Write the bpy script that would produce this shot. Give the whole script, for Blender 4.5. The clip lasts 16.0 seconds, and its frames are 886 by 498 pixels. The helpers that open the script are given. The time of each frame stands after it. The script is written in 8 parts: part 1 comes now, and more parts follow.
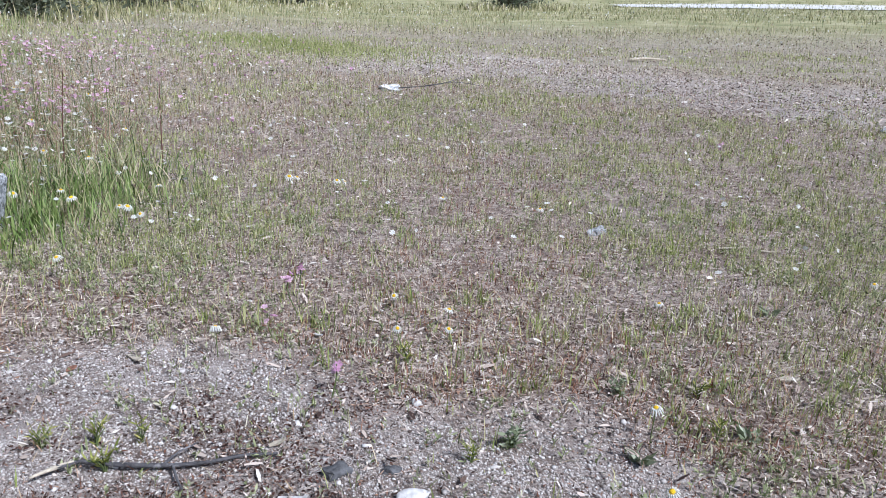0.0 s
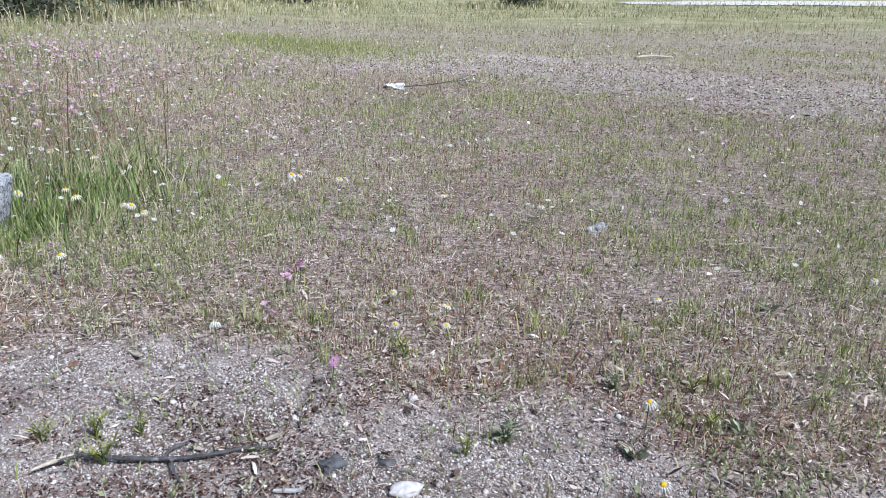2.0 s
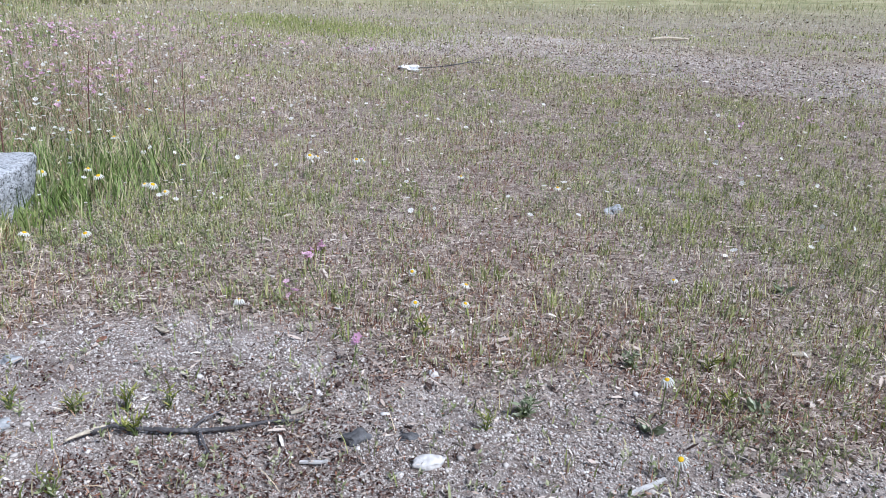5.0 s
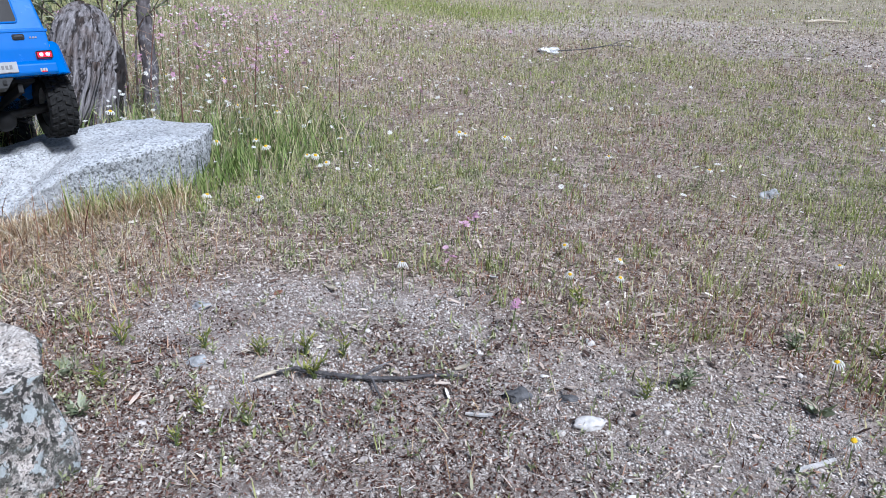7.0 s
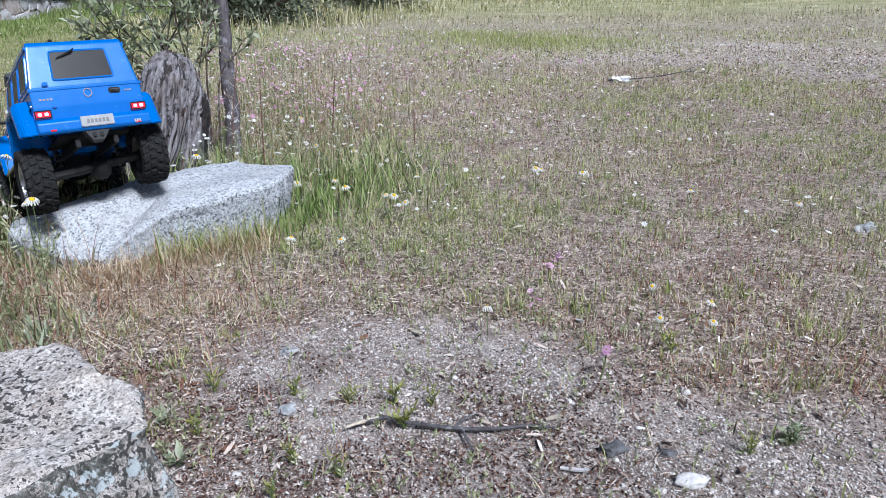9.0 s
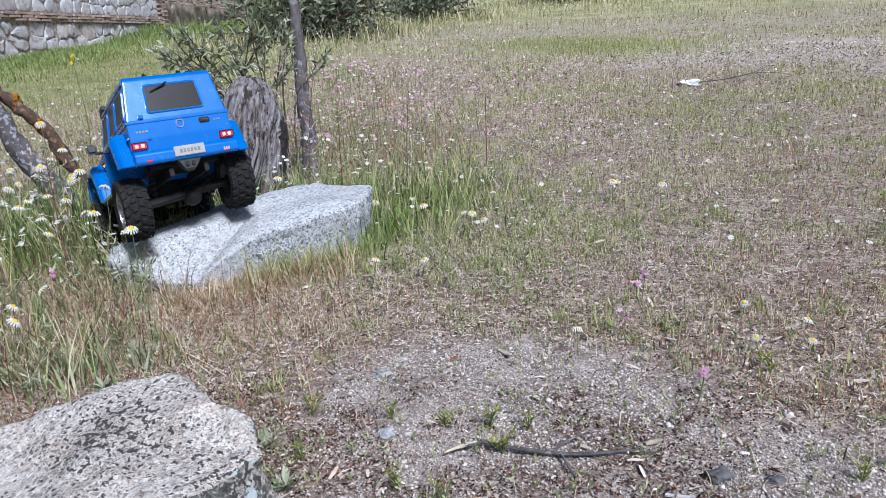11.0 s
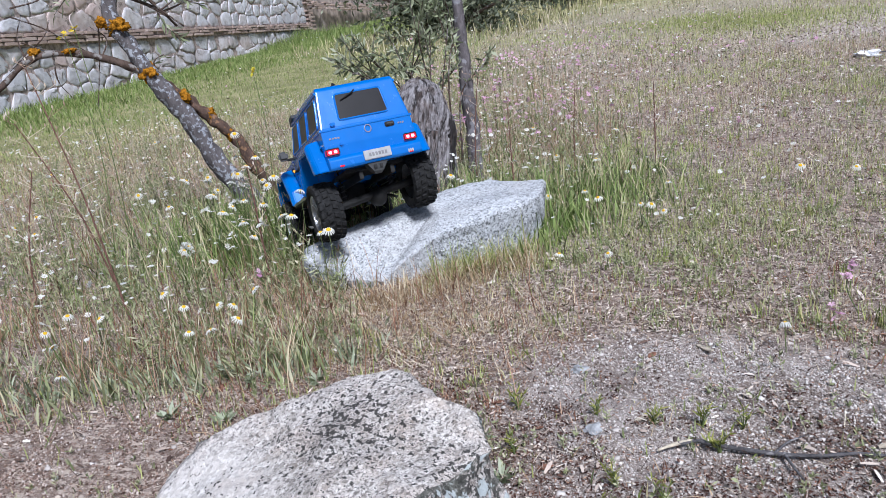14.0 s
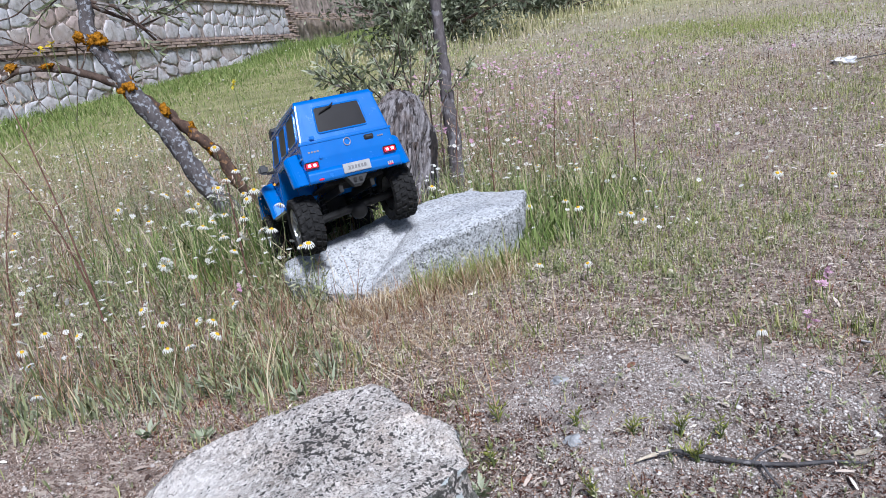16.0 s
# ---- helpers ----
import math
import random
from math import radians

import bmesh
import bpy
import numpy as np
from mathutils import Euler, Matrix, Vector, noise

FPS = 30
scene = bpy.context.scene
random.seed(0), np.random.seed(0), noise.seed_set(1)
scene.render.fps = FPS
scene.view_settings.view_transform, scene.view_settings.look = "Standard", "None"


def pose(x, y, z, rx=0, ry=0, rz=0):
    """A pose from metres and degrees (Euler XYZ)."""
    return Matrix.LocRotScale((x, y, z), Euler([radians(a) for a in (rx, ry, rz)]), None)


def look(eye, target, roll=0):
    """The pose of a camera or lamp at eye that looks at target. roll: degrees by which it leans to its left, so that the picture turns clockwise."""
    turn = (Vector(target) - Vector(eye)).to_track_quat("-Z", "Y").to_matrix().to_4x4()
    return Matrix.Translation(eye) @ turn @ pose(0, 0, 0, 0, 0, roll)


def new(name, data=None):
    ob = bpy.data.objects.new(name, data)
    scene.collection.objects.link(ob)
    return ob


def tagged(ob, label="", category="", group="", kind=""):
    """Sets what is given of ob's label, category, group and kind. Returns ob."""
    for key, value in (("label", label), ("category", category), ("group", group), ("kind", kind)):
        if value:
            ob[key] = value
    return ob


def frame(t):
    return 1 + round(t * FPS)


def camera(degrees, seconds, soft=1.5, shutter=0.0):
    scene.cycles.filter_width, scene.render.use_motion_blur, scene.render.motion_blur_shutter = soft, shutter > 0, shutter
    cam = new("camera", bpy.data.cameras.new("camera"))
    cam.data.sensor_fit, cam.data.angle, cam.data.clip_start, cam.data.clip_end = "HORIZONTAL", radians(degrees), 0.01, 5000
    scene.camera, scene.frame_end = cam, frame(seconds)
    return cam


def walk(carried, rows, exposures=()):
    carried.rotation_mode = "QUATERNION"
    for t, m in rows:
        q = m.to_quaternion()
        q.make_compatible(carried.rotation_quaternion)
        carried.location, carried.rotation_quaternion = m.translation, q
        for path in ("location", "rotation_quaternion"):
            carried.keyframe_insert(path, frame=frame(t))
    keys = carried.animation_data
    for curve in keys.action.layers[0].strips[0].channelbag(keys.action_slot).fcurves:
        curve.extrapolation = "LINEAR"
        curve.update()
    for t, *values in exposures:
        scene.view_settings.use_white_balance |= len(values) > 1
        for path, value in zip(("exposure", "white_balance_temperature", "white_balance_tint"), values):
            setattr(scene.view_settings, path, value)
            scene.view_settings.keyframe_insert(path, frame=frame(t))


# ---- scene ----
import functools

cam = camera(60.2, 16.0, soft=0.55)
PATH = [
    (0, (0.118, 0.319, 0.481), (0.431, 2.189, -0.155), 3.2),
    (0.5, (0.122, 0.313, 0.485), (0.426, 2.188, -0.141), 2.9),
    (1, (0.125, 0.313, 0.488), (0.417, 2.19, -0.137), 2.8),
    (1.5, (0.128, 0.309, 0.484), (0.414, 2.185, -0.146), 2.8),
    (2, (0.133, 0.308, 0.481), (0.423, 2.181, -0.159), 2.8),
    (2.5, (0.13, 0.302, 0.478), (0.411, 2.172, -0.173), 2.8),
    (3, (0.132, 0.3, 0.478), (0.416, 2.168, -0.177), 3.1),
    (3.5, (0.131, 0.305, 0.475), (0.416, 2.167, -0.196), 3.3),
    (3.7, (0.129, 0.303, 0.471), (0.411, 2.163, -0.21), 3.3),
    (5.8, (0.11, 0.294, 0.49), (0.323, 2.16, -0.199), 1.6),
    (6, (0.106, 0.293, 0.491), (0.284, 2.161, -0.201), 1.4),
    (6.5, (0.082, 0.266, 0.479), (0.124, 2.136, -0.23), 1.5),
    (7, (0.065, 0.261, 0.467), (0.013, 2.122, -0.261), 1.9),
    (7.5, (0.063, 0.265, 0.465), (-0.04, 2.122, -0.271), 1.9),
    (8, (0.053, 0.275, 0.482), (-0.107, 2.136, -0.233), 1.2),
    (8.5, (0.038, 0.271, 0.491), (-0.17, 2.136, -0.199), 0.2),
    (8.7, (0.037, 0.276, 0.486), (-0.179, 2.146, -0.19), -0.2),
    (10.8, (0.009, 0.273, 0.508), (-0.319, 2.139, -0.132), -2.7),
    (11, (-0.002, 0.27, 0.512), (-0.385, 2.125, -0.133), -3.2),
    (11.5, (-0.054, 0.246, 0.52), (-0.605, 2.055, -0.132), -4.8),
    (12, (-0.084, 0.235, 0.52), (-0.754, 2.001, -0.138), -6.2),
    (12.5, (-0.086, 0.236, 0.526), (-0.805, 1.985, -0.126), -7.0),
    (13, (-0.085, 0.238, 0.53), (-0.822, 1.981, -0.115), -7.4),
    (13.5, (-0.081, 0.239, 0.531), (-0.82, 1.983, -0.111), -7.7),
    (14, (-0.075, 0.239, 0.534), (-0.806, 1.989, -0.102), -8.0),
    (14.5, (-0.071, 0.24, 0.536), (-0.796, 1.994, -0.093), -8.3),
    (15, (-0.068, 0.241, 0.541), (-0.785, 2.003, -0.078), -8.2),
    (15.5, (-0.068, 0.245, 0.54), (-0.775, 2.011, -0.078), -8.3),
    (16, (-0.063, 0.244, 0.539), (-0.762, 2.013, -0.081), -8.4),
]
# the picture warms a little as the camera turns toward the wall
EXPOSURES = [(0, 0.82, 5600, 12), (8.7, 0.77, 5600, 11), (11, 0.77, 5700, 12), (16, 0.77, 5750, 13)]
walk(cam, [(t, look(eye, target, roll)) for t, eye, target, roll in PATH], EXPOSURES)

# ---- world and light: a bright overcast afternoon ----
world = bpy.data.worlds.new("world")
scene.world = world
world.use_nodes = True
wn = world.node_tree
for nd in list(wn.nodes):
    wn.nodes.remove(nd)
w_out = wn.nodes.new("ShaderNodeOutputWorld")
w_bg = wn.nodes.new("ShaderNodeBackground")
w_sky = wn.nodes.new("ShaderNodeTexSky")
w_sky.sky_type = "NISHITA"
w_sky.sun_disc = False
w_sky.sun_elevation = radians(50)
w_sky.sun_rotation = radians(140)
w_sky.air_density, w_sky.dust_density, w_sky.ozone_density = 1.0, 2.0, 1.0
w_bg.inputs["Strength"].default_value = 0.036
wn.links.new(w_sky.outputs[0], w_bg.inputs[0])
wn.links.new(w_bg.outputs[0], w_out.inputs[0])

sun_data = bpy.data.lights.new("sun", "SUN")
sun_data.energy, sun_data.angle, sun_data.color = 2.9, radians(12), (1.0, 0.985, 0.965)
sun = new("sun", sun_data)
sun.matrix_world = look((4.1, -4.9, 7.6), (0, 0, 0))

# ---- materials ----
def material(name, rough=0.8, metal=0.0, spec=0.5):
    m = bpy.data.materials.new(name)
    m.use_nodes = True
    nt = m.node_tree
    b = nt.nodes["Principled BSDF"]
    b.inputs["Roughness"].default_value = rough
    b.inputs["Metallic"].default_value = metal
    b.inputs["Specular IOR Level"].default_value = spec
    return m, nt, b


def ramp(nt, fac, stops):
    r = nt.nodes.new("ShaderNodeValToRGB")
    els = r.color_ramp.elements
    while len(els) < len(stops):
        els.new(0.5)
    for e, (p, c) in zip(els, stops):
        e.position, e.color = p, (*c, 1)
    nt.links.new(fac, r.inputs[0])
    return r.outputs[0]


def mixc(nt, fac, a, b, mode="MIX"):
    n = nt.nodes.new("ShaderNodeMix")
    n.data_type, n.blend_type = "RGBA", mode
    for sock, v in ((n.inputs[0], fac), (n.inputs[6], a), (n.inputs[7], b)):
        if isinstance(v, (int, float)):
            sock.default_value = v
        elif isinstance(v, tuple):
            sock.default_value = (*v, 1)
        else:
            nt.links.new(v, sock)
    return n.outputs[2]


def noise_tex(nt, scale, detail=4, rough=0.55, coord=None, w=0.0):
    n = nt.nodes.new("ShaderNodeTexNoise")
    n.inputs["Scale"].default_value, n.inputs["Detail"].default_value, n.inputs["Roughness"].default_value = scale, detail, rough
    if coord is None:
        coord = nt.nodes.new("ShaderNodeTexCoord").outputs["Object"]
    nt.links.new(coord, n.inputs["Vector"])
    return n.outputs[0]


def voronoi(nt, scale, feature="F1", coord=None, out=0):
    n = nt.nodes.new("ShaderNodeTexVoronoi")
    n.feature = feature
    n.inputs["Scale"].default_value = scale
    if coord is None:
        coord = nt.nodes.new("ShaderNodeTexCoord").outputs["Object"]
    nt.links.new(coord, n.inputs["Vector"])
    return n.outputs[out]


def bump(nt, b, height, strength=0.5, dist=0.005):
    n = nt.nodes.new("ShaderNodeBump")
    n.inputs["Strength"].default_value, n.inputs["Distance"].default_value = strength, dist
    nt.links.new(height, n.inputs["Height"])
    nt.links.new(n.outputs[0], b.inputs["Normal"])


def m_islands(name, stops, rough=0.75, translucent=0.0, spec=0.3, patch=None):
    """Colour varies from piece to piece of one mesh, and in broad patches over the field."""
    m, nt, b = material(name, rough, 0, spec)
    g = nt.nodes.new("ShaderNodeNewGeometry")
    col = ramp(nt, g.outputs["Random Per Island"], stops)
    if patch:
        pn = noise_tex(nt, 1.3, 3)
        col = mixc(nt, ramp(nt, pn, [(0.4, (0, 0, 0)), (0.65, (1, 1, 1))]), col, mixc(nt, 0.5, col, patch))
    nt.links.new(col, b.inputs["Base Color"])
    if translucent:
        tr = nt.nodes.new("ShaderNodeBsdfTranslucent")
        mx = nt.nodes.new("ShaderNodeMixShader")
        mx.inputs[0].default_value = translucent
        nt.links.new(col, tr.inputs[0])
        nt.links.new(b.outputs[0], mx.inputs[1])
        nt.links.new(tr.outputs[0], mx.inputs[2])
        nt.links.new(mx.outputs[0], nt.nodes["Material Output"].inputs[0])
    return m


def m_plain(name, color, rough=0.6, metal=0.0, spec=0.5, grain=0.06, scale=60, relief=0.0):
    m, nt, b = material(name, rough, metal, spec)
    n = noise_tex(nt, scale, 5)
    dark = tuple(c * (1 - 2.2 * grain) for c in color)
    light = tuple(min(1, c * (1 + 1.6 * grain)) for c in color)
    nt.links.new(ramp(nt, n, [(0.3, dark), (0.7, light)]), b.inputs["Base Color"])
    if relief:
        bump(nt, b, n, 0.4, relief)
    return m


def stretched(nt, tc, scale, turn):
    """Long thin cells, as straw lying one way; gives each cell's random value."""
    mp = nt.nodes.new("ShaderNodeMapping")
    mp.inputs["Rotation"].default_value, mp.inputs["Scale"].default_value = (0, 0, turn), scale
    nt.links.new(tc, mp.inputs[0])
    return voronoi(nt, 1.0, coord=mp.outputs[0], out=1)


def m_ground():
    m, nt, b = material("sandy_soil", 0.95, 0, 0.2)
    tc = nt.nodes.new("ShaderNodeTexCoord").outputs["Object"]
    big, mid, fine = noise_tex(nt, 1.6, 5), noise_tex(nt, 14, 6, 0.65), noise_tex(nt, 110, 4, 0.7)
    # wobbled coordinates, so that no cell has straight edges
    warp = nt.nodes.new("ShaderNodeMix")
    warp.data_type, warp.blend_type = "RGBA", "LINEAR_LIGHT"
    warp.inputs[0].default_value = 0.008
    wn_ = nt.nodes.new("ShaderNodeTexNoise")
    wn_.inputs["Scale"].default_value, wn_.inputs["Detail"].default_value = 120, 3
    nt.links.new(tc, wn_.inputs["Vector"])
    nt.links.new(tc, warp.inputs[6])
    nt.links.new(wn_.outputs[1], warp.inputs[7])
    wc = warp.outputs[2]
    # crumbs of bleached litter over dark brown soil
    crumb = voronoi(nt, 190, coord=wc, out=1)
    grain = voronoi(nt, 380, coord=wc, out=1)
    chink = voronoi(nt, 190, "DISTANCE_TO_EDGE", coord=wc)
    soil = ramp(nt, crumb, [(0.1, (0.04, 0.022, 0.016)), (0.3, (0.13, 0.085, 0.064)), (0.52, (0.28, 0.21, 0.17)), (0.74, (0.46, 0.38, 0.325)), (0.95, (0.7, 0.62, 0.55))])
    soil = mixc(nt, 0.35, soil, ramp(nt, grain, [(0.15, (0.04, 0.023, 0.017)), (0.5, (0.22, 0.16, 0.13)), (0.85, (0.55, 0.48, 0.42))]))
    # chinks between crumbs darkened in the colour, as shade that gives relief
    soil = mixc(nt, ramp(nt, chink, [(0.02, (0.6, 0.6, 0.6)), (0.11, (0, 0, 0))]), soil, (0.1, 0.06, 0.043))
    for turn, sc in ((0.4, (45, 300, 60)), (1.5, (50, 280, 60)), (2.5, (42, 290, 60))):
        straw = stretched(nt, wc, sc, turn)
        soil = mixc(nt, ramp(nt, straw, [(0.78, (0, 0, 0)), (0.82, (0.85, 0.85, 0.85))]), soil, (0.5, 0.42, 0.35))
    # darker, redder places between
    soil = mixc(nt, ramp(nt, mid, [(0.4, (0.7, 0.7, 0.7)), (0.5, (0, 0, 0))]), soil, mixc(nt, 0.6, soil, (0.085, 0.045, 0.033)))
    # packed coarse sand: pale grains with dark soil in the joints between them
    grit = voronoi(nt, 290, coord=wc, out=1)
    joint = voronoi(nt, 290, "DISTANCE_TO_EDGE", coord=wc)
    sand = ramp(nt, grit, [(0.1, (0.16, 0.125, 0.103)), (0.3, (0.33, 0.28, 0.25)), (0.6, (0.5, 0.45, 0.415)), (0.95, (0.77, 0.735, 0.7))])
    sand = mixc(nt, ramp(nt, joint, [(0.03, (0.85, 0.85, 0.85)), (0.17, (0, 0, 0))]), sand, (0.12, 0.085, 0.066))
    sand = mixc(nt, ramp(nt, noise_tex(nt, 11, 7, 0.72), [(0.42, (0.9, 0.9, 0.9)), (0.52, (0, 0, 0))]), sand, mixc(nt, 0.65, sand, (0.075, 0.044, 0.034)))
    sand = mixc(nt, ramp(nt, noise_tex(nt, 5, 6, 0.65), [(0.46, (0, 0, 0)), (0.64, (0.7, 0.7, 0.7))]), sand, mixc(nt, 0.5, sand, (0.62, 0.58, 0.55)))
    # the bare sandy patches have places of their own
    masks = None
    for cx, cy, rx, ry in ((0.27, 0.86, 0.36, 0.3), (-0.14, 1.12, 0.34, 0.24), (-0.16, 0.86, 0.3, 0.24), (1.1, 5.7, 1.3, 1.1), (2.9, 3.9, 1.2, 0.8), (2.0, 4.7, 1.0, 0.8), (0.62, 0.75, 0.3, 0.2)):
        mp = nt.nodes.new("ShaderNodeMapping")
        mp.vector_type = "TEXTURE"
        mp.inputs["Location"].default_value, mp.inputs["Scale"].default_value = (cx, cy, 0), (rx * 1.15, ry * 1.15, 50)
        nt.links.new(tc, mp.inputs[0])
        gr = nt.nodes.new("ShaderNodeTexGradient")
        gr.gradient_type = "SPHERICAL"
        nt.links.new(mp.outputs[0], gr.inputs[0])
        masks = gr.outputs[1] if masks is None else mixc(nt, 1.0, masks, gr.outputs[1], "LIGHTEN")
    wob = mixc(nt, 0.5, masks, big)
    sandy = ramp(nt, wob, [(0.26, (0.12, 0.12, 0.12)), (0.5, (0.92, 0.92, 0.92))])
    col = mixc(nt, sandy, soil, sand)
    # farther out the litter lies in drifts
    mp = nt.nodes.new("ShaderNodeMapping")
    mp.vector_type = "TEXTURE"
    mp.inputs["Location"].default_value, mp.inputs["Scale"].default_value = (0.8, 1.5, 0), (5.5, 5.5, 60)
    nt.links.new(tc, mp.inputs[0])
    gr = nt.nodes.new("ShaderNodeTexGradient")
    gr.gradient_type = "SPHERICAL"
    nt.links.new(mp.outputs[0], gr.inputs[0])
    away = ramp(nt, gr.outputs[1], [(0.2, (0.75, 0.75, 0.75)), (0.65, (0, 0, 0))])
    drift = ramp(nt, noise_tex(nt, 9, 8, 0.8), [(0.36, (0.17, 0.145, 0.1)), (0.48, (0.29, 0.255, 0.18)), (0.56, (0.4, 0.36, 0.27)), (0.66, (0.53, 0.48, 0.38))])
    worn = ramp(nt, noise_tex(nt, 16, 8, 0.8), [(0.36, (0.3, 0.25, 0.21)), (0.48, (0.46, 0.4, 0.35)), (0.6, (0.66, 0.6, 0.54))])
    col = mixc(nt, away, col, mixc(nt, sandy, drift, worn))
    # and a thatch of old grass covers the soil
    mp = nt.nodes.new("ShaderNodeMapping")
    mp.vector_type = "TEXTURE"
    mp.inputs["Location"].default_value, mp.inputs["Scale"].default_value = (0.8, 2.5, 0), (13, 11, 60)
    nt.links.new(tc, mp.inputs[0])
    gr = nt.nodes.new("ShaderNodeTexGradient")
    gr.gradient_type = "SPHERICAL"
    nt.links.new(mp.outputs[0], gr.inputs[0])
    thatch = ramp(nt, noise_tex(nt, 1.3, 7, 0.6), [(0.36, (0.24, 0.245, 0.12)), (0.5, (0.34, 0.33, 0.175)), (0.62, (0.46, 0.42, 0.26))])
    col = mixc(nt, ramp(nt, mixc(nt, 0.2, gr.outputs[1], mid), [(0.1, (1, 1, 1)), (0.5, (0, 0, 0))]), col, thatch)
    # moss and grass roots toward the wall
    mp = nt.nodes.new("ShaderNodeMapping")
    mp.vector_type = "TEXTURE"
    mp.inputs["Location"].default_value, mp.inputs["Scale"].default_value = (-5.2, 5.6, 0), (4.6, 5.4, 60)
    nt.links.new(tc, mp.inputs[0])
    gr = nt.nodes.new("ShaderNodeTexGradient")
    gr.gradient_type = "SPHERICAL"
    nt.links.new(mp.outputs[0], gr.inputs[0])
    col = mixc(nt, ramp(nt, gr.outputs[1], [(0.1, (0, 0, 0)), (0.5, (0.8, 0.8, 0.8))]), col, ramp(nt, noise_tex(nt, 3, 6, 0.7), [(0.36, (0.13, 0.14, 0.05)), (0.62, (0.38, 0.36, 0.18))]))
    nt.links.new(col, b.inputs["Base Color"])
    bump(nt, b, mixc(nt, 0.5, mixc(nt, 0.4, fine, crumb), ramp(nt, mixc(nt, sandy, chink, joint), [(0.0, (0, 0, 0)), (0.3, (1, 1, 1))])), 0.9, 0.0016)
    return m


def colony(nt, centre, radii):
    """Where a colony of lichen sits on a stone: 1 at its middle, fading outward."""
    mp = nt.nodes.new("ShaderNodeMapping")
    mp.vector_type = "TEXTURE"
    mp.inputs["Location"].default_value, mp.inputs["Scale"].default_value = centre, radii
    nt.links.new(nt.nodes.new("ShaderNodeTexCoord").outputs["Object"], mp.inputs[0])
    gr = nt.nodes.new("ShaderNodeTexGradient")
    gr.gradient_type = "SPHERICAL"
    nt.links.new(mp.outputs[0], gr.inputs[0])
    return gr.outputs[1]


def warped(nt, amount, scale):
    """Object coordinates with a small wobble, so that grains have uneven outlines."""
    tc = nt.nodes.new("ShaderNodeTexCoord").outputs["Object"]
    warp = nt.nodes.new("ShaderNodeMix")
    warp.data_type, warp.blend_type = "RGBA", "LINEAR_LIGHT"
    warp.inputs[0].default_value = amount
    wob = nt.nodes.new("ShaderNodeTexNoise")
    wob.inputs["Scale"].default_value, wob.inputs["Detail"].default_value = scale, 3
    nt.links.new(tc, wob.inputs["Vector"])
    nt.links.new(tc, warp.inputs[6])
    nt.links.new(wob.outputs[1], warp.inputs[7])
    return warp.outputs[2]


def grey(v):
    return (v, v, v)


def m_slab(name, dark):
    """Fine salt-and-pepper granite; dark: how much black crust grows on it."""
    m, nt, b = material(name, 0.9, 0, 0.2)
    wc = warped(nt, 0.0025, 200)
    col = ramp(nt, voronoi(nt, 300, coord=wc, out=1), [(0.1, (0.06, 0.065, 0.07)), (0.24, (0.25, 0.262, 0.275)), (0.45, (0.49, 0.51, 0.535)), (0.95, (0.76, 0.785, 0.82))])
    col = mixc(nt, 0.28, col, ramp(nt, voronoi(nt, 130, coord=wc, out=1), [(0.1, (0.3, 0.31, 0.33)), (0.5, (0.5, 0.52, 0.55)), (0.9, (0.64, 0.66, 0.7))]))
    col = mixc(nt, ramp(nt, noise_tex(nt, 8, 5, 0.6), [(0.42, grey(0)), (0.66, grey(0.45))]), col, (0.5, 0.49, 0.48))
    pits = noise_tex(nt, 150, 5, 0.7)
    col = mixc(nt, ramp(nt, pits, [(0.33, grey(0.85)), (0.4, grey(0))]), col, (0.1, 0.1, 0.105))
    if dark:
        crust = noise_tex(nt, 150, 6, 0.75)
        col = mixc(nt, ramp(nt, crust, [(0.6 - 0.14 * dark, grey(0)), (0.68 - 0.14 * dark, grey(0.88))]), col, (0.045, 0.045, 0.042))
    nt.links.new(col, b.inputs["Base Color"])
    bump(nt, b, mixc(nt, 0.5, noise_tex(nt, 240, 6, 0.75), noise_tex(nt, 60, 4, 0.6)), 1.0, 0.006)
    return m


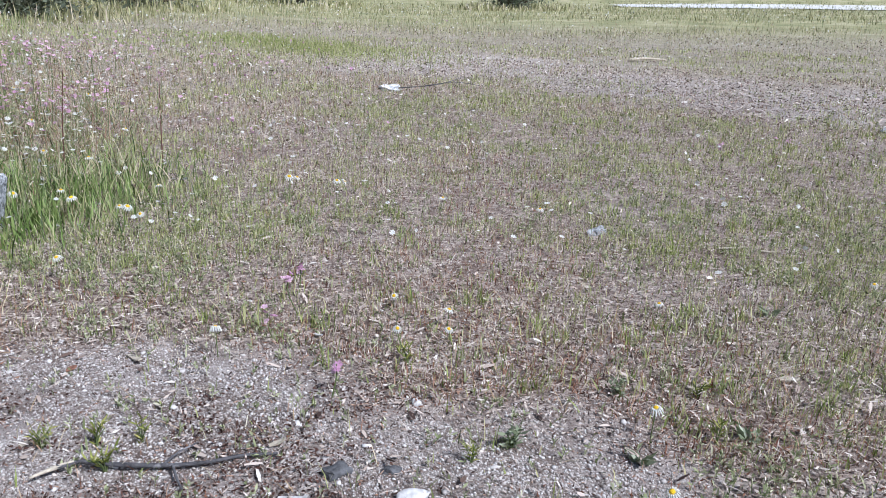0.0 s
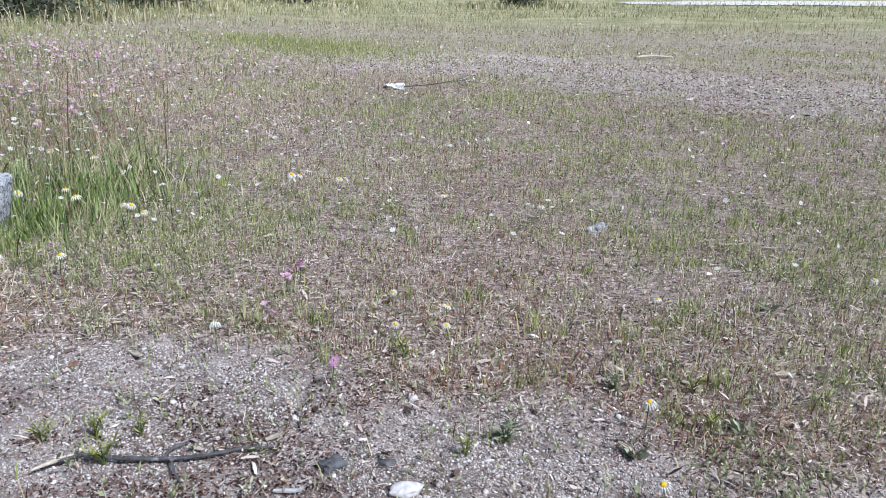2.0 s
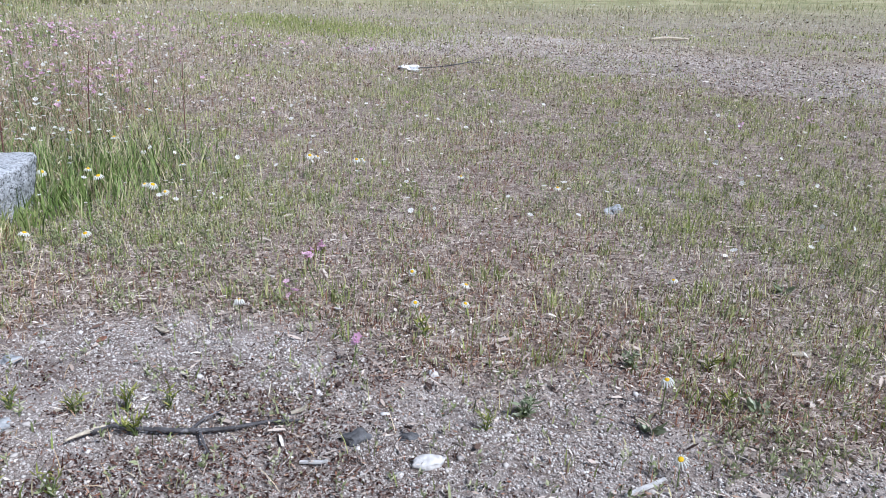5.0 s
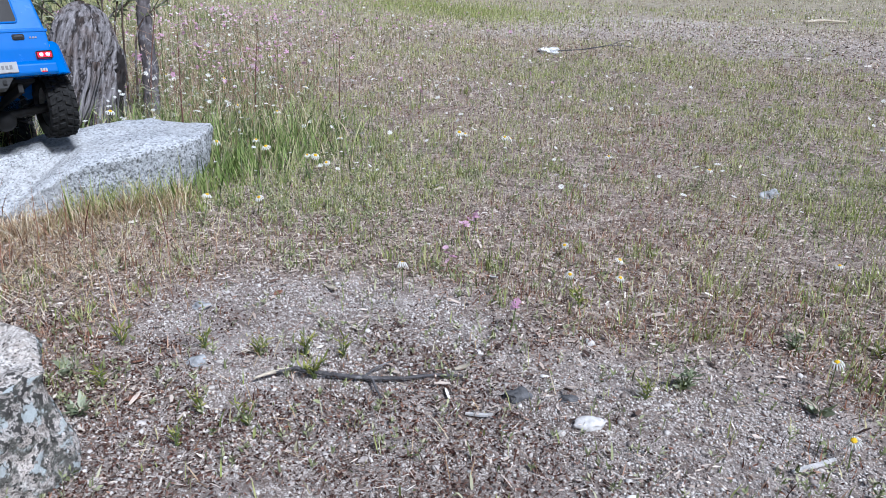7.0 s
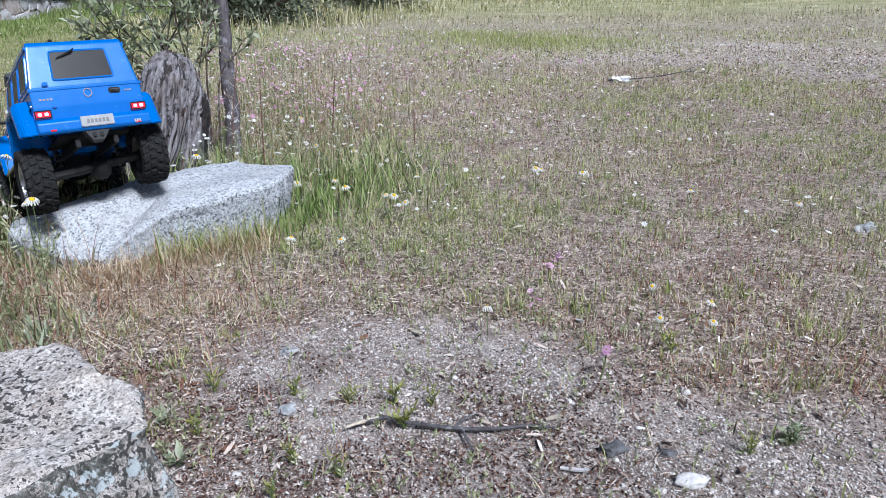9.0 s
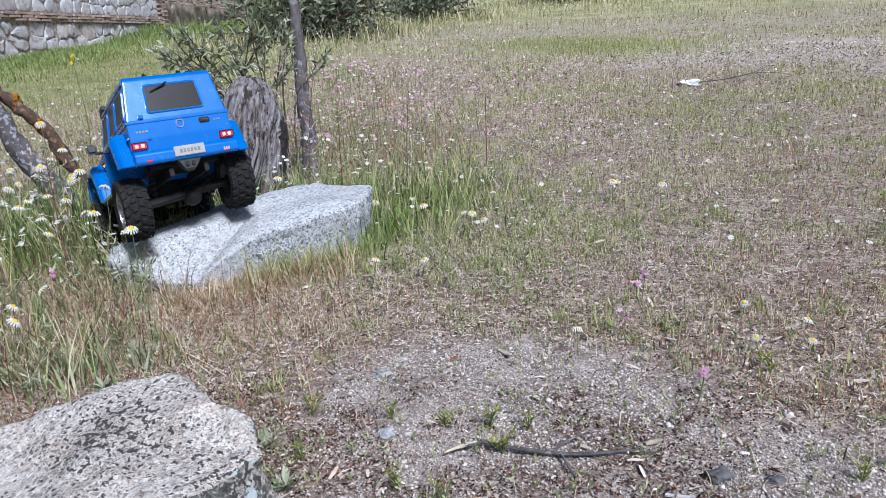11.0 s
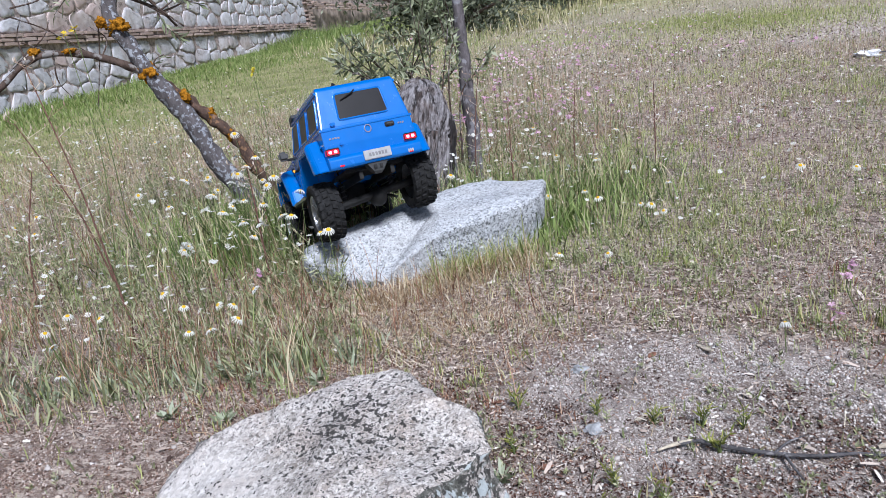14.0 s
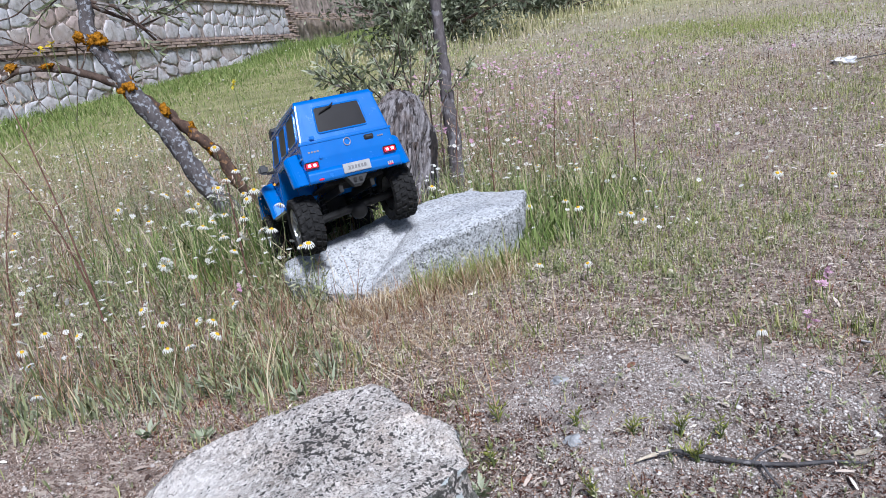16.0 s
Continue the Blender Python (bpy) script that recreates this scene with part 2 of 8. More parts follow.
def m_boulder(name="lichened_granite", dark=0.0):
    """Weathered coarse granite: pale crystals with thin dark crevices, tan stains, black lichen in clusters, one smooth bleached place."""
    m, nt, b = material(name, 0.95, 0, 0.12)
    wc = warped(nt, 0.0035, 160)
    cells, edge = voronoi(nt, 240, coord=wc, out=1), voronoi(nt, 240, "DISTANCE_TO_EDGE", coord=wc)
    col = ramp(nt, cells, [(0.06, (0.2, 0.18, 0.16)), (0.2, (0.45, 0.41, 0.37)), (0.5, (0.61, 0.565, 0.525)), (0.95, (0.8, 0.765, 0.72))])
    col = mixc(nt, ramp(nt, noise_tex(nt, 24, 5, 0.65), [(0.46, grey(0)), (0.66, grey(0.55))]), col, mixc(nt, 0.5, col, (0.56, 0.4, 0.29)))
    col = mixc(nt, ramp(nt, noise_tex(nt, 7, 4), [(0.42, grey(0)), (0.65, grey(0.35))]), col, (0.56, 0.52, 0.5))
    bleached = ramp(nt, colony(nt, (-0.6, 0.76, 0.06), (0.13, 0.11, 0.1)), [(0.2, grey(0)), (0.6, grey(0.6))])
    gap = noise_tex(nt, 165, 5, 0.72)
    holes = mixc(nt, bleached, ramp(nt, gap, [(0.39, grey(0.9)), (0.48, grey(0))]), (0.0, 0.0, 0.0))
    col = mixc(nt, holes, col, (0.13, 0.115, 0.105))
    col = mixc(nt, mixc(nt, bleached, ramp(nt, edge, [(0.02, grey(0.4)), (0.14, grey(0))]), (0.0, 0.0, 0.0)), col, (0.2, 0.18, 0.17))
    col = mixc(nt, mixc(nt, 0.5, bleached, (0.0, 0.0, 0.0)), col, (0.62, 0.61, 0.6))
    # black lichen, thick on the crown and at one corner
    crown = mixc(nt, 1.0, colony(nt, (-0.46, 0.84, 0.13), (0.14, 0.15, 0.12)), colony(nt, (-0.33, 0.8, 0.09), (0.09, 0.12, 0.1)), "LIGHTEN")
    size = mixc(nt, 0.25, noise_tex(nt, 165, 5, 0.66), mixc(nt, 0.4, noise_tex(nt, 16, 3), crown))
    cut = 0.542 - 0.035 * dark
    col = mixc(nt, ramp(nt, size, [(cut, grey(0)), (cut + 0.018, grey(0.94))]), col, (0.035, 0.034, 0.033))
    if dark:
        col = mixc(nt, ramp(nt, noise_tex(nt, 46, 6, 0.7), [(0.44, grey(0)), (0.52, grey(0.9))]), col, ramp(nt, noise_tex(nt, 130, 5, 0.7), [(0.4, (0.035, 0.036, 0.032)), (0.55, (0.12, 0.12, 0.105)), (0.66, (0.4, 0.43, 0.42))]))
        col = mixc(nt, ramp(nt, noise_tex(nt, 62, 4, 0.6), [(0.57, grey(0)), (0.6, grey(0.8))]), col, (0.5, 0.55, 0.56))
    nt.links.new(col, b.inputs["Base Color"])
    domes = ramp(nt, edge, [(0.0, grey(0)), (0.3, grey(1))])
    bump(nt, b, mixc(nt, 0.9, domes, gap), 1.0, 0.003)
    return m


def m_bark(name, base, patchc, thresh=0.52, scale=28, stretch=(1, 1, 0.35)):
    m, nt, b = material(name, 0.9, 0, 0.2)
    tc = nt.nodes.new("ShaderNodeTexCoord")
    mp = nt.nodes.new("ShaderNodeMapping")
    mp.inputs["Scale"].default_value = stretch
    nt.links.new(tc.outputs["Object"], mp.inputs[0])
    g = noise_tex(nt, 90, 6, 0.7, mp.outputs[0])
    col = ramp(nt, g, [(0.3, tuple(c * 0.45 for c in base)), (0.55, base), (0.75, tuple(min(1, c * 1.5) for c in base))])
    p = noise_tex(nt, scale, 4, 0.6)
    col = mixc(nt, ramp(nt, p, [(thresh, (0, 0, 0)), (thresh + 0.06, (1, 1, 1))]), col, patchc)
    nt.links.new(col, b.inputs["Base Color"])
    bump(nt, b, g, 0.9, 0.006)
    return m


M_GROUND = m_ground()
M_GRASS = m_islands("green_grass", [(0.0, (0.1, 0.13, 0.03)), (0.3, (0.28, 0.345, 0.09)), (0.65, (0.46, 0.51, 0.18)), (1.0, (0.64, 0.57, 0.33))], 0.6, 0.3, 0.35)
M_STUBBLE = m_islands("drying_plant", [(0.0, (0.045, 0.026, 0.018)), (0.14, (0.15, 0.09, 0.064)), (0.28, (0.42, 0.29, 0.21)), (0.42, (0.46, 0.39, 0.24)), (0.62, (0.74, 0.615, 0.475)), (0.85, (0.87, 0.77, 0.64)), (1.0, (0.93, 0.87, 0.77))], 0.75, 0.15, 0.25)
M_HERB = m_islands("green_plant", [(0.0, (0.045, 0.06, 0.016)), (0.2, (0.18, 0.215, 0.055)), (0.45, (0.39, 0.45, 0.135)), (0.75, (0.58, 0.62, 0.24)), (1.0, (0.74, 0.69, 0.44))], 0.65, 0.2, 0.3)
M_SWARD = m_islands("sward_grass", [(0.0, (0.12, 0.125, 0.05)), (0.25, (0.3, 0.3, 0.14)), (0.55, (0.48, 0.465, 0.24)), (0.8, (0.62, 0.56, 0.35)), (1.0, (0.72, 0.62, 0.48))], 0.7, 0.2, 0.3)
M_LAWN = m_islands("lawn_grass", [(0.0, (0.12, 0.16, 0.04)), (0.5, (0.27, 0.31, 0.105)), (1.0, (0.48, 0.46, 0.25))], 0.65, 0.2, 0.3)
M_LUSH = m_islands("lush_grass", [(0.0, (0.085, 0.135, 0.03)), (0.5, (0.18, 0.255, 0.065)), (1.0, (0.35, 0.4, 0.16))], 0.6, 0.2, 0.3)
M_TALL = m_islands("tall_grass", [(0.0, (0.03, 0.05, 0.012)), (0.3, (0.13, 0.2, 0.045)), (0.6, (0.29, 0.375, 0.12)), (0.8, (0.44, 0.42, 0.22)), (1.0, (0.62, 0.53, 0.36))], 0.6, 0.12, 0.35)
M_GREY_LEAF = m_islands("grey_green_leaf", [(0.0, (0.09, 0.11, 0.045)), (0.3, (0.25, 0.285, 0.13)), (0.7, (0.43, 0.455, 0.26)), (1.0, (0.6, 0.575, 0.4))], 0.7, 0.25, 0.3)
M_DRY = m_islands("dry_straw", [(0.0, (0.15, 0.08, 0.04)), (0.4, (0.43, 0.3, 0.17)), (0.8, (0.66, 0.55, 0.38)), (1.0, (0.78, 0.72, 0.58))], 0.75, 0.1, 0.3)
M_RED = m_islands("reddish_dry_stems", [(0.0, (0.06, 0.022, 0.015)), (0.5, (0.28, 0.135, 0.085)), (1.0, (0.56, 0.38, 0.27))], 0.8, 0.15, 0.2)
M_LITTER = m_islands("plant_litter", [(0.0, (0.05, 0.03, 0.024)), (0.2, (0.15, 0.1, 0.078)), (0.36, (0.38, 0.3, 0.25)), (0.7, (0.58, 0.49, 0.42)), (0.93, (0.7, 0.62, 0.54)), (1.0, (0.84, 0.79, 0.72))], 0.85, 0, 0.25)
M_PEBBLE = m_islands("granite_grit", [(0.0, (0.1, 0.07, 0.058)), (0.25, (0.32, 0.275, 0.25)), (0.6, (0.52, 0.475, 0.445)), (0.93, (0.72, 0.68, 0.65)), (0.97, (0.76, 0.74, 0.72)), (1.0, (0.36, 0.22, 0.16))], 0.85, 0, 0.25)
M_HUMUS = m_islands("dark_humus", [(0.0, (0.025, 0.013, 0.01)), (0.35, (0.075, 0.038, 0.03)), (0.7, (0.16, 0.09, 0.07)), (0.92, (0.3, 0.21, 0.17)), (1.0, (0.55, 0.46, 0.4))], 0.95, 0, 0.15)
M_CRUMB = m_islands("soil_crumb", [(0.0, (0.075, 0.044, 0.034)), (0.4, (0.25, 0.17, 0.135)), (0.8, (0.46, 0.36, 0.305)), (1.0, (0.7, 0.63, 0.58))], 0.95, 0, 0.15)
M_SEED = m_islands("seed_heads", [(0.0, (0.24, 0.14, 0.1)), (0.4, (0.5, 0.38, 0.28)), (0.75, (0.66, 0.58, 0.45)), (1.0, (0.76, 0.66, 0.6))], 0.85, 0.1, 0.2)
M_PETAL = m_islands("white_petals", [(0.0, (0.72, 0.72, 0.66)), (1.0, (0.85, 0.85, 0.83))], 0.6, 0.3, 0.3)
M_DISC = m_plain("yellow_disc", (0.78, 0.5, 0.02), 0.8, 0, 0.2, 0.1, 900, 0.001)
M_PINK = m_islands("pink_petals", [(0.0, (0.58, 0.29, 0.47)), (1.0, (0.77, 0.52, 0.65))], 0.6, 0.3, 0.3)
M_YELLOW = m_islands("yellow_petals", [(0.0, (0.8, 0.6, 0.02)), (1.0, (0.85, 0.72, 0.05))], 0.6, 0.3, 0.3)
M_STEM = m_plain("flower_stem", (0.13, 0.17, 0.06), 0.7, 0, 0.3, 0.15, 200)
M_ROCK_A = m_boulder()
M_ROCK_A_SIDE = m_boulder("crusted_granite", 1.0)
M_ROCK_B = m_slab("grey_granite", 0.0)
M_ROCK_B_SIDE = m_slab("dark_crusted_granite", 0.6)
M_BARK = m_bark("lichened_bark", (0.135, 0.122, 0.125), (0.37, 0.39, 0.43), 0.53, 95)
M_BARK_RUST = m_bark("rusty_bark", (0.115, 0.075, 0.058), (0.26, 0.15, 0.085), 0.55, 70)
M_BARK_GREY = m_bark("grey_bark", (0.14, 0.125, 0.13), (0.25, 0.245, 0.265), 0.55, 34)
M_BARK_DARK = m_bark("dark_bark", (0.105, 0.074, 0.06), (0.25, 0.235, 0.225), 0.54, 44)
M_ORANGE = m_plain("orange_lichen", (0.33, 0.145, 0.014), 0.98, 0, 0.05, 0.35, 190, 0.008)


def m_fibres():
    """Grey weathered wood whose fibres run along the log."""
    m, nt, b = material("weathered_wood", 0.92, 0, 0.15)
    ax = Vector((0.2, 0.14, 0.9)).normalized()
    e1 = ax.orthogonal().normalized()
    e2 = ax.cross(e1)
    tc = nt.nodes.new("ShaderNodeTexCoord").outputs["Object"]
    xyz = nt.nodes.new("ShaderNodeCombineXYZ")
    for i, (d, k) in enumerate(((ax, 9), (e1, 95), (e2, 95))):
        v = nt.nodes.new("ShaderNodeVectorMath")
        v.operation = "DOT_PRODUCT"
        v.inputs[1].default_value = d * k
        nt.links.new(tc, v.inputs[0])
        nt.links.new(v.outputs["Value"], xyz.inputs[i])
    g = noise_tex(nt, 1.0, 6, 0.65, xyz.outputs[0])
    deep = noise_tex(nt, 0.28, 4, 0.6, xyz.outputs[0])
    col = ramp(nt, g, [(0.36, (0.04, 0.035, 0.035)), (0.46, (0.16, 0.148, 0.152)), (0.58, (0.29, 0.275, 0.285)), (0.74, (0.46, 0.445, 0.455))])
    col = mixc(nt, ramp(nt, deep, [(0.41, (0.95, 0.95, 0.95)), (0.46, (0, 0, 0))]), col, (0.022, 0.019, 0.019))
    col = mixc(nt, ramp(nt, noise_tex(nt, 16, 4), [(0.5, (0, 0, 0)), (0.68, (0.6, 0.6, 0.6))]), col, (0.13, 0.092, 0.075))
    nt.links.new(col, b.inputs["Base Color"])
    bump(nt, b, mixc(nt, 0.5, g, deep), 1.0, 0.012)
    return m


M_LOG = m_fibres()
M_STICK = m_bark("stick_bark", (0.12, 0.115, 0.12), (0.27, 0.26, 0.265), 0.6, 60, (1, 1, 1))
M_BARE_WOOD = m_plain("bare_wood", (0.55, 0.48, 0.38), 0.8, 0, 0.2, 0.15, 180, 0.001)
M_OLIVE = m_islands("olive_leaves", [(0.0, (0.15, 0.18, 0.09)), (0.5, (0.31, 0.35, 0.21)), (1.0, (0.55, 0.57, 0.43))], 0.6, 0.3, 0.3)
M_BUSH = m_islands("bush_leaves", [(0.0, (0.06, 0.075, 0.045)), (0.6, (0.15, 0.175, 0.115)), (1.0, (0.32, 0.34, 0.25))], 0.65, 0.15, 0.3)

# ---- geometry helpers ----
def part(name, bm, mat, parent=None, label="", smooth=False):
    bmesh.ops.recalc_face_normals(bm, faces=bm.faces[:])
    me = bpy.data.meshes.new(name)
    bm.to_mesh(me)
    bm.free()
    if mat:
        me.materials.append(mat)
    if smooth:
        me.polygons.foreach_set("use_smooth", [True] * len(me.polygons))
    ob = new(name, me)
    ob.parent = parent
    return tagged(ob, label)


def soup(name, verts, faces_list, mat, parent=None, smooth=False):
    """One mesh from arrays; faces_list holds index arrays of shape (n, 3) or (n, 4)."""
    me = bpy.data.meshes.new(name)
    verts = np.asarray(verts, np.float32)
    loops = np.concatenate([np.asarray(f, np.int32).ravel() for f in faces_list])
    sizes = np.concatenate([np.full(len(f), f.shape[1], np.int32) for f in faces_list])
    starts = np.concatenate([[0], np.cumsum(sizes)[:-1]]).astype(np.int32)
    me.vertices.add(len(verts))
    me.vertices.foreach_set("co", verts.ravel())
    me.loops.add(len(loops))
    me.loops.foreach_set("vertex_index", loops)
    me.polygons.add(len(sizes))
    me.polygons.foreach_set("loop_start", starts)
    me.polygons.foreach_set("loop_total", sizes)
    me.update(calc_edges=True)
    if smooth:
        me.polygons.foreach_set("use_smooth", np.ones(len(sizes), bool))
    me.materials.append(mat)
    ob = new(name, me)
    ob.parent = parent
    return ob


def empty(name, m=None, label="", category="", group=""):
    ob = new(name)
    ob.empty_display_size = 0.05
    if m is not None:
        ob.matrix_world = m
    return tagged(ob, label, category, group)


rng = np.random.default_rng(7)
LAT = np.random.default_rng(3).random((256, 256))


def vnoise(x, y, f, seed=0):
    """Smooth lattice noise, 0 to 1."""
    x, y = np.asarray(x, float) * f + 17.3 * seed + 40, np.asarray(y, float) * f + 9.7 * seed + 40
    i, j = np.floor(x).astype(int), np.floor(y).astype(int)
    u, v = x - i, y - j
    u, v = u * u * (3 - 2 * u), v * v * (3 - 2 * v)
    a, b = LAT[i % 256, j % 256], LAT[(i + 1) % 256, j % 256]
    c, d = LAT[i % 256, (j + 1) % 256], LAT[(i + 1) % 256, (j + 1) % 256]
    return (a * (1 - u) + b * u) * (1 - v) + (c * (1 - u) + d * u) * v


def sstep(a, b, x):
    t = np.clip((np.asarray(x, float) - a) / (b - a), 0, 1)
    return t * t * (3 - 2 * t)


def gz(x, y):
    """Height of the ground."""
    x, y = np.asarray(x, float), np.asarray(y, float)
    rise = 0.05 * np.log1p(np.exp(np.clip((x - 2.2) * 1.2, -30, 30))) / 1.2
    rise = 1.6 * np.tanh(rise / 1.6)
    rise = rise + 3.0 * np.tanh(0.1 * np.log1p(np.exp(np.clip((y - 28) * 0.8, -30, 30))) / 0.8 / 3.0)
    near = np.exp(-((x / 6) ** 2 + ((y - 1) / 8) ** 2))
    return rise + near * (0.02 * (vnoise(x, y, 1.1) - 0.5) + 0.010 * (vnoise(x, y, 4.0, 1) - 0.5))


def ground():
    n, b, a = 270, 10.6, 0.10
    u = np.linspace(-1, 1, n)
    s = a * np.sinh(b * u)
    gx, gy = np.meshgrid(s - 0.1, s + 1.25, indexing="ij")
    v = np.stack([gx, gy, gz(gx, gy)], -1).reshape(-1, 3)
    k = np.arange(n * n).reshape(n, n)
    f = np.stack([k[:-1, :-1], k[1:, :-1], k[1:, 1:], k[:-1, 1:]], -1).reshape(-1, 4)
    ob = soup("ground", v, [f], M_GROUND, smooth=True)
    return tagged(ob, "sandy ground with fine granite grit and dry soil", "ground", kind="structure")


ground()


# ---- where things grow: broad zones of the field ----
def polyline_side(x, y, pts):
    """How far x lies to the left of a line given as (y, x) stations."""
    ys, xs = zip(*pts)
    return np.interp(y, ys, xs) - x


EDGE = [(0.5, -0.75), (0.9, -0.66), (1.2, -0.72), (1.45, -0.78), (1.62, -0.68), (1.85, -0.46), (2.2, -0.37), (2.8, -0.42), (4, -0.9), (7, -2.2), (12, -3)]


def wild(x, y):
    """1 in the tall flowering grass, 0 on the short sward."""
    d = polyline_side(x, y, EDGE) + 0.25 * (vnoise(x, y, 3, 5) - 0.5)
    front = sstep(0.0, 0.14, y - 1.02 - 0.35 * (x + 0.8) + 0.12 * (vnoise(x, y, 6, 15) - 0.5))
    return sstep(-0.06, 0.16, d) * front * (1 - lawn(x, y))


def lawn(x, y):
    """1 on the even green sward between the wild grass and the wall."""
    r, az = np.hypot(x, y - 0.25), np.degrees(np.arctan2(-x, y - 0.25))
    return sstep(4.0, 5.4, r + 0.8 * (vnoise(x, y, 2, 21) - 0.5)) * sstep(20, 29, az)


def bare(x, y):
    """1 on the bare sandy patches and the worn path."""
    w = 0.35 * (vnoise(x, y, 2.6, 2) - 0.5) + 0.25 * (vnoise(x, y, 7, 3) - 0.5)
    def blob(cx, cy, rx, ry):
        return 1 - np.sqrt(((x - cx) / rx) ** 2 + ((y - cy) / ry) ** 2)
    p = np.maximum.reduce([blob(0.27, 0.86, 0.36, 0.3), blob(-0.14, 1.12, 0.34, 0.24), blob(-0.16, 0.86, 0.3, 0.24), blob(-0.85, 0.8, 0.34, 0.2), blob(0.62, 0.75, 0.3, 0.2), blob(0.86, 2.02, 0.2, 0.2) * 0.5, blob(1.1, 5.7, 1.3, 1.1), blob(2.0, 4.7, 1.0, 0.8), blob(2.9, 3.9, 1.2, 0.8)])
    far = sstep(2.5, 3.2, y)
    return sstep(-0.05, 0.4, p + w * (0.8 + 0.5 * far)) * (1 - 0.2 * far)


def lush(x, y):
    """1 in the greener patches."""
    g = vnoise(x, y, 1.4, 8) * 0.6 + vnoise(x, y, 4, 9) * 0.4
    right = 0.75 * sstep(0.55, 1.1, x) * sstep(3.5, 2.8, y - 0.15 * x) * sstep(1.2, 2.0, y) + 0.2 * sstep(0.4, 0.7, x) * sstep(1.5, 1.2, y)
    right = right + 0.55 * np.exp(-(((x - 0.85) / 0.45) ** 2 + ((y - 3.3) / 0.6) ** 2)) + 0.6 * sstep(2.4, 3.3, x) * sstep(4.6, 5.6, y) * sstep(12, 9, y)
    band = np.exp(-(((y - 7.6 - 0.2 * x) / 1.0) ** 2)) * 0.5
    wallside = sstep(-3.3, -5.0, x) * 0.8 + 0.6 * np.exp(-(((x + 0.1) / 0.7) ** 2 + ((y - 6.8) / 1.0) ** 2))
    return np.clip(sstep(0.47, 0.75, g + right * 0.6) * 0.85 + right + band + wallside + lawn(x, y), 0, 1) * (0.15 + 0.85 * sstep(0.85, 1.25, y + 0.4 * np.clip(x, 0, 1)))


def fore(x, y):
    """1 on the crumbly soil between the boulder and the wild grass."""
    return sstep(-0.5, -0.62, x) * sstep(1.25, 1.1, y - 0.3 * (x + 0.8))


def humus(x, y):
    """1 where dark reddish crumbs of rotted plants lie on the sand."""
    g = 0.55 * vnoise(x, y, 7, 71) + 0.45 * vnoise(x, y, 19, 72)
    for cx, cy, rx, ry in ((-0.28, 0.8, 0.2, 0.13), (-0.02, 0.95, 0.2, 0.07), (0.1, 0.84, 0.22, 0.06), (-0.3, 1.0, 0.12, 0.09)):
        g = g + 0.28 * np.clip(1 - ((x - cx) / rx) ** 2 - ((y - cy) / ry) ** 2, 0, 1)
    return sstep(0.55, 0.68, g) * sstep(1.25, 1.1, y) * sstep(0.35, 0.1, x)


def dryness(x, y):
    """1 in the straw-coloured stand before the flat rock."""
    return np.clip(1.4 * np.exp(-(((x + 0.63) / 0.22) ** 2 + ((y - 1.38) / 0.2) ** 2)), 0, 1)


# corners of the two rocks' upper faces
ROCK_A_TOP = [(-0.69, 0.755, 0.05), (-0.67, 0.8, 0.075), (-0.615, 0.87, 0.105), (-0.56, 0.89, 0.12), (-0.5, 0.93, 0.13), (-0.45, 0.945, 0.135), (-0.43, 0.945, 0.135), (-0.375, 0.9, 0.13), (-0.335, 0.89, 0.12), (-0.305, 0.85, 0.11), (-0.355, 0.755, 0.11), (-0.415, 0.68, 0.095), (-0.52, 0.685, 0.06), (-0.625, 0.71, 0.045)]
ROCK_B_TOP = [(-0.91, 1.49, 0.065), (-0.81, 1.49, 0.02), (-0.74, 1.5, 0.01), (-0.695, 1.54, 0.05), (-0.635, 1.59, 0.08), (-0.5, 1.73, 0.095), (-0.48, 1.76, 0.1), (-0.5, 1.9, 0.1), (-0.555, 1.88, 0.105), (-0.62, 1.88, 0.11), (-0.66, 1.86, 0.11), (-0.73, 1.76, 0.105), (-0.79, 1.7, 0.1), (-0.92, 1.54, 0.07)]


def inside(x, y, outline, grow=0.0):
    """Which of the points lie within an outline, grown about its middle."""
    o = np.array([p[:2] for p in outline])
    c = o.mean(0)
    o = c + (o - c) * (1 + grow)
    hit = np.zeros(np.shape(x), bool)
    for (x0, y0), (x1, y1) in zip(o, np.roll(o, -1, 0)):
        cross = ((y0 > y) != (y1 > y)) & (x < (x1 - x0) * (y - y0) / (y1 - y0 + 1e-12) + x0)
        hit ^= cross
    return hit


def clear(x, y, grow=-0.06):
    return ~(inside(x, y, ROCK_A_TOP, grow) | inside(x, y, ROCK_B_TOP, grow))


def scatter(n, near=0.62, far=9.0, left=66, right=-54, power=0.0):
    """n places in the fan that the field fills round the standpoint; more of them close by."""
    t = rng.random(n)
    lo, hi = np.log(near), np.log(far)
    r = np.exp(lo + (hi - lo) * t) if power == 0 else (near**power + (far**power - near**power) * t) ** (1 / power)
    a = np.radians(right + (left - right) * rng.random(n))
    return 0.03 - r * np.sin(a), 0.28 + r * np.cos(a)


def keep(x, y, chance):
    k = (rng.random(len(x)) < chance) & clear(x, y)
    return x[k], y[k]


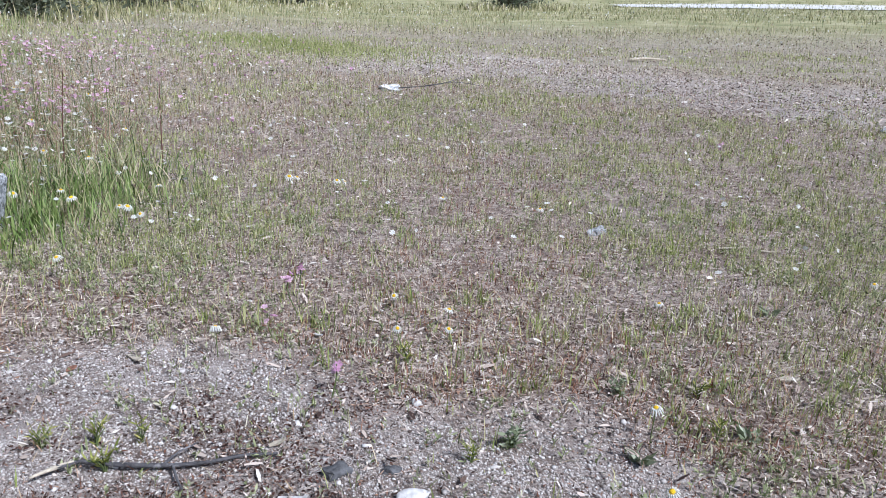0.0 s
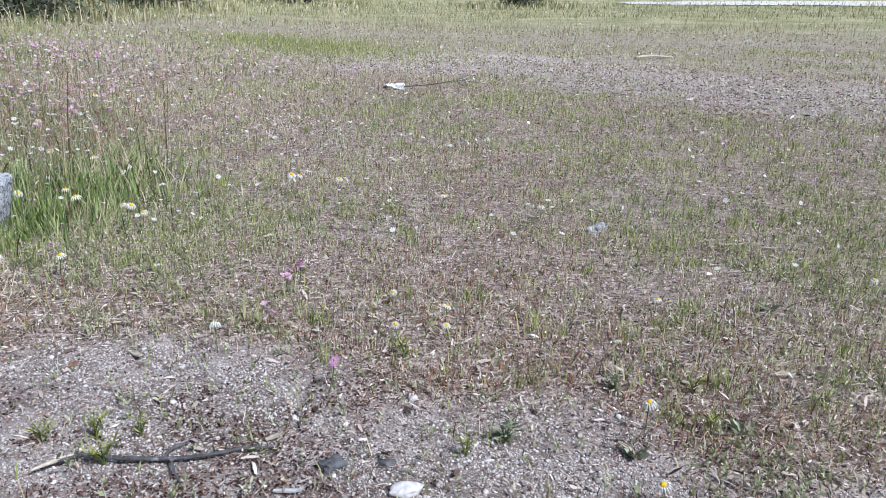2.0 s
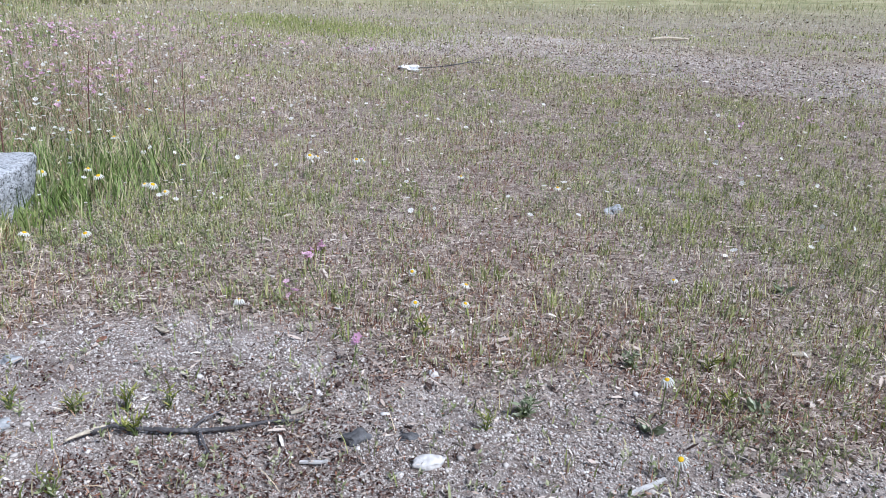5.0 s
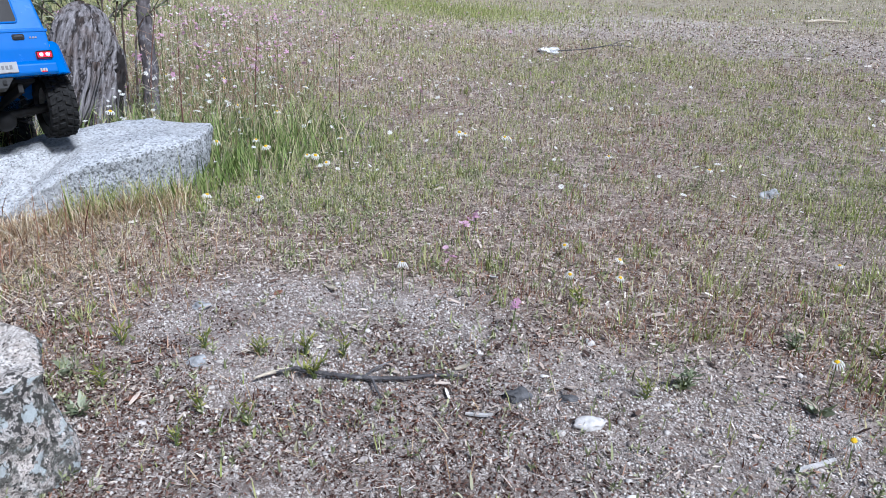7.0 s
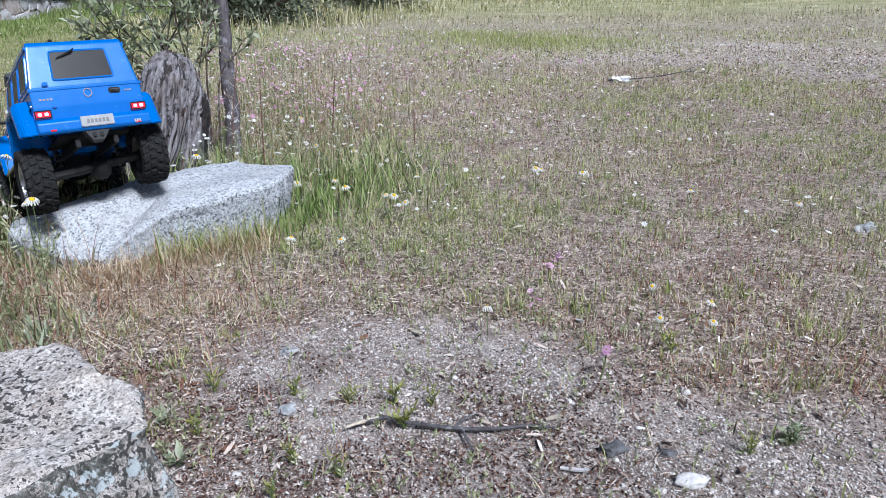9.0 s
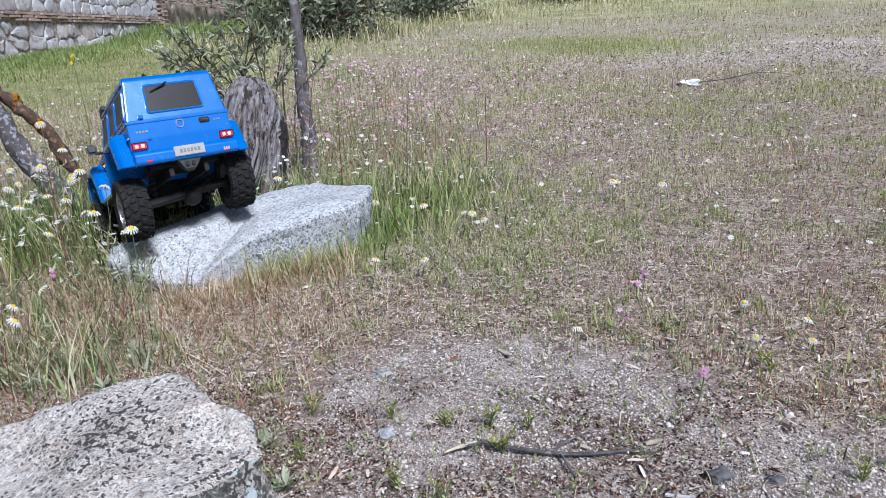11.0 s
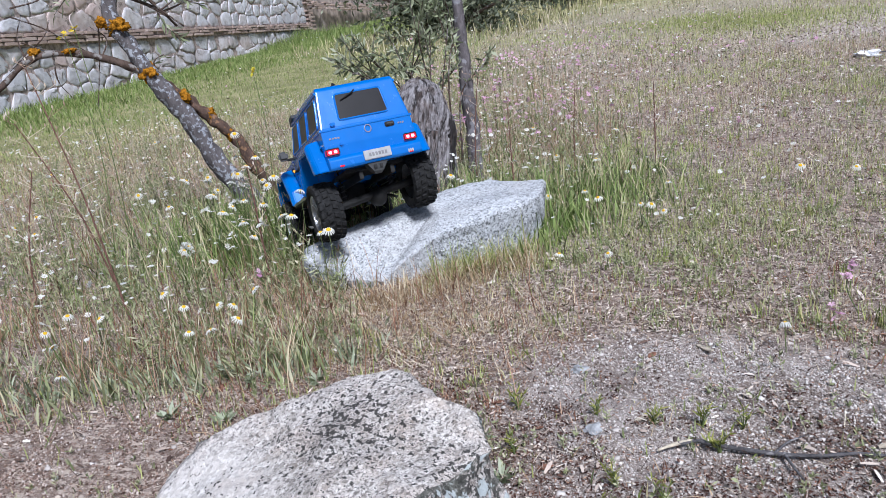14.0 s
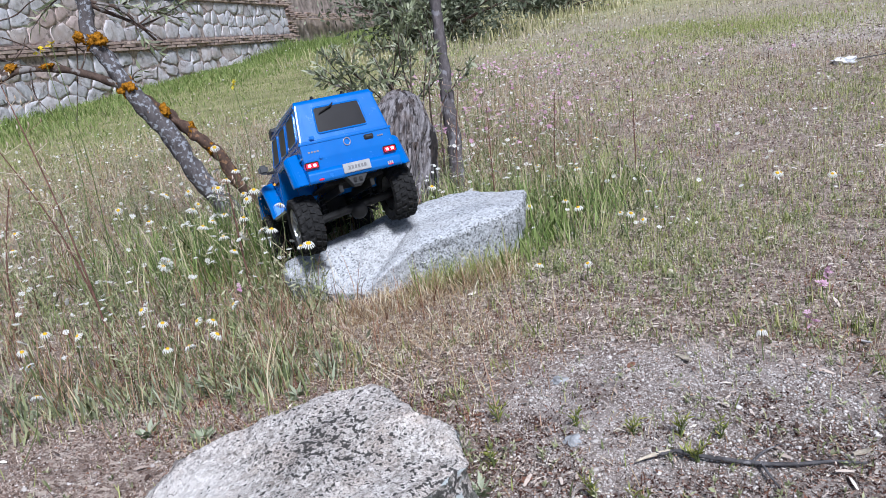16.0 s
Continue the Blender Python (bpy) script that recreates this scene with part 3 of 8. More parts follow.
# ---- blades, leaves, grit ----
def blades(x, y, h, w, lean=0.35, bend=0.5, levels=3, z0=None, root=0.7, belly=1.0, tip=0.0, aim=None, low=0.0):
    """Ribbons that rise from (x, y), lean and bend over. Returns vertices and faces."""
    n = len(x)
    h, w = np.broadcast_to(h, n), np.broadcast_to(w, n)
    az = rng.random(n) * 2 * np.pi if aim is None else aim
    ln, bd = low + np.abs(rng.normal(0, lean, n)), rng.random(n) * bend
    turn = az + np.pi / 2 + rng.normal(0, 0.5, n)
    zb = (gz(x, y) if z0 is None else z0) - 0.003
    t = np.linspace(0, 1, levels)
    ang = ln[:, None] + bd[:, None] * t[None] * 1.6
    step = h[:, None] / (levels - 1)
    ds, dz = np.sin(ang) * step, np.cos(ang) * step
    s = np.concatenate([np.zeros((n, 1)), np.cumsum(ds[:, :-1], 1)], 1)
    z = np.concatenate([np.zeros((n, 1)), np.cumsum(dz[:, :-1], 1)], 1)
    prof = np.where(t < 0.5, root + (belly - root) * t * 2, belly + (tip - belly) * (t - 0.5) * 2)
    half = 0.5 * w[:, None] * prof[None]
    cx = x[:, None] + np.cos(az)[:, None] * s
    cy = y[:, None] + np.sin(az)[:, None] * s
    cz = zb[:, None] + z
    ox, oy = np.cos(turn)[:, None] * half, np.sin(turn)[:, None] * half
    L, R = np.stack([cx - ox, cy - oy, cz], -1), np.stack([cx + ox, cy + oy, cz], -1)
    pointed = tip == 0.0
    m = levels - 1 if pointed else levels
    body = np.stack([L[:, :m], R[:, :m]], 2).reshape(n, -1, 3)
    if pointed:
        body = np.concatenate([body, ((L[:, -1] + R[:, -1]) / 2)[:, None]], 1)
    per = body.shape[1]
    base = (np.arange(n) * per)[:, None]
    quads = np.concatenate([base + np.array([[2 * k, 2 * k + 1, 2 * k + 3, 2 * k + 2]]) for k in range(m - 1)], 0) if m > 1 else np.zeros((0, 4), int)
    faces = [quads]
    if pointed:
        faces.append(base + np.array([[2 * m - 2, 2 * m - 1, 2 * m]]))
    tips = np.stack([cx[:, -1], cy[:, -1], cz[:, -1]], -1)
    return body.reshape(-1, 3), faces, tips


def merge(*sets):
    vs, tri, quad, off = [], [], [], 0
    for v, faces in sets:
        for f in faces:
            if len(f):
                (tri if f.shape[1] == 3 else quad).append(f + off)
        vs.append(v)
        off += len(v)
    out = []
    if tri:
        out.append(np.concatenate(tri))
    if quad:
        out.append(np.concatenate(quad))
    return np.concatenate(vs), out


TET = np.array([[0.94, 0, -0.33], [-0.47, 0.82, -0.33], [-0.47, -0.82, -0.33], [0, 0, 1]], float)
TET_F = np.array([[0, 1, 3], [1, 2, 3], [2, 0, 3], [0, 2, 1]])
OCT = np.array([[1, 0, 0], [0, 1, 0], [-1, 0, 0], [0, -1, 0], [0, 0, 1], [0, 0, -1]], float)
OCT_F = np.array([[0, 1, 4], [1, 2, 4], [2, 3, 4], [3, 0, 4], [1, 0, 5], [2, 1, 5], [3, 2, 5], [0, 3, 5]])
g5 = (1 + 5**0.5) / 2
ICO = np.array([[-1, g5, 0], [1, g5, 0], [-1, -g5, 0], [1, -g5, 0], [0, -1, g5], [0, 1, g5], [0, -1, -g5], [0, 1, -g5], [g5, 0, -1], [g5, 0, 1], [-g5, 0, -1], [-g5, 0, 1]]) / (1 + g5 * g5) ** 0.5
ICO_F = np.array([[0, 11, 5], [0, 5, 1], [0, 1, 7], [0, 7, 10], [0, 10, 11], [1, 5, 9], [5, 11, 4], [11, 10, 2], [10, 7, 6], [7, 1, 8], [3, 9, 4], [3, 4, 2], [3, 2, 6], [3, 6, 8], [3, 8, 9], [4, 9, 5], [2, 4, 11], [6, 2, 10], [8, 6, 7], [9, 8, 1]])


def lumps(c, size, flat=0.6, shape="oct", jitter=0.3):
    """Small irregular grains at the places c."""
    V, Fc = {"oct": (OCT, OCT_F), "ico": (ICO, ICO_F), "tet": (TET, TET_F)}[shape]
    n = len(c)
    sc = size[:, None] * np.stack([rng.uniform(0.7, 1.3, n), rng.uniform(0.7, 1.3, n), flat * rng.uniform(0.7, 1.2, n)], -1)
    v = V[None] * (1 + jitter * (rng.random((n, len(V), 1)) - 0.5)) * sc[:, None]
    a = rng.random(n) * 2 * np.pi
    ca, sa = np.cos(a)[:, None], np.sin(a)[:, None]
    v = np.stack([v[..., 0] * ca - v[..., 1] * sa, v[..., 0] * sa + v[..., 1] * ca, v[..., 2]], -1) + c[:, None]
    f = (np.arange(n) * len(V))[:, None, None] + Fc[None]
    return v.reshape(-1, 3), [f.reshape(-1, 3)]


def flakes(x, y, length, width, z):
    """Bits of straw and leaf lying about, each a bent strip."""
    n = len(x)
    a, tilt, curl = rng.random(n) * 2 * np.pi, rng.normal(0, 0.22, n), rng.uniform(0.0, 0.25, n)
    dx, dy = np.cos(a), np.sin(a)
    px, py = -dy, dx
    roll = rng.normal(0, 0.5, n)
    out = []
    for k, s in enumerate((-0.5, 0.0, 0.5)):
        wd = width * (1.0 if k == 1 else 0.55)
        cx, cy = x + dx * length * s, y + dy * length * s
        cz = z + np.maximum(gz(x, y), -1) + length * s * np.sin(tilt) + length * curl * (0.25 - s * s) + 0.5 * length * np.abs(np.sin(tilt))
        for side in (-0.5, 0.5):
            out.append(np.stack([cx + px * wd * side * np.cos(roll), cy + py * wd * side * np.cos(roll), cz + wd * side * np.sin(roll)], -1))
    v = np.stack(out, 1).reshape(-1, 3)
    b = (np.arange(n) * 6)[:, None]
    return v, [np.concatenate([b + np.array([[0, 1, 3, 2]]), b + np.array([[2, 3, 5, 4]])])]


def crumbs(x, y, length, width, z):
    """Single bits lying or sticking up at random, one small quad each."""
    n = len(x)
    d = rng.normal(size=(n, 3)) * np.array([1, 1, 0.5])
    d /= np.linalg.norm(d, axis=1, keepdims=True)
    s = np.cross(d, rng.normal(size=(n, 3)))
    s /= np.linalg.norm(s, axis=1, keepdims=True)
    c = np.stack([x, y, gz(x, y) + z], -1)
    a, b = d * length[:, None] * 0.5, s * width[:, None] * 0.5
    v = np.stack([c - a, c - 0.2 * a + b, c + a, c - 0.1 * a - b], 1).reshape(-1, 3)
    return v, [(np.arange(n) * 4)[:, None] + np.array([[0, 1, 2, 3]])]


def heads(c, r, petals=7, cup=0.15, tilt=0.5):
    """Flat flower heads: a fan of petals with gaps, facing roughly up."""
    n = len(c)
    k = np.arange(petals) * 2 * np.pi / petals
    wd = np.pi / petals * 0.8
    ring = []
    for kk in k:
        ring += [(np.cos(kk - wd) * 0.8, np.sin(kk - wd) * 0.8, 1), (np.cos(kk) * 1.0, np.sin(kk) * 1.0, 1), (np.cos(kk + wd) * 0.8, np.sin(kk + wd) * 0.8, 1)]
    ring = np.array([(0, 0, 0)] + ring)
    ring[:, 2] *= cup
    v = ring[None] * r[:, None, None]
    ax, az = rng.normal(0, tilt, n), rng.random(n) * 2 * np.pi
    ca, sa = np.cos(ax)[:, None], np.sin(ax)[:, None]
    v = np.stack([v[..., 0], v[..., 1] * ca - v[..., 2] * sa, v[..., 1] * sa + v[..., 2] * ca], -1)
    cz, sz = np.cos(az)[:, None], np.sin(az)[:, None]
    v = np.stack([v[..., 0] * cz - v[..., 1] * sz, v[..., 0] * sz + v[..., 1] * cz, v[..., 2]], -1) + c[:, None]
    f = np.array([[0, 3 * p + 1, 3 * p + 2, 3 * p + 3] for p in range(petals)])
    f = (np.arange(n) * len(ring))[:, None, None] + f[None]
    return v.reshape(-1, 3), [f.reshape(-1, 4)]

# ---- rocks ----
def rock(name, top, mat, label, rough=0.006, foot=0.02, seed=0, n=220, inner=36, outer=18, pits=0.0, side_mat=None, crusted=None, soften=3, lip=0.006, ragged=1.0, dome=0.006):
    """A stone from the corners of its upper face: broken edge, flanks that run to the ground; crusted(x, y, z) tells which flank faces carry side_mat."""
    o = np.array(top)
    c = o.mean(0)
    seg = np.linalg.norm(np.diff(np.vstack([o, o[:1]])[:, :2], axis=0), axis=1)
    s = np.concatenate([[0], np.cumsum(seg)])
    t = np.linspace(0, s[-1], n, endpoint=False)
    oc = np.vstack([o, o[:1]])
    ring = np.stack([np.interp(t, s, oc[:, a]) for a in range(3)], -1)
    for _ in range(soften):
        ring = 0.25 * np.roll(ring, 1, 0) + 0.5 * ring + 0.25 * np.roll(ring, -1, 0)
    # the broken edge wanders in and out
    for k in range(n):
        w = Vector(ring[k]) + Vector((seed * 5.3, 0, 0))
        ring[k, :2] += (ring[k, :2] - c[:2]) * ragged * (0.05 * noise.noise(w * 26) + 0.03 * noise.noise(w * 70))
    rows = []
    for f in tuple(np.linspace(0.04, 0.95, inner)) + (0.975, 0.993):
        p = c + (ring - c) * f
        p[:, 2] += dome * (1 - f * f) - lip * max(0, f - 0.93) / 0.06
        rows.append(p)
    depth = ring[:, 2] + 0.05
    for d in np.linspace(0.06, 1.0, outer):
        p = c + (ring - c) * (1.0 + foot * d)
        p[:, 2] = ring[:, 2] - depth * d - lip * 0.5
        rows.append(p)
    v = np.concatenate([[[*c[:2], c[2] + dome]], *rows])
    bm = bmesh.new()
    bv = []
    mid = Vector(c)
    for i, q in enumerate(v):
        q = Vector(q)
        w = q + Vector((seed * 3.1, 0, 0))
        out = Vector((q.x - mid.x, q.y - mid.y, 0.12)).normalized()
        d = rough * (noise.noise(w * 9) * 1.6 + noise.noise(w * 24) * 0.7 + noise.noise(w * 45) * 0.35 + noise.noise(w * 110) * 0.2)
        if pits:
            d += pits * (noise.noise(w * 75) * 0.7 + noise.noise(w * 150) * 0.6 - 1.6 * max(0, noise.noise(w * 60 + Vector((9, 0, 0))) - 0.28))
        flank = i > (inner + 2) * n
        if flank:
            d *= 1.5
        bv.append(bm.verts.new(q + (out * d * 1.4 if flank else Vector((0, 0, d * 0.84)))))
    for j in range(n):
        bm.faces.new((bv[0], bv[1 + j], bv[1 + (j + 1) % n]))
    for r in range(len(rows) - 1):
        a, b = 1 + r * n, 1 + (r + 1) * n
        for j in range(n):
            k2 = (j + 1) % n
            f = bm.faces.new((bv[a + j], bv[b + j], bv[b + k2], bv[a + k2]))
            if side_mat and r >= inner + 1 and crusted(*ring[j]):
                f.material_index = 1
    ob = part(name, bm, mat, smooth=True)
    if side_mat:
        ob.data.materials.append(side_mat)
    return tagged(ob, label, "rock")


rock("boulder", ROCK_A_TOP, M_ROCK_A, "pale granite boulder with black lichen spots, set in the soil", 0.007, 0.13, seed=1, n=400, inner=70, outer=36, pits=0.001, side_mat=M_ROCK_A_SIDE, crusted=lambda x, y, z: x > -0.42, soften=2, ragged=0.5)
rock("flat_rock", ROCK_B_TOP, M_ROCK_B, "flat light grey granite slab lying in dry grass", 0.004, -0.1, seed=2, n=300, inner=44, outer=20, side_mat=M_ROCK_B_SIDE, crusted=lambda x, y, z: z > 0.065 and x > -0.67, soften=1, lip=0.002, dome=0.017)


# ---- tubes for trunks, branches, sticks ----
def tube(pts, radii, sides=10, rough=0.0, freq=30, seed=0, cap=True, bm=None, squash=1.0):
    bm = bm or bmesh.new()
    pts = [Vector(p) for p in pts]
    rings, ref = [], None
    for i, p in enumerate(pts):
        d = (pts[min(i + 1, len(pts) - 1)] - pts[max(i - 1, 0)]).normalized()
        if ref is None:
            ref = d.orthogonal().normalized()
        ref = (ref - d * ref.dot(d)).normalized()
        up = d.cross(ref)
        ring = []
        for k in range(sides):
            a = 2 * math.pi * k / sides
            o = ref * math.cos(a) + up * math.sin(a) * squash
            r = radii[i]
            if rough:
                r += rough * noise.noise((p + o * r) * freq + Vector((seed, 0, 0)))
            ring.append(bm.verts.new(p + o * r))
        rings.append(ring)
    for a, b in zip(rings, rings[1:]):
        for k in range(sides):
            bm.faces.new((a[k], a[(k + 1) % sides], b[(k + 1) % sides], b[k]))
    if cap:
        bm.faces.new(rings[0][::-1])
        bm.faces.new(rings[-1])
    return bm


def smooth_path(pts, n):
    """A soft curve through the points."""
    p = np.array(pts, float)
    p = np.vstack([2 * p[0] - p[1], p, 2 * p[-1] - p[-2]])
    out = []
    for t in np.linspace(0, len(pts) - 1 - 1e-6, n):
        i, u = int(t), t - int(t)
        a, b, c, d = p[i], p[i + 1], p[i + 2], p[i + 3]
        out.append(0.5 * (2 * b + (c - a) * u + (2 * a - 5 * b + 4 * c - d) * u * u + (3 * b - a - 3 * c + d) * u**3))
    return np.array(out)

# ---- wood: stump, trees, stick ----
def log_lobe(name, foot, top, rx, ry, h, parent, seed):
    """One split lobe of the old stump: blocky, fibres fanning down from its crown, cracks along them and short steps across."""
    m, sides = 66, 140
    bm = bmesh.new()
    rings = []
    for i in range(m):
        t = math.sin(0.5 * math.pi * i / (m - 1)) ** 0.8
        wide = max(1 - t**3.2, 0.0) ** 0.36
        ring = []
        for k in range(sides):
            a = 2 * math.pi * k / sides + 0.5 * t * t
            c, s = math.cos(a), math.sin(a)
            swirl = 0.12 * noise.noise(Vector((c * 1.5, s * 1.5, t * 2.5 + seed)))
            cc, ss = math.cos(a + swirl), math.sin(a + swirl)
            lobe = noise.noise(Vector((c * 1.3, s * 1.3, t * 1.6 + seed)))
            rib = noise.noise(Vector((cc * 5.5, ss * 5.5, t * 1.2 + seed)))
            fibre = noise.noise(Vector((cc * 17, ss * 17, t * 2.2 + seed)))
            hair = noise.noise(Vector((cc * 36, ss * 36, t * 5 + seed)))
            crack = max(0, 0.05 - abs(noise.noise(Vector((cc * 5, ss * 5, t * 1.5 + seed + 7))))) * 2.6
            shelf = noise.noise(Vector((c * 3.2, s * 3.2, t * 6 + seed + 3)))
            shelf = 0.05 * (shelf > 0.12) + 0.05 * (shelf > 0.32)
            k1 = wide * (abs(c) ** 3 + abs(s) ** 3) ** -0.2 * (1 + 0.17 * lobe + 0.035 * rib + 0.03 * fibre + 0.02 * hair - crack + shelf)
            lift = 0.02 * (lobe + 0.4 * rib + 0.35 * fibre - 3 * crack) * t
            x = foot[0] + (top[0] - foot[0]) * t + rx * c * k1
            y = foot[1] + (top[1] - foot[1]) * t + ry * s * k1
            ring.append(bm.verts.new((x, y, -0.04 + (h + 0.04) * t + lift)))
        rings.append(ring)
    for a, b in zip(rings, rings[1:]):
        for k in range(sides):
            bm.faces.new((a[k], a[(k + 1) % sides], b[(k + 1) % sides], b[k]))
    bm.faces.new(rings[0][::-1])
    ob = part(name, bm, M_LOG, None)
    ob.parent = parent
    ob.matrix_parent_inverse = parent.matrix_world.inverted()
    return ob


def splinter(parent, a, b, w, seed):
    """A strip of loosened fibres standing off the stump."""
    side = Vector((b[0] - a[0], b[1] - a[1], b[2] - a[2])).cross(Vector((0.3, 1, 0))).normalized()
    back = Vector((0.0, 0.008, 0.0))
    bm = bmesh.new()
    rows = []
    for i in range(9):
        t = i / 8
        q = Vector(a).lerp(Vector(b), t) + side * 0.006 * noise.noise(Vector((t * 3, seed, 0)))
        wd = w * (0.25 + 0.75 * math.sin(math.pi * min(1, 0.15 + 0.8 * t))) * (1 + 0.4 * noise.noise(Vector((t * 6, seed, 5))))
        rows.append([bm.verts.new(q + side * wd * f + Vector((0, -1, 0)) * 0.5 * w * (1 - f * f) + back * d) for f, d in ((-1, 0), (-0.3, 0), (0.4, 0), (1, 0), (1, 1), (-1, 1))])
    for r0, r1 in zip(rows, rows[1:]):
        for k in range(6):
            bm.faces.new((r0[k], r0[(k + 1) % 6], r1[(k + 1) % 6], r1[k]))
    bm.faces.new(rows[0][::-1])
    bm.faces.new(rows[-1])
    ob = part("splinter", bm, M_LOG, None, smooth=True)
    ob.parent = parent
    ob.matrix_parent_inverse = parent.matrix_world.inverted()


stump = empty("log", pose(-0.95, 2.1, 0), "weathered grey split stump standing in tall grass", "log")
log_lobe("split_trunk", (-0.9, 2.1), (-0.868, 2.15), 0.083, 0.095, 0.312, stump, 1.0)
log_lobe("split_piece", (-1.015, 2.07), (-0.995, 2.09), 0.066, 0.075, 0.235, stump, 5.0)
log_lobe("split_piece", (-0.965, 2.015), (-0.945, 2.035), 0.062, 0.06, 0.2, stump, 9.0)
for k in range(12):
    sx = -0.99 + 0.17 * random.random()
    sy = 2.03 - 0.035 * random.random()
    splinter(stump, (sx + 0.03, sy + 0.02, 0.16 + 0.07 * random.random()), (sx, sy - 0.02, 0.03 + 0.04 * random.random()), 0.004 + 0.004 * random.random(), k * 2.3)


def leaf_set(c, d, length, width):
    """Lance-shaped leaves at the places c along the directions d."""
    n = len(c)
    d = d / np.linalg.norm(d, axis=1, keepdims=True)
    side = np.cross(d, rng.normal(size=(n, 3)))
    side /= np.linalg.norm(side, axis=1, keepdims=True)
    up = np.cross(side, d)
    L, W = length[:, None], width[:, None]
    v = np.stack([c, c + d * L * 0.45 + side * W * 0.5 + up * W * 0.15, c + d * L + up * -0.06 * L, c + d * L * 0.45 - side * W * 0.5 + up * W * 0.15], 1)
    f = (np.arange(n) * 4)[:, None] + np.array([[0, 1, 2, 3]])
    return v.reshape(-1, 3), [f]


def twig_leaves(paths, per_m, length=(0.025, 0.045), width=0.008):
    cs, ds = [], []
    for p in paths:
        p = np.asarray(p)
        seg = np.diff(p, axis=0)
        n = max(4, int(np.linalg.norm(seg, axis=1).sum() * per_m))
        t = rng.random(n) * (len(p) - 1) * 0.85 + 0.15 * (len(p) - 1)
        i = np.minimum(t.astype(int), len(p) - 2)
        cs.append(p[i] + seg[i] * (t - i)[:, None])
        dd = seg[i] / (np.linalg.norm(seg[i], axis=1, keepdims=True) + 1e-9)
        ds.append(dd * 0.7 + rng.normal(0, 0.6, (n, 3)))
    c, d = np.concatenate(cs), np.concatenate(ds)
    n = len(c)
    return leaf_set(c, d, rng.uniform(*length, n), rng.uniform(0.7, 1.2, n) * width)


def limb(name, pts, r0, r1, parent, mat, rough=0.004, n=18, sides=10, label=""):
    p = smooth_path(pts, n)
    ob = part(name, tube(p, np.linspace(r0, r1, n), sides, rough, 40, r0 * 100), mat, parent, label, True)
    return ob, p


def lichen_cushion(parent, c, r, seed):
    bm = bmesh.new()
    bmesh.ops.create_icosphere(bm, subdivisions=4, radius=1)
    for v in bm.verts:
        q = v.co.copy()
        k = 0.9 + 0.5 * noise.noise(q * 2.2 + Vector((seed, 0, 0))) + 0.3 * noise.noise(q * 6 + Vector((seed, 0, 0))) + 0.25 * noise.noise(q * 13 + Vector((seed, 0, 0)))
        v.co = Vector(c) + Vector((q.x * r[0], q.y * r[1], q.z * r[2])) * k
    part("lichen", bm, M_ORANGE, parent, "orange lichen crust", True)


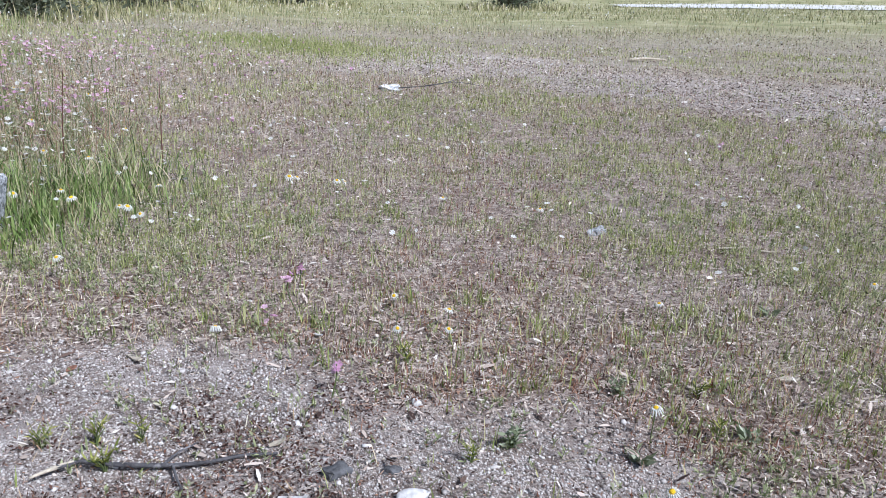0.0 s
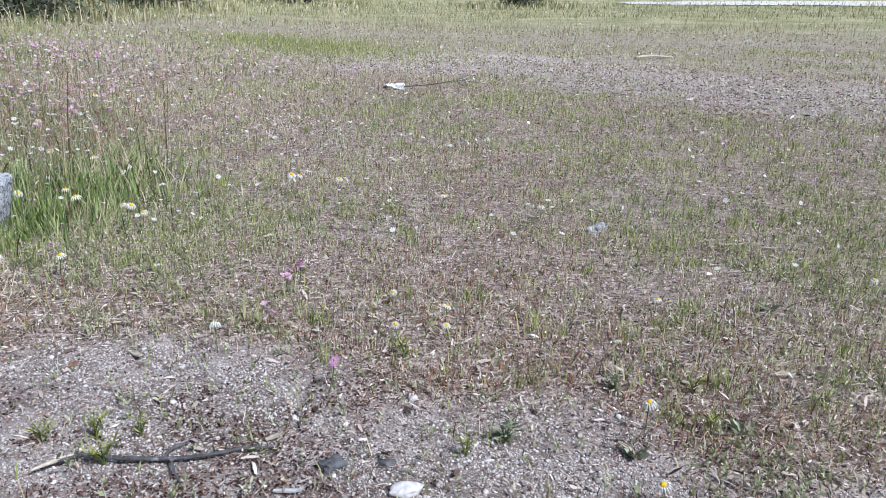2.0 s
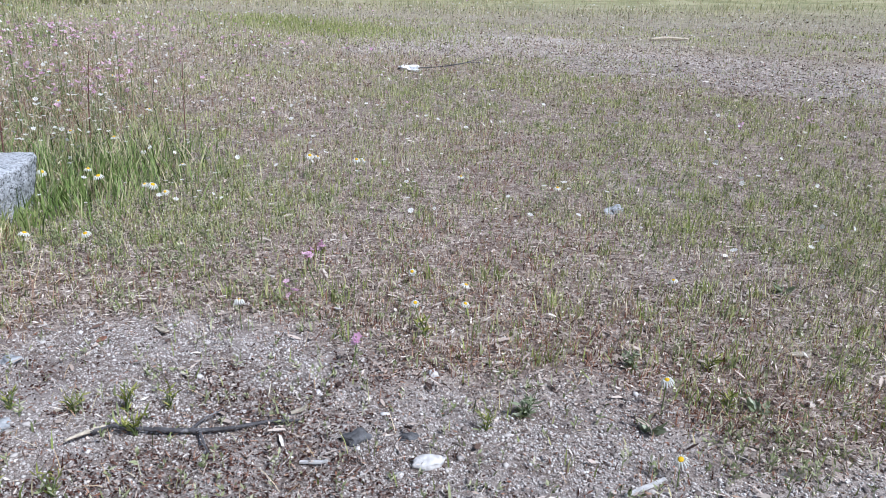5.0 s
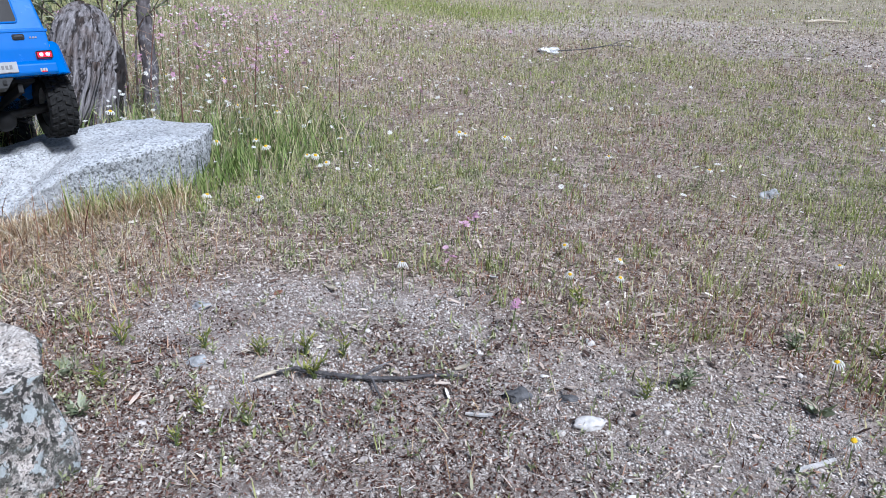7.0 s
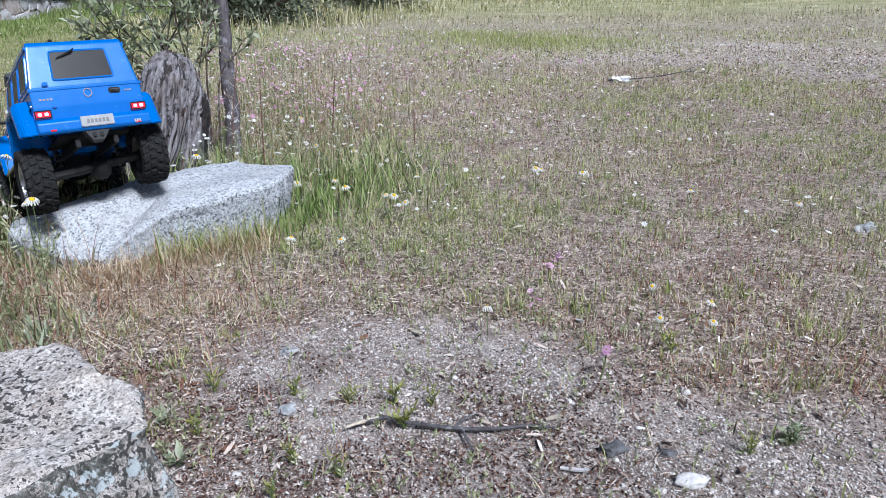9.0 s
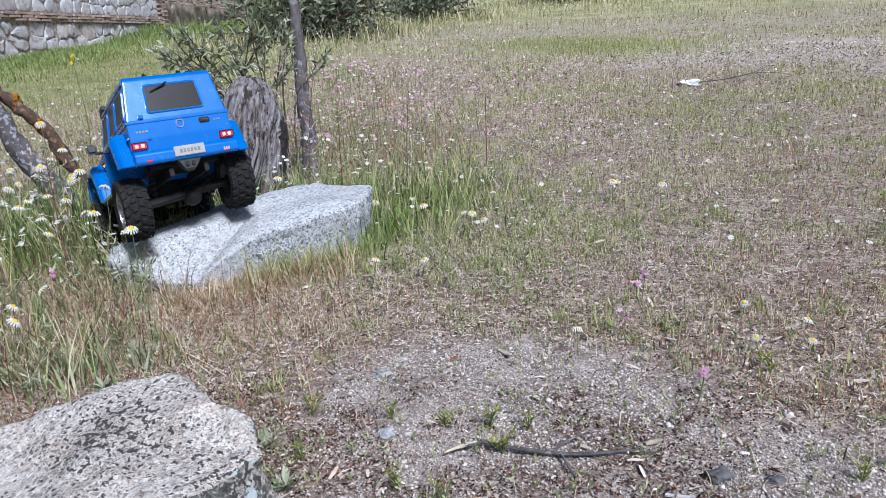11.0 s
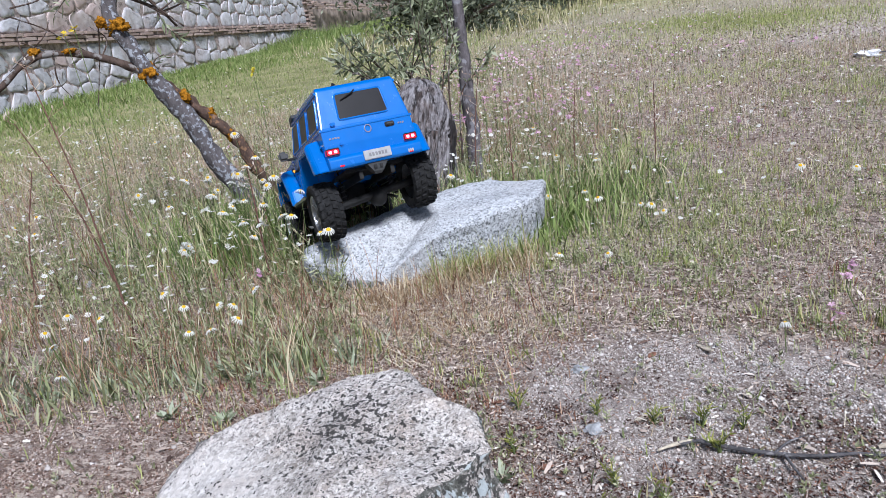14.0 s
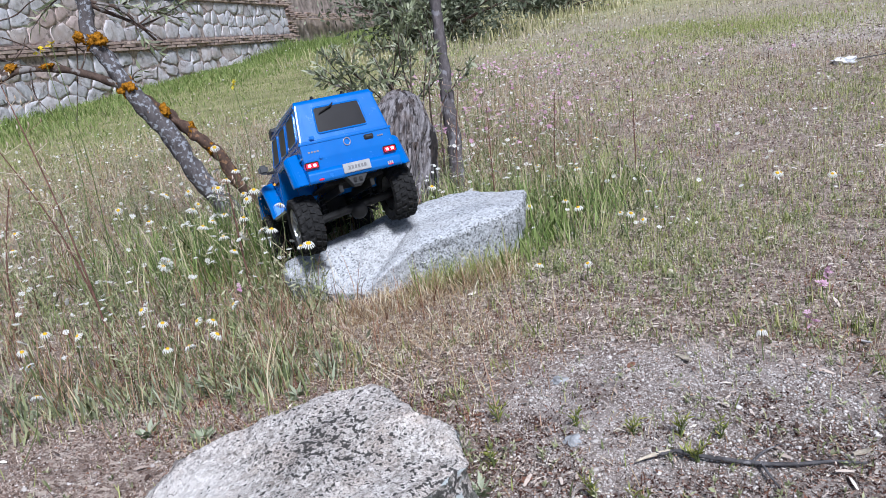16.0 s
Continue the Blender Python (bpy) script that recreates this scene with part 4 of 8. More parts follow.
def old_tree():
    t = empty("old_tree", None, "leaning grey tree with orange lichen on its bark", "tree")
    _, p = limb("trunk", [(-1.27, 1.97, -0.04), (-1.36, 1.897, 0.16), (-1.405, 1.86, 0.304), (-1.456, 1.817, 0.432), (-1.484, 1.792, 0.521), (-1.499, 1.779, 0.571), (-1.495, 1.782, 0.66), (-1.5, 1.76, 0.9)], 0.028, 0.014, t, M_BARK, 0.008, 44, 16)
    limb("second_stem", [(-1.25, 2.0, -0.03), (-1.315, 1.935, 0.21), (-1.371, 1.9, 0.305), (-1.416, 1.87, 0.362), (-1.45, 1.825, 0.42)], 0.018, 0.012, t, M_BARK_RUST, 0.011, 40, 14)
    _, b = limb("branch", [(-1.455, 1.815, 0.435), (-1.524, 1.755, 0.485), (-1.575, 1.7, 0.51), (-1.635, 1.64, 0.51), (-1.69, 1.58, 0.455), (-1.76, 1.5, 0.39)], 0.0105, 0.006, t, M_BARK_DARK, 0.004, 24, 9)
    _, u = limb("branch", [(-1.493, 1.784, 0.65), (-1.44, 1.83, 0.625), (-1.41, 1.857, 0.58), (-1.375, 1.885, 0.535)], 0.005, 0.002, t, M_BARK_DARK, 0.002, 16, 7)
    for c, r, s in (((-1.456, 1.812, 0.437), (0.025, 0.025, 0.026), 1), ((-1.49, 1.782, 0.556), (0.03, 0.026, 0.022), 2), ((-1.512, 1.76, 0.57), (0.014, 0.014, 0.014), 9), ((-1.63, 1.648, 0.522), (0.015, 0.015, 0.012), 3), ((-1.575, 1.7, 0.515), (0.017, 0.017, 0.007), 8), ((-1.425, 1.835, 0.38), (0.012, 0.014, 0.02), 4), ((-1.4, 1.857, 0.365), (0.013, 0.013, 0.018), 5), ((-1.37, 1.902, 0.31), (0.014, 0.014, 0.018), 6), ((-1.335, 1.92, 0.25), (0.012, 0.012, 0.018), 7)):
        lichen_cushion(t, c, r, s * 7.7)
    # dead twigs tangled about the branch
    for q in ([(-1.648, 1.627, 0.608), (-1.629, 1.694, 0.574), (-1.565, 1.718, 0.524), (-1.545, 1.745, 0.49)], [(-1.644, 1.63, 0.626), (-1.624, 1.697, 0.638), (-1.571, 1.707, 0.663), (-1.52, 1.75, 0.68)], [(-1.644, 1.633, 0.549), (-1.638, 1.684, 0.527), (-1.581, 1.701, 0.51)], [(-1.67, 1.602, 0.49), (-1.664, 1.656, 0.522), (-1.611, 1.67, 0.554), (-1.617, 1.706, 0.591)], [(-1.522, 1.76, 0.575), (-1.554, 1.77, 0.497), (-1.554, 1.719, 0.372)], [(-1.6, 1.672, 0.51), (-1.615, 1.68, 0.45), (-1.6, 1.7, 0.4)], [(-1.53, 1.745, 0.485), (-1.52, 1.77, 0.53), (-1.545, 1.75, 0.565)], [(-1.64, 1.63, 0.505), (-1.66, 1.64, 0.56), (-1.65, 1.66, 0.61)]):
        limb("dead_twig", q, 0.0022, 0.0009, t, M_BARK_DARK, 0.0006, 14, 6)
    limb("branch", [(-1.495, 1.782, 0.66), (-1.478, 1.798, 0.634), (-1.46, 1.845, 0.608), (-1.411, 1.859, 0.575), (-1.4, 1.89, 0.538)], 0.0065, 0.003, t, M_BARK_DARK, 0.002, 18, 8)
    limb("branch", [(-1.411, 1.859, 0.575), (-1.385, 1.9, 0.588), (-1.322, 1.927, 0.614)], 0.003, 0.0014, t, M_BARK_DARK, 0.001, 12, 6)
    # hanging leafy twigs
    tw = []
    for (a, bq) in (((-1.47, 1.80, 0.64), (-1.33, 1.93, 0.575)), ((-1.42, 1.85, 0.6), (-1.38, 1.87, 0.505)), ((-1.5, 1.78, 0.7), (-1.25, 1.98, 0.64)), ((-1.41, 1.856, 0.58), (-1.30, 1.93, 0.61)), ((-1.45, 1.82, 0.43), (-1.425, 1.845, 0.475)), ((-1.5, 1.77, 0.68), (-1.58, 1.69, 0.6)), ((-1.44, 1.83, 0.63), (-1.36, 1.9, 0.66))):
        a, bq = np.array(a), np.array(bq)
        m = (a + bq) / 2 + rng.normal(0, 0.012, 3) + np.array([0, 0, 0.012])
        q = smooth_path([a, m, bq], 8)
        part("twig", tube(q, np.linspace(0.0025, 0.0009, 8), 5), M_BARK_DARK, t)
        tw.append(q)
    ob = soup("foliage", *twig_leaves(tw, 150, (0.022, 0.042), 0.008), M_OLIVE, t)
    tagged(ob, "grey-green narrow leaves")


old_tree()


def young_tree():
    t = empty("young_tree", None, "slender grey tree trunk with leafy suckers at its foot", "tree")
    limb("trunk", [(-0.80, 2.30, -0.03), (-0.815, 2.36, 0.1), (-0.822, 2.38, 0.22), (-0.83, 2.4, 0.34), (-0.832, 2.41, 0.5), (-0.835, 2.41, 0.72), (-0.85, 2.43, 1.1)], 0.023, 0.014, t, M_BARK_GREY, 0.006, 34, 12)
    tw = []
    # leafy suckers fan out from the foot, most of them leaning over the log
    shoots = [[(-0.9, 2.31, 0.02), (-0.993, 2.301, 0.243), (-1.099, 2.265, 0.372), (-1.134, 2.251, 0.441)], [(-0.89, 2.32, 0.02), (-0.96, 2.319, 0.27), (-0.995, 2.314, 0.372), (-1.027, 2.305, 0.471)], [(-0.88, 2.33, 0.02), (-0.915, 2.337, 0.263), (-0.909, 2.352, 0.39), (-0.909, 2.357, 0.516)], [(-0.85, 2.34, 0.03), (-0.839, 2.362, 0.236), (-0.778, 2.392, 0.308), (-0.752, 2.404, 0.336)], [(-0.9, 2.3, 0.02), (-1.012, 2.285, 0.197), (-1.068, 2.267, 0.255), (-1.074, 2.274, 0.336)]]
    for i in range(13):
        q0 = np.array(shoots[i % 5 if i % 5 != 3 else 2]) + rng.normal(0, 0.02, (4, 3)) * np.array([[0.4], [1.2], [2.0], [2.6]])
        shoots.append(q0.tolist())
    for pts in shoots:
        q = smooth_path(pts, 12)
        part("sucker", tube(q, np.linspace(0.0032, 0.0009, 12), 5), M_BARK_DARK, t)
        tw.append(q[3:])
        e = q[8] + rng.normal(0, 1, 3) * np.array([0.05, 0.05, 0.03]) + np.array([0, 0, 0.05])
        side = smooth_path([q[6], (q[6] + e) / 2 + np.array([0, 0, 0.008]), e], 6)
        part("side_shoot", tube(side, np.linspace(0.0016, 0.0007, 6), 4), M_BARK_DARK, t)
        tw.append(side)
    ob = soup("foliage", *twig_leaves(tw, 150, (0.02, 0.038), 0.0088), M_OLIVE, t)
    tagged(ob, "narrow grey-green leaves on thin shoots")


young_tree()


def bush(c, r, h, leaves, label):
    t = empty("bush", pose(*c), label, "bush", "bushes round the field")
    tw = []
    for i in range(26):
        a, o = rng.random() * 2 * np.pi, r * rng.uniform(0.3, 1.0)
        e = np.array([np.cos(a) * o, np.sin(a) * o, h * rng.uniform(0.4, 1.0) * (1.1 - 0.5 * o / r)])
        q = smooth_path([(0, 0, -0.05), e * np.array([0.45, 0.45, 0.6]), e], 8)
        part("limb", tube(q, np.linspace(0.03, 0.006, 8) * r, 5), M_BARK_DARK, t)
        tw.append(q)
    cs = []
    for q in tw:
        k = leaves // len(tw)
        i = rng.integers(2, 8, k)
        cs.append(q[i] + rng.normal(0, 0.16 * r, (k, 3)))
    cc = np.concatenate(cs)
    cc[:, 2] = np.abs(cc[:, 2]) * 0.98 + 0.02
    n = len(cc)
    ob = soup("crown", *leaf_set(cc, rng.normal(size=(n, 3)) + np.array([0, 0, 0.4]), rng.uniform(0.05, 0.10, n) * r**0.5, rng.uniform(0.018, 0.035, n) * r**0.5), M_BUSH, t)


bush((-3.4, 9.4, 0), 1.3, 1.35, 11000, "dense dark green bush at the edge of the field")
bush((-2.7, 13.2, 0), 0.9, 0.75, 5000, "dark green bush behind flowering grass")
bush((-0.6, 20.0, 0), 1.3, 1.0, 5000, "dark green bush behind flowering grass")
bush((4.9, 20.5, gz(4.9, 20.5)), 1.0, 1.2, 5000, "brown-green bush in the far grass")


def dead_stick():
    s = empty("stick", None, "dead grey stick with a bare pale end on the gravel", "stick")
    pts = [(-0.147, 1.03, 0.004), (-0.125, 1.037, 0.005), (-0.113, 1.034, 0.005), (-0.058, 1.027, 0.004), (-0.006, 1.028, 0.004), (0.035, 1.037, 0.005), (0.072, 1.039, 0.005)]
    limb("bark", pts, 0.0028, 0.0019, s, M_STICK, 0.001, 26, 9)
    limb("bare_end", [(-0.168, 1.015, 0.003), (-0.152, 1.027, 0.004), (-0.132, 1.036, 0.005)], 0.0018, 0.0028, s, M_BARE_WOOD, 0.001, 8, 8, "pale bare wood")
    limb("side_twig", [(-0.034, 1.027, 0.004), (-0.026, 1.004, 0.004), (-0.017, 0.984, 0.003)], 0.0018, 0.001, s, M_STICK, 0.0005, 8, 6)
    limb("side_twig", [(-0.043, 1.028, 0.004), (-0.03, 1.046, 0.007), (-0.012, 1.056, 0.011)], 0.0018, 0.0008, s, M_STICK, 0.0005, 8, 6)


dead_stick()


# ---- small stones and bits on the ground ----
def stone(name, x, y, size, mat, label, cat="stone", seed=0, rz=0.0, group=""):
    bm = bmesh.new()
    bmesh.ops.create_icosphere(bm, subdivisions=3, radius=0.5)
    for v in bm.verts:
        q = v.co.copy()
        k = 1 + 0.5 * noise.noise(q * 2.3 + Vector((seed, 0, 0))) + 0.16 * noise.noise(q * 6 + Vector((0, seed, 0)))
        v.co = Vector((q.x * size[0], q.y * size[1], q.z * size[2])) * k
    ob = part(name, bm, mat, smooth=seed % 2 == 0)
    ob.matrix_world = pose(x, y, float(gz(x, y)) + size[2] * 0.22, 0, 0, rz)
    return tagged(ob, label, cat, group)


M_SLATE = m_plain("dark_stone", (0.11, 0.11, 0.115), 0.85, 0, 0.3, 0.3, 90, 0.003)
M_PALE = m_plain("pale_stone", (0.62, 0.6, 0.58), 0.8, 0, 0.3, 0.15, 120, 0.002)
M_GREYST = m_plain("grey_stone", (0.36, 0.37, 0.38), 0.85, 0, 0.3, 0.25, 90, 0.003)
stone("stone", 0.135, 1.004, (0.03, 0.017, 0.018), M_SLATE, "dark grey broken stone on the gravel", seed=3, rz=25)
stone("stone", 0.19, 1.003, (0.02, 0.012, 0.009), M_SLATE, "small dark chip of stone on the gravel", seed=5, rz=0)
stone("stone", 0.207, 0.958, (0.034, 0.02, 0.014), M_PALE, "flat white quartz stone on the gravel", seed=4, rz=5)
stone("stone", 0.71, 1.832, (0.055, 0.026, 0.022), M_GREYST, "grey stone lying in short grass", seed=7, rz=35)
stone("stone", -0.294, 1.205, (0.026, 0.02, 0.007), M_GREYST, "thin flat grey stone on dry soil", seed=9, rz=20)
stone("stone", -0.25, 1.06, (0.024, 0.021, 0.008), M_GREYST, "thin flat grey stone on dry soil", seed=11, rz=70)
stone("stone", 0.232, 1.135, (0.012, 0.01, 0.01), M_PALE, "white pebble among low weeds", seed=6)
stone("stone", 2.4, 3.1, (0.12, 0.06, 0.03), M_GREYST, "grey stone in grass", seed=13, rz=15)


def wood_chip(x, y, length, width, rz, label, mat):
    bm = bmesh.new()
    n = 7
    for k in range(n):
        t = k / (n - 1)
        w = width * 0.5 * (0.5 + math.sin(math.pi * min(0.95, max(0.08, t))) * 0.5)
        z = 0.004 + 0.006 * t * t
        for sy, sz in ((-1, 0), (1, 0), (1, -0.002), (-1, -0.002)):
            bm.verts.new(((t - 0.5) * length, sy * w + 0.15 * width * math.sin(t * 5), z + sz))
    bm.verts.ensure_lookup_table()
    for k in range(n - 1):
        for q in range(4):
            bm.faces.new([bm.verts[i] for i in (4 * k + q, 4 * k + (q + 1) % 4, 4 * k + 4 + (q + 1) % 4, 4 * k + 4 + q)])
    bm.faces.new([bm.verts[i] for i in (3, 2, 1, 0)])
    bm.faces.new([bm.verts[4 * (n - 1) + i] for i in range(4)])
    ob = part("wood_chip", bm, mat)
    ob.matrix_world = pose(x, y, float(gz(x, y)), 0, 0, rz)
    return tagged(ob, label, "wood chip", "chips of wood on the soil")


for x, y, ln, wd, rz in ((-0.126, 1.277, 0.034, 0.009, -50), (0.113, 1.327, 0.022, 0.005, -55), (0.737, 1.154, 0.026, 0.012, -20), (0.597, 1.139, 0.03, 0.008, -70), (-0.19, 1.09, 0.03, 0.006, 40), (0.09, 0.965, 0.03, 0.005, -15), (0.07, 1.06, 0.018, 0.006, 15), (0.95, 1.7, 0.05, 0.008, -10), (1.02, 1.68, 0.045, 0.007, -30), (0.42, 0.9, 0.05, 0.005, 20)):
    wood_chip(x, y, ln, wd, rz, "bleached chip of wood on the soil", M_BARE_WOOD if wd > 0.0055 else M_PALE)

litter_bag = empty("crumpled_litter", pose(0.46, 4.15, float(gz(0.46, 4.15))), "white crumpled scrap lying by a dead twig", "litter")
bmc = bmesh.new()
bmesh.ops.create_icosphere(bmc, subdivisions=3, radius=0.5)
for v in bmc.verts:
    q = v.co.copy()
    k = 1 + 1.1 * noise.noise(q * 3.1) + 0.5 * noise.noise(q * 9)
    v.co = Vector((q.x * 0.095, q.y * 0.07, q.z * 0.035 + 0.008)) * k
part("scrap", bmc, m_plain("white_scrap", (0.8, 0.81, 0.83), 0.5, 0, 0.5, 0.05, 40), litter_bag)
twig_far = empty("dead_twig", pose(0.57, 4.2, float(gz(0.57, 4.2))), "thin dead forked twig on short grass", "twig")
for pts, r in (([(-0.18, -0.05, 0.01), (0.05, 0.02, 0.02), (0.2, 0.16, 0.03), (0.33, 0.4, 0.04)], 0.0035), ([(0.05, 0.02, 0.02), (0.22, 0.08, 0.04), (0.38, 0.13, 0.02)], 0.0025)):
    limb("shoot", pts, r, r * 0.4, twig_far, M_STICK, 0.001, 12, 6)
far_log = empty("fallen_branch", None, "short pale fallen branch on the worn path", "branch")
fz = float(gz(2.7, 6.2))
limb("wood", [(2.5, 6.2, fz + 0.01), (2.66, 6.25, fz + 0.022), (2.84, 6.28, fz + 0.015)], 0.012, 0.007, far_log, M_BARE_WOOD, 0.005, 14, 9)

# ---- the old wall, its stones and brick courses ----
WA, WD = Vector((-6.2, 5.5, 0)), Vector((-0.1835, 0.983, 0)).normalized()
WN = Vector((WD.y, -WD.x, 0))
M_MORTAR = m_plain("lime_mortar", (0.38, 0.315, 0.29), 0.95, 0, 0.2, 0.3, 25, 0.02)
M_RENDER = m_plain("old_render", (0.36, 0.3, 0.275), 0.95, 0, 0.2, 0.3, 6, 0.02)


def m_random(name, stops, rough=0.85, scale=14, relief=0.012, grey=0.55):
    m, nt, b = material(name, rough, 0, 0.3)
    o = nt.nodes.new("ShaderNodeObjectInfo")
    n = noise_tex(nt, scale, 6, 0.65)
    base = ramp(nt, o.outputs["Random"], stops)
    col = mixc(nt, grey, base, ramp(nt, n, [(0.3, (0.24, 0.225, 0.225)), (0.48, (0.52, 0.51, 0.535)), (0.7, (0.74, 0.74, 0.79))]))
    # earth and rust washed down over the face
    col = mixc(nt, ramp(nt, noise_tex(nt, 3.2, 6, 0.7), [(0.5, (0, 0, 0)), (0.66, (0.6, 0.6, 0.6))]), col, mixc(nt, 0.6, col, (0.4, 0.27, 0.215)))
    col = mixc(nt, ramp(nt, noise_tex(nt, 9, 6, 0.75), [(0.34, (0.75, 0.75, 0.75)), (0.42, (0, 0, 0))]), col, (0.19, 0.165, 0.16))
    nt.links.new(col, b.inputs["Base Color"])
    bump(nt, b, n, 0.8, relief)
    return m


M_WSTONE = m_random("wall_granite", [(0.0, (0.34, 0.33, 0.34)), (0.3, (0.5, 0.505, 0.53)), (0.6, (0.62, 0.63, 0.67)), (0.8, (0.52, 0.47, 0.45)), (0.93, (0.66, 0.66, 0.69)), (1.0, (0.46, 0.33, 0.26))])
M_WPINK = m_random("pink_wash", [(0.0, (0.44, 0.3, 0.25)), (0.6, (0.52, 0.4, 0.35)), (1.0, (0.55, 0.5, 0.48))], grey=0.3)
M_WBRICK = m_random("wall_brick", [(0.0, (0.3, 0.19, 0.14)), (0.6, (0.44, 0.3, 0.23)), (1.0, (0.52, 0.4, 0.33))], 0.9, 30, 0.006, 0.25)


def w_at(u, z, out):
    """A place on the wall: along it, up, and out of its face; the courses are sloped to fit the camera's view."""
    p = WA + WD * u + WN * out
    return Vector((p.x, p.y, z - 0.05 * u))


def wall_body(name, u0, u1, z1, out, mat, label):
    bm = bmesh.new()
    n = 24
    rows = []
    for k in range(n + 1):
        u = u0 + (u1 - u0) * k / n
        rows.append([bm.verts.new(w_at(u, z, o)) for z, o in ((-0.4 + 0.05 * u, out), (z1, out), (z1 + 0.05, out - 0.25), (z1, out - 0.5), (-0.4 + 0.05 * u, out - 0.5))])
    for a, b in zip(rows, rows[1:]):
        for i in range(5):
            bm.faces.new((a[i], b[i], b[(i + 1) % 5], a[(i + 1) % 5]))
    bm.faces.new(rows[0])
    bm.faces.new(rows[-1][::-1])
    return tagged(part(name, bm, mat), label, "wall", kind="structure")


wall_1 = wall_body("wall_west", -5, 8.2, 2.5, 0.0, M_MORTAR, "old granite rubble wall with brick lacing courses")
wall_2 = wall_body("wall_far", 8.2, 30, 2.6, -0.12, M_RENDER, "far stretch of old wall with worn render and brick")


def clip(poly, p, n):
    """The part of a polygon on the near side of a line."""
    out = []
    for a, b in zip(poly, poly[1:] + poly[:1]):
        da, db = (a - p).dot(n), (b - p).dot(n)
        if da <= 0:
            out.append(a)
        if da * db < 0:
            out.append(a.lerp(b, da / (da - db)))
    return out


def wall_stone(poly, out, parent):
    """One rubble stone: rough outline, a worn arris, an uneven face with a broken corner or two."""
    mid = sum(poly, Vector((0, 0))) / len(poly)
    ring = []
    for a, b in zip(poly, poly[1:] + poly[:1]):
        k = max(2, int((b - a).length / 0.05))
        ring += [a.lerp(b, (q + 0.5) / k) + Vector((rng.normal(0, 0.007), rng.normal(0, 0.007))) for q in range(k)]
    bm = bmesh.new()
    lv = []
    size = max(0.08, (ring[0] - mid).length)
    tilt = rng.normal(0, 0.05, 2)
    for f, o, jit in ((1.0, -0.012, 0), (1.0 - 0.003 / size, out * 0.6, 0.002), (1 - 0.007 / size, out, 0.003), (0.75, out + 0.004, 0.003), (0.4, out + 0.006, 0.004)):
        lv.append([bm.verts.new(w_at(*(mid + (p - mid) * f), o + rng.normal(0, 1) * jit + (tilt[0] * (p - mid).x + tilt[1] * (p - mid).y) * f * (o > 0))) for p in ring])
    m = len(ring)
    for a, b in zip(lv, lv[1:]):
        for k in range(m):
            bm.faces.new((a[k], a[(k + 1) % m], b[(k + 1) % m], b[k]))
    bm.faces.new(lv[-1])
    bm.faces.new(lv[0][::-1])
    pink = 0.5 < mid.x < 2.1 and 0.45 < mid.y - 0.35 * (mid.x - 1.0) < 1.0
    part("stone", bm, M_WPINK if pink else M_WSTONE, parent, smooth=True)


def rubble(z0, z1, u0, u1, su, sz, parent):
    """Irregular stones that fill a band of the wall in rough courses."""
    sites = []
    rows = max(1, round((z1 - z0) / sz))
    for r in range(rows):
        u = u0 - rng.random() * su
        while u < u1 + su:
            sites.append(Vector((u, z0 + (r + 0.5 + rng.uniform(-0.3, 0.3)) * (z1 - z0) / rows)))
            u += su * rng.choice([0.45, 0.7, 1.0, 1.5])
    wide = Vector((1.0, 1.9))
    for s in sites:
        poly = [Vector(p) for p in ((max(u0, s.x - 0.6), z0), (min(u1, s.x + 0.6), z0), (min(u1, s.x + 0.6), z1), (max(u0, s.x - 0.6), z1))]
        for t in sites:
            d = (t - s) * wide
            if 0 < d.length < 1.5 and poly:
                n = (d * wide).normalized()
                poly = clip(poly, (s + t) / 2 - n * 0.006, n)
        if len(poly) > 2:
            area = abs(sum(a.x * b.y - b.x * a.y for a, b in zip(poly, poly[1:] + poly[:1]))) / 2
            if area > 0.004:
                wall_stone(poly, rng.uniform(0.001, 0.012), parent)


def bricks(z0, u0, u1, rows, parent):
    bm = bmesh.new()
    bmesh.ops.create_cube(bm, size=1)
    bmesh.ops.bevel(bm, geom=bm.edges[:], offset=0.06, segments=1, affect="EDGES")
    me = bpy.data.meshes.new("brick")
    bm.to_mesh(me)
    bm.free()
    me.materials.append(M_WBRICK)
    ang = math.atan2(WD.y, WD.x)
    for r in range(rows):
        u = u0 + (0.14 if r % 2 else 0)
        while u < u1:
            if rng.random() < 0.12:
                u += 0.285
                continue
            ob = new("brick", me)
            ob.parent = parent
            ob.matrix_world = Matrix.Translation(w_at(u + 0.13, z0 + r * 0.037 + 0.018, 0.012 + rng.normal(0, 0.006))) @ Matrix.Rotation(ang, 4, "Z") @ Matrix.Rotation(0.05 + rng.normal(0, 0.01), 4, "Y") @ Matrix.Diagonal((0.26, 0.07, 0.029, 1))
            u += 0.285 + rng.random() * 0.02


rubble(0.0, 0.56, -1.5, 8.0, 0.34, 0.19, wall_1)
bricks(0.575, -1.5, 8.0, 3, wall_1)
rubble(0.69, 1.18, -1.5, 8.0, 0.34, 0.17, wall_1)
bricks(1.195, -1.5, 8.0, 3, wall_1)
rubble(1.31, 1.9, -1.5, 8.0, 0.5, 0.3, wall_1)
# brick pier at the joint and brick bands on the far stretch
bricks(0.3, 7.98, 8.2, 26, wall_1)
bricks(0.95, 8.4, 15, 4, wall_2)


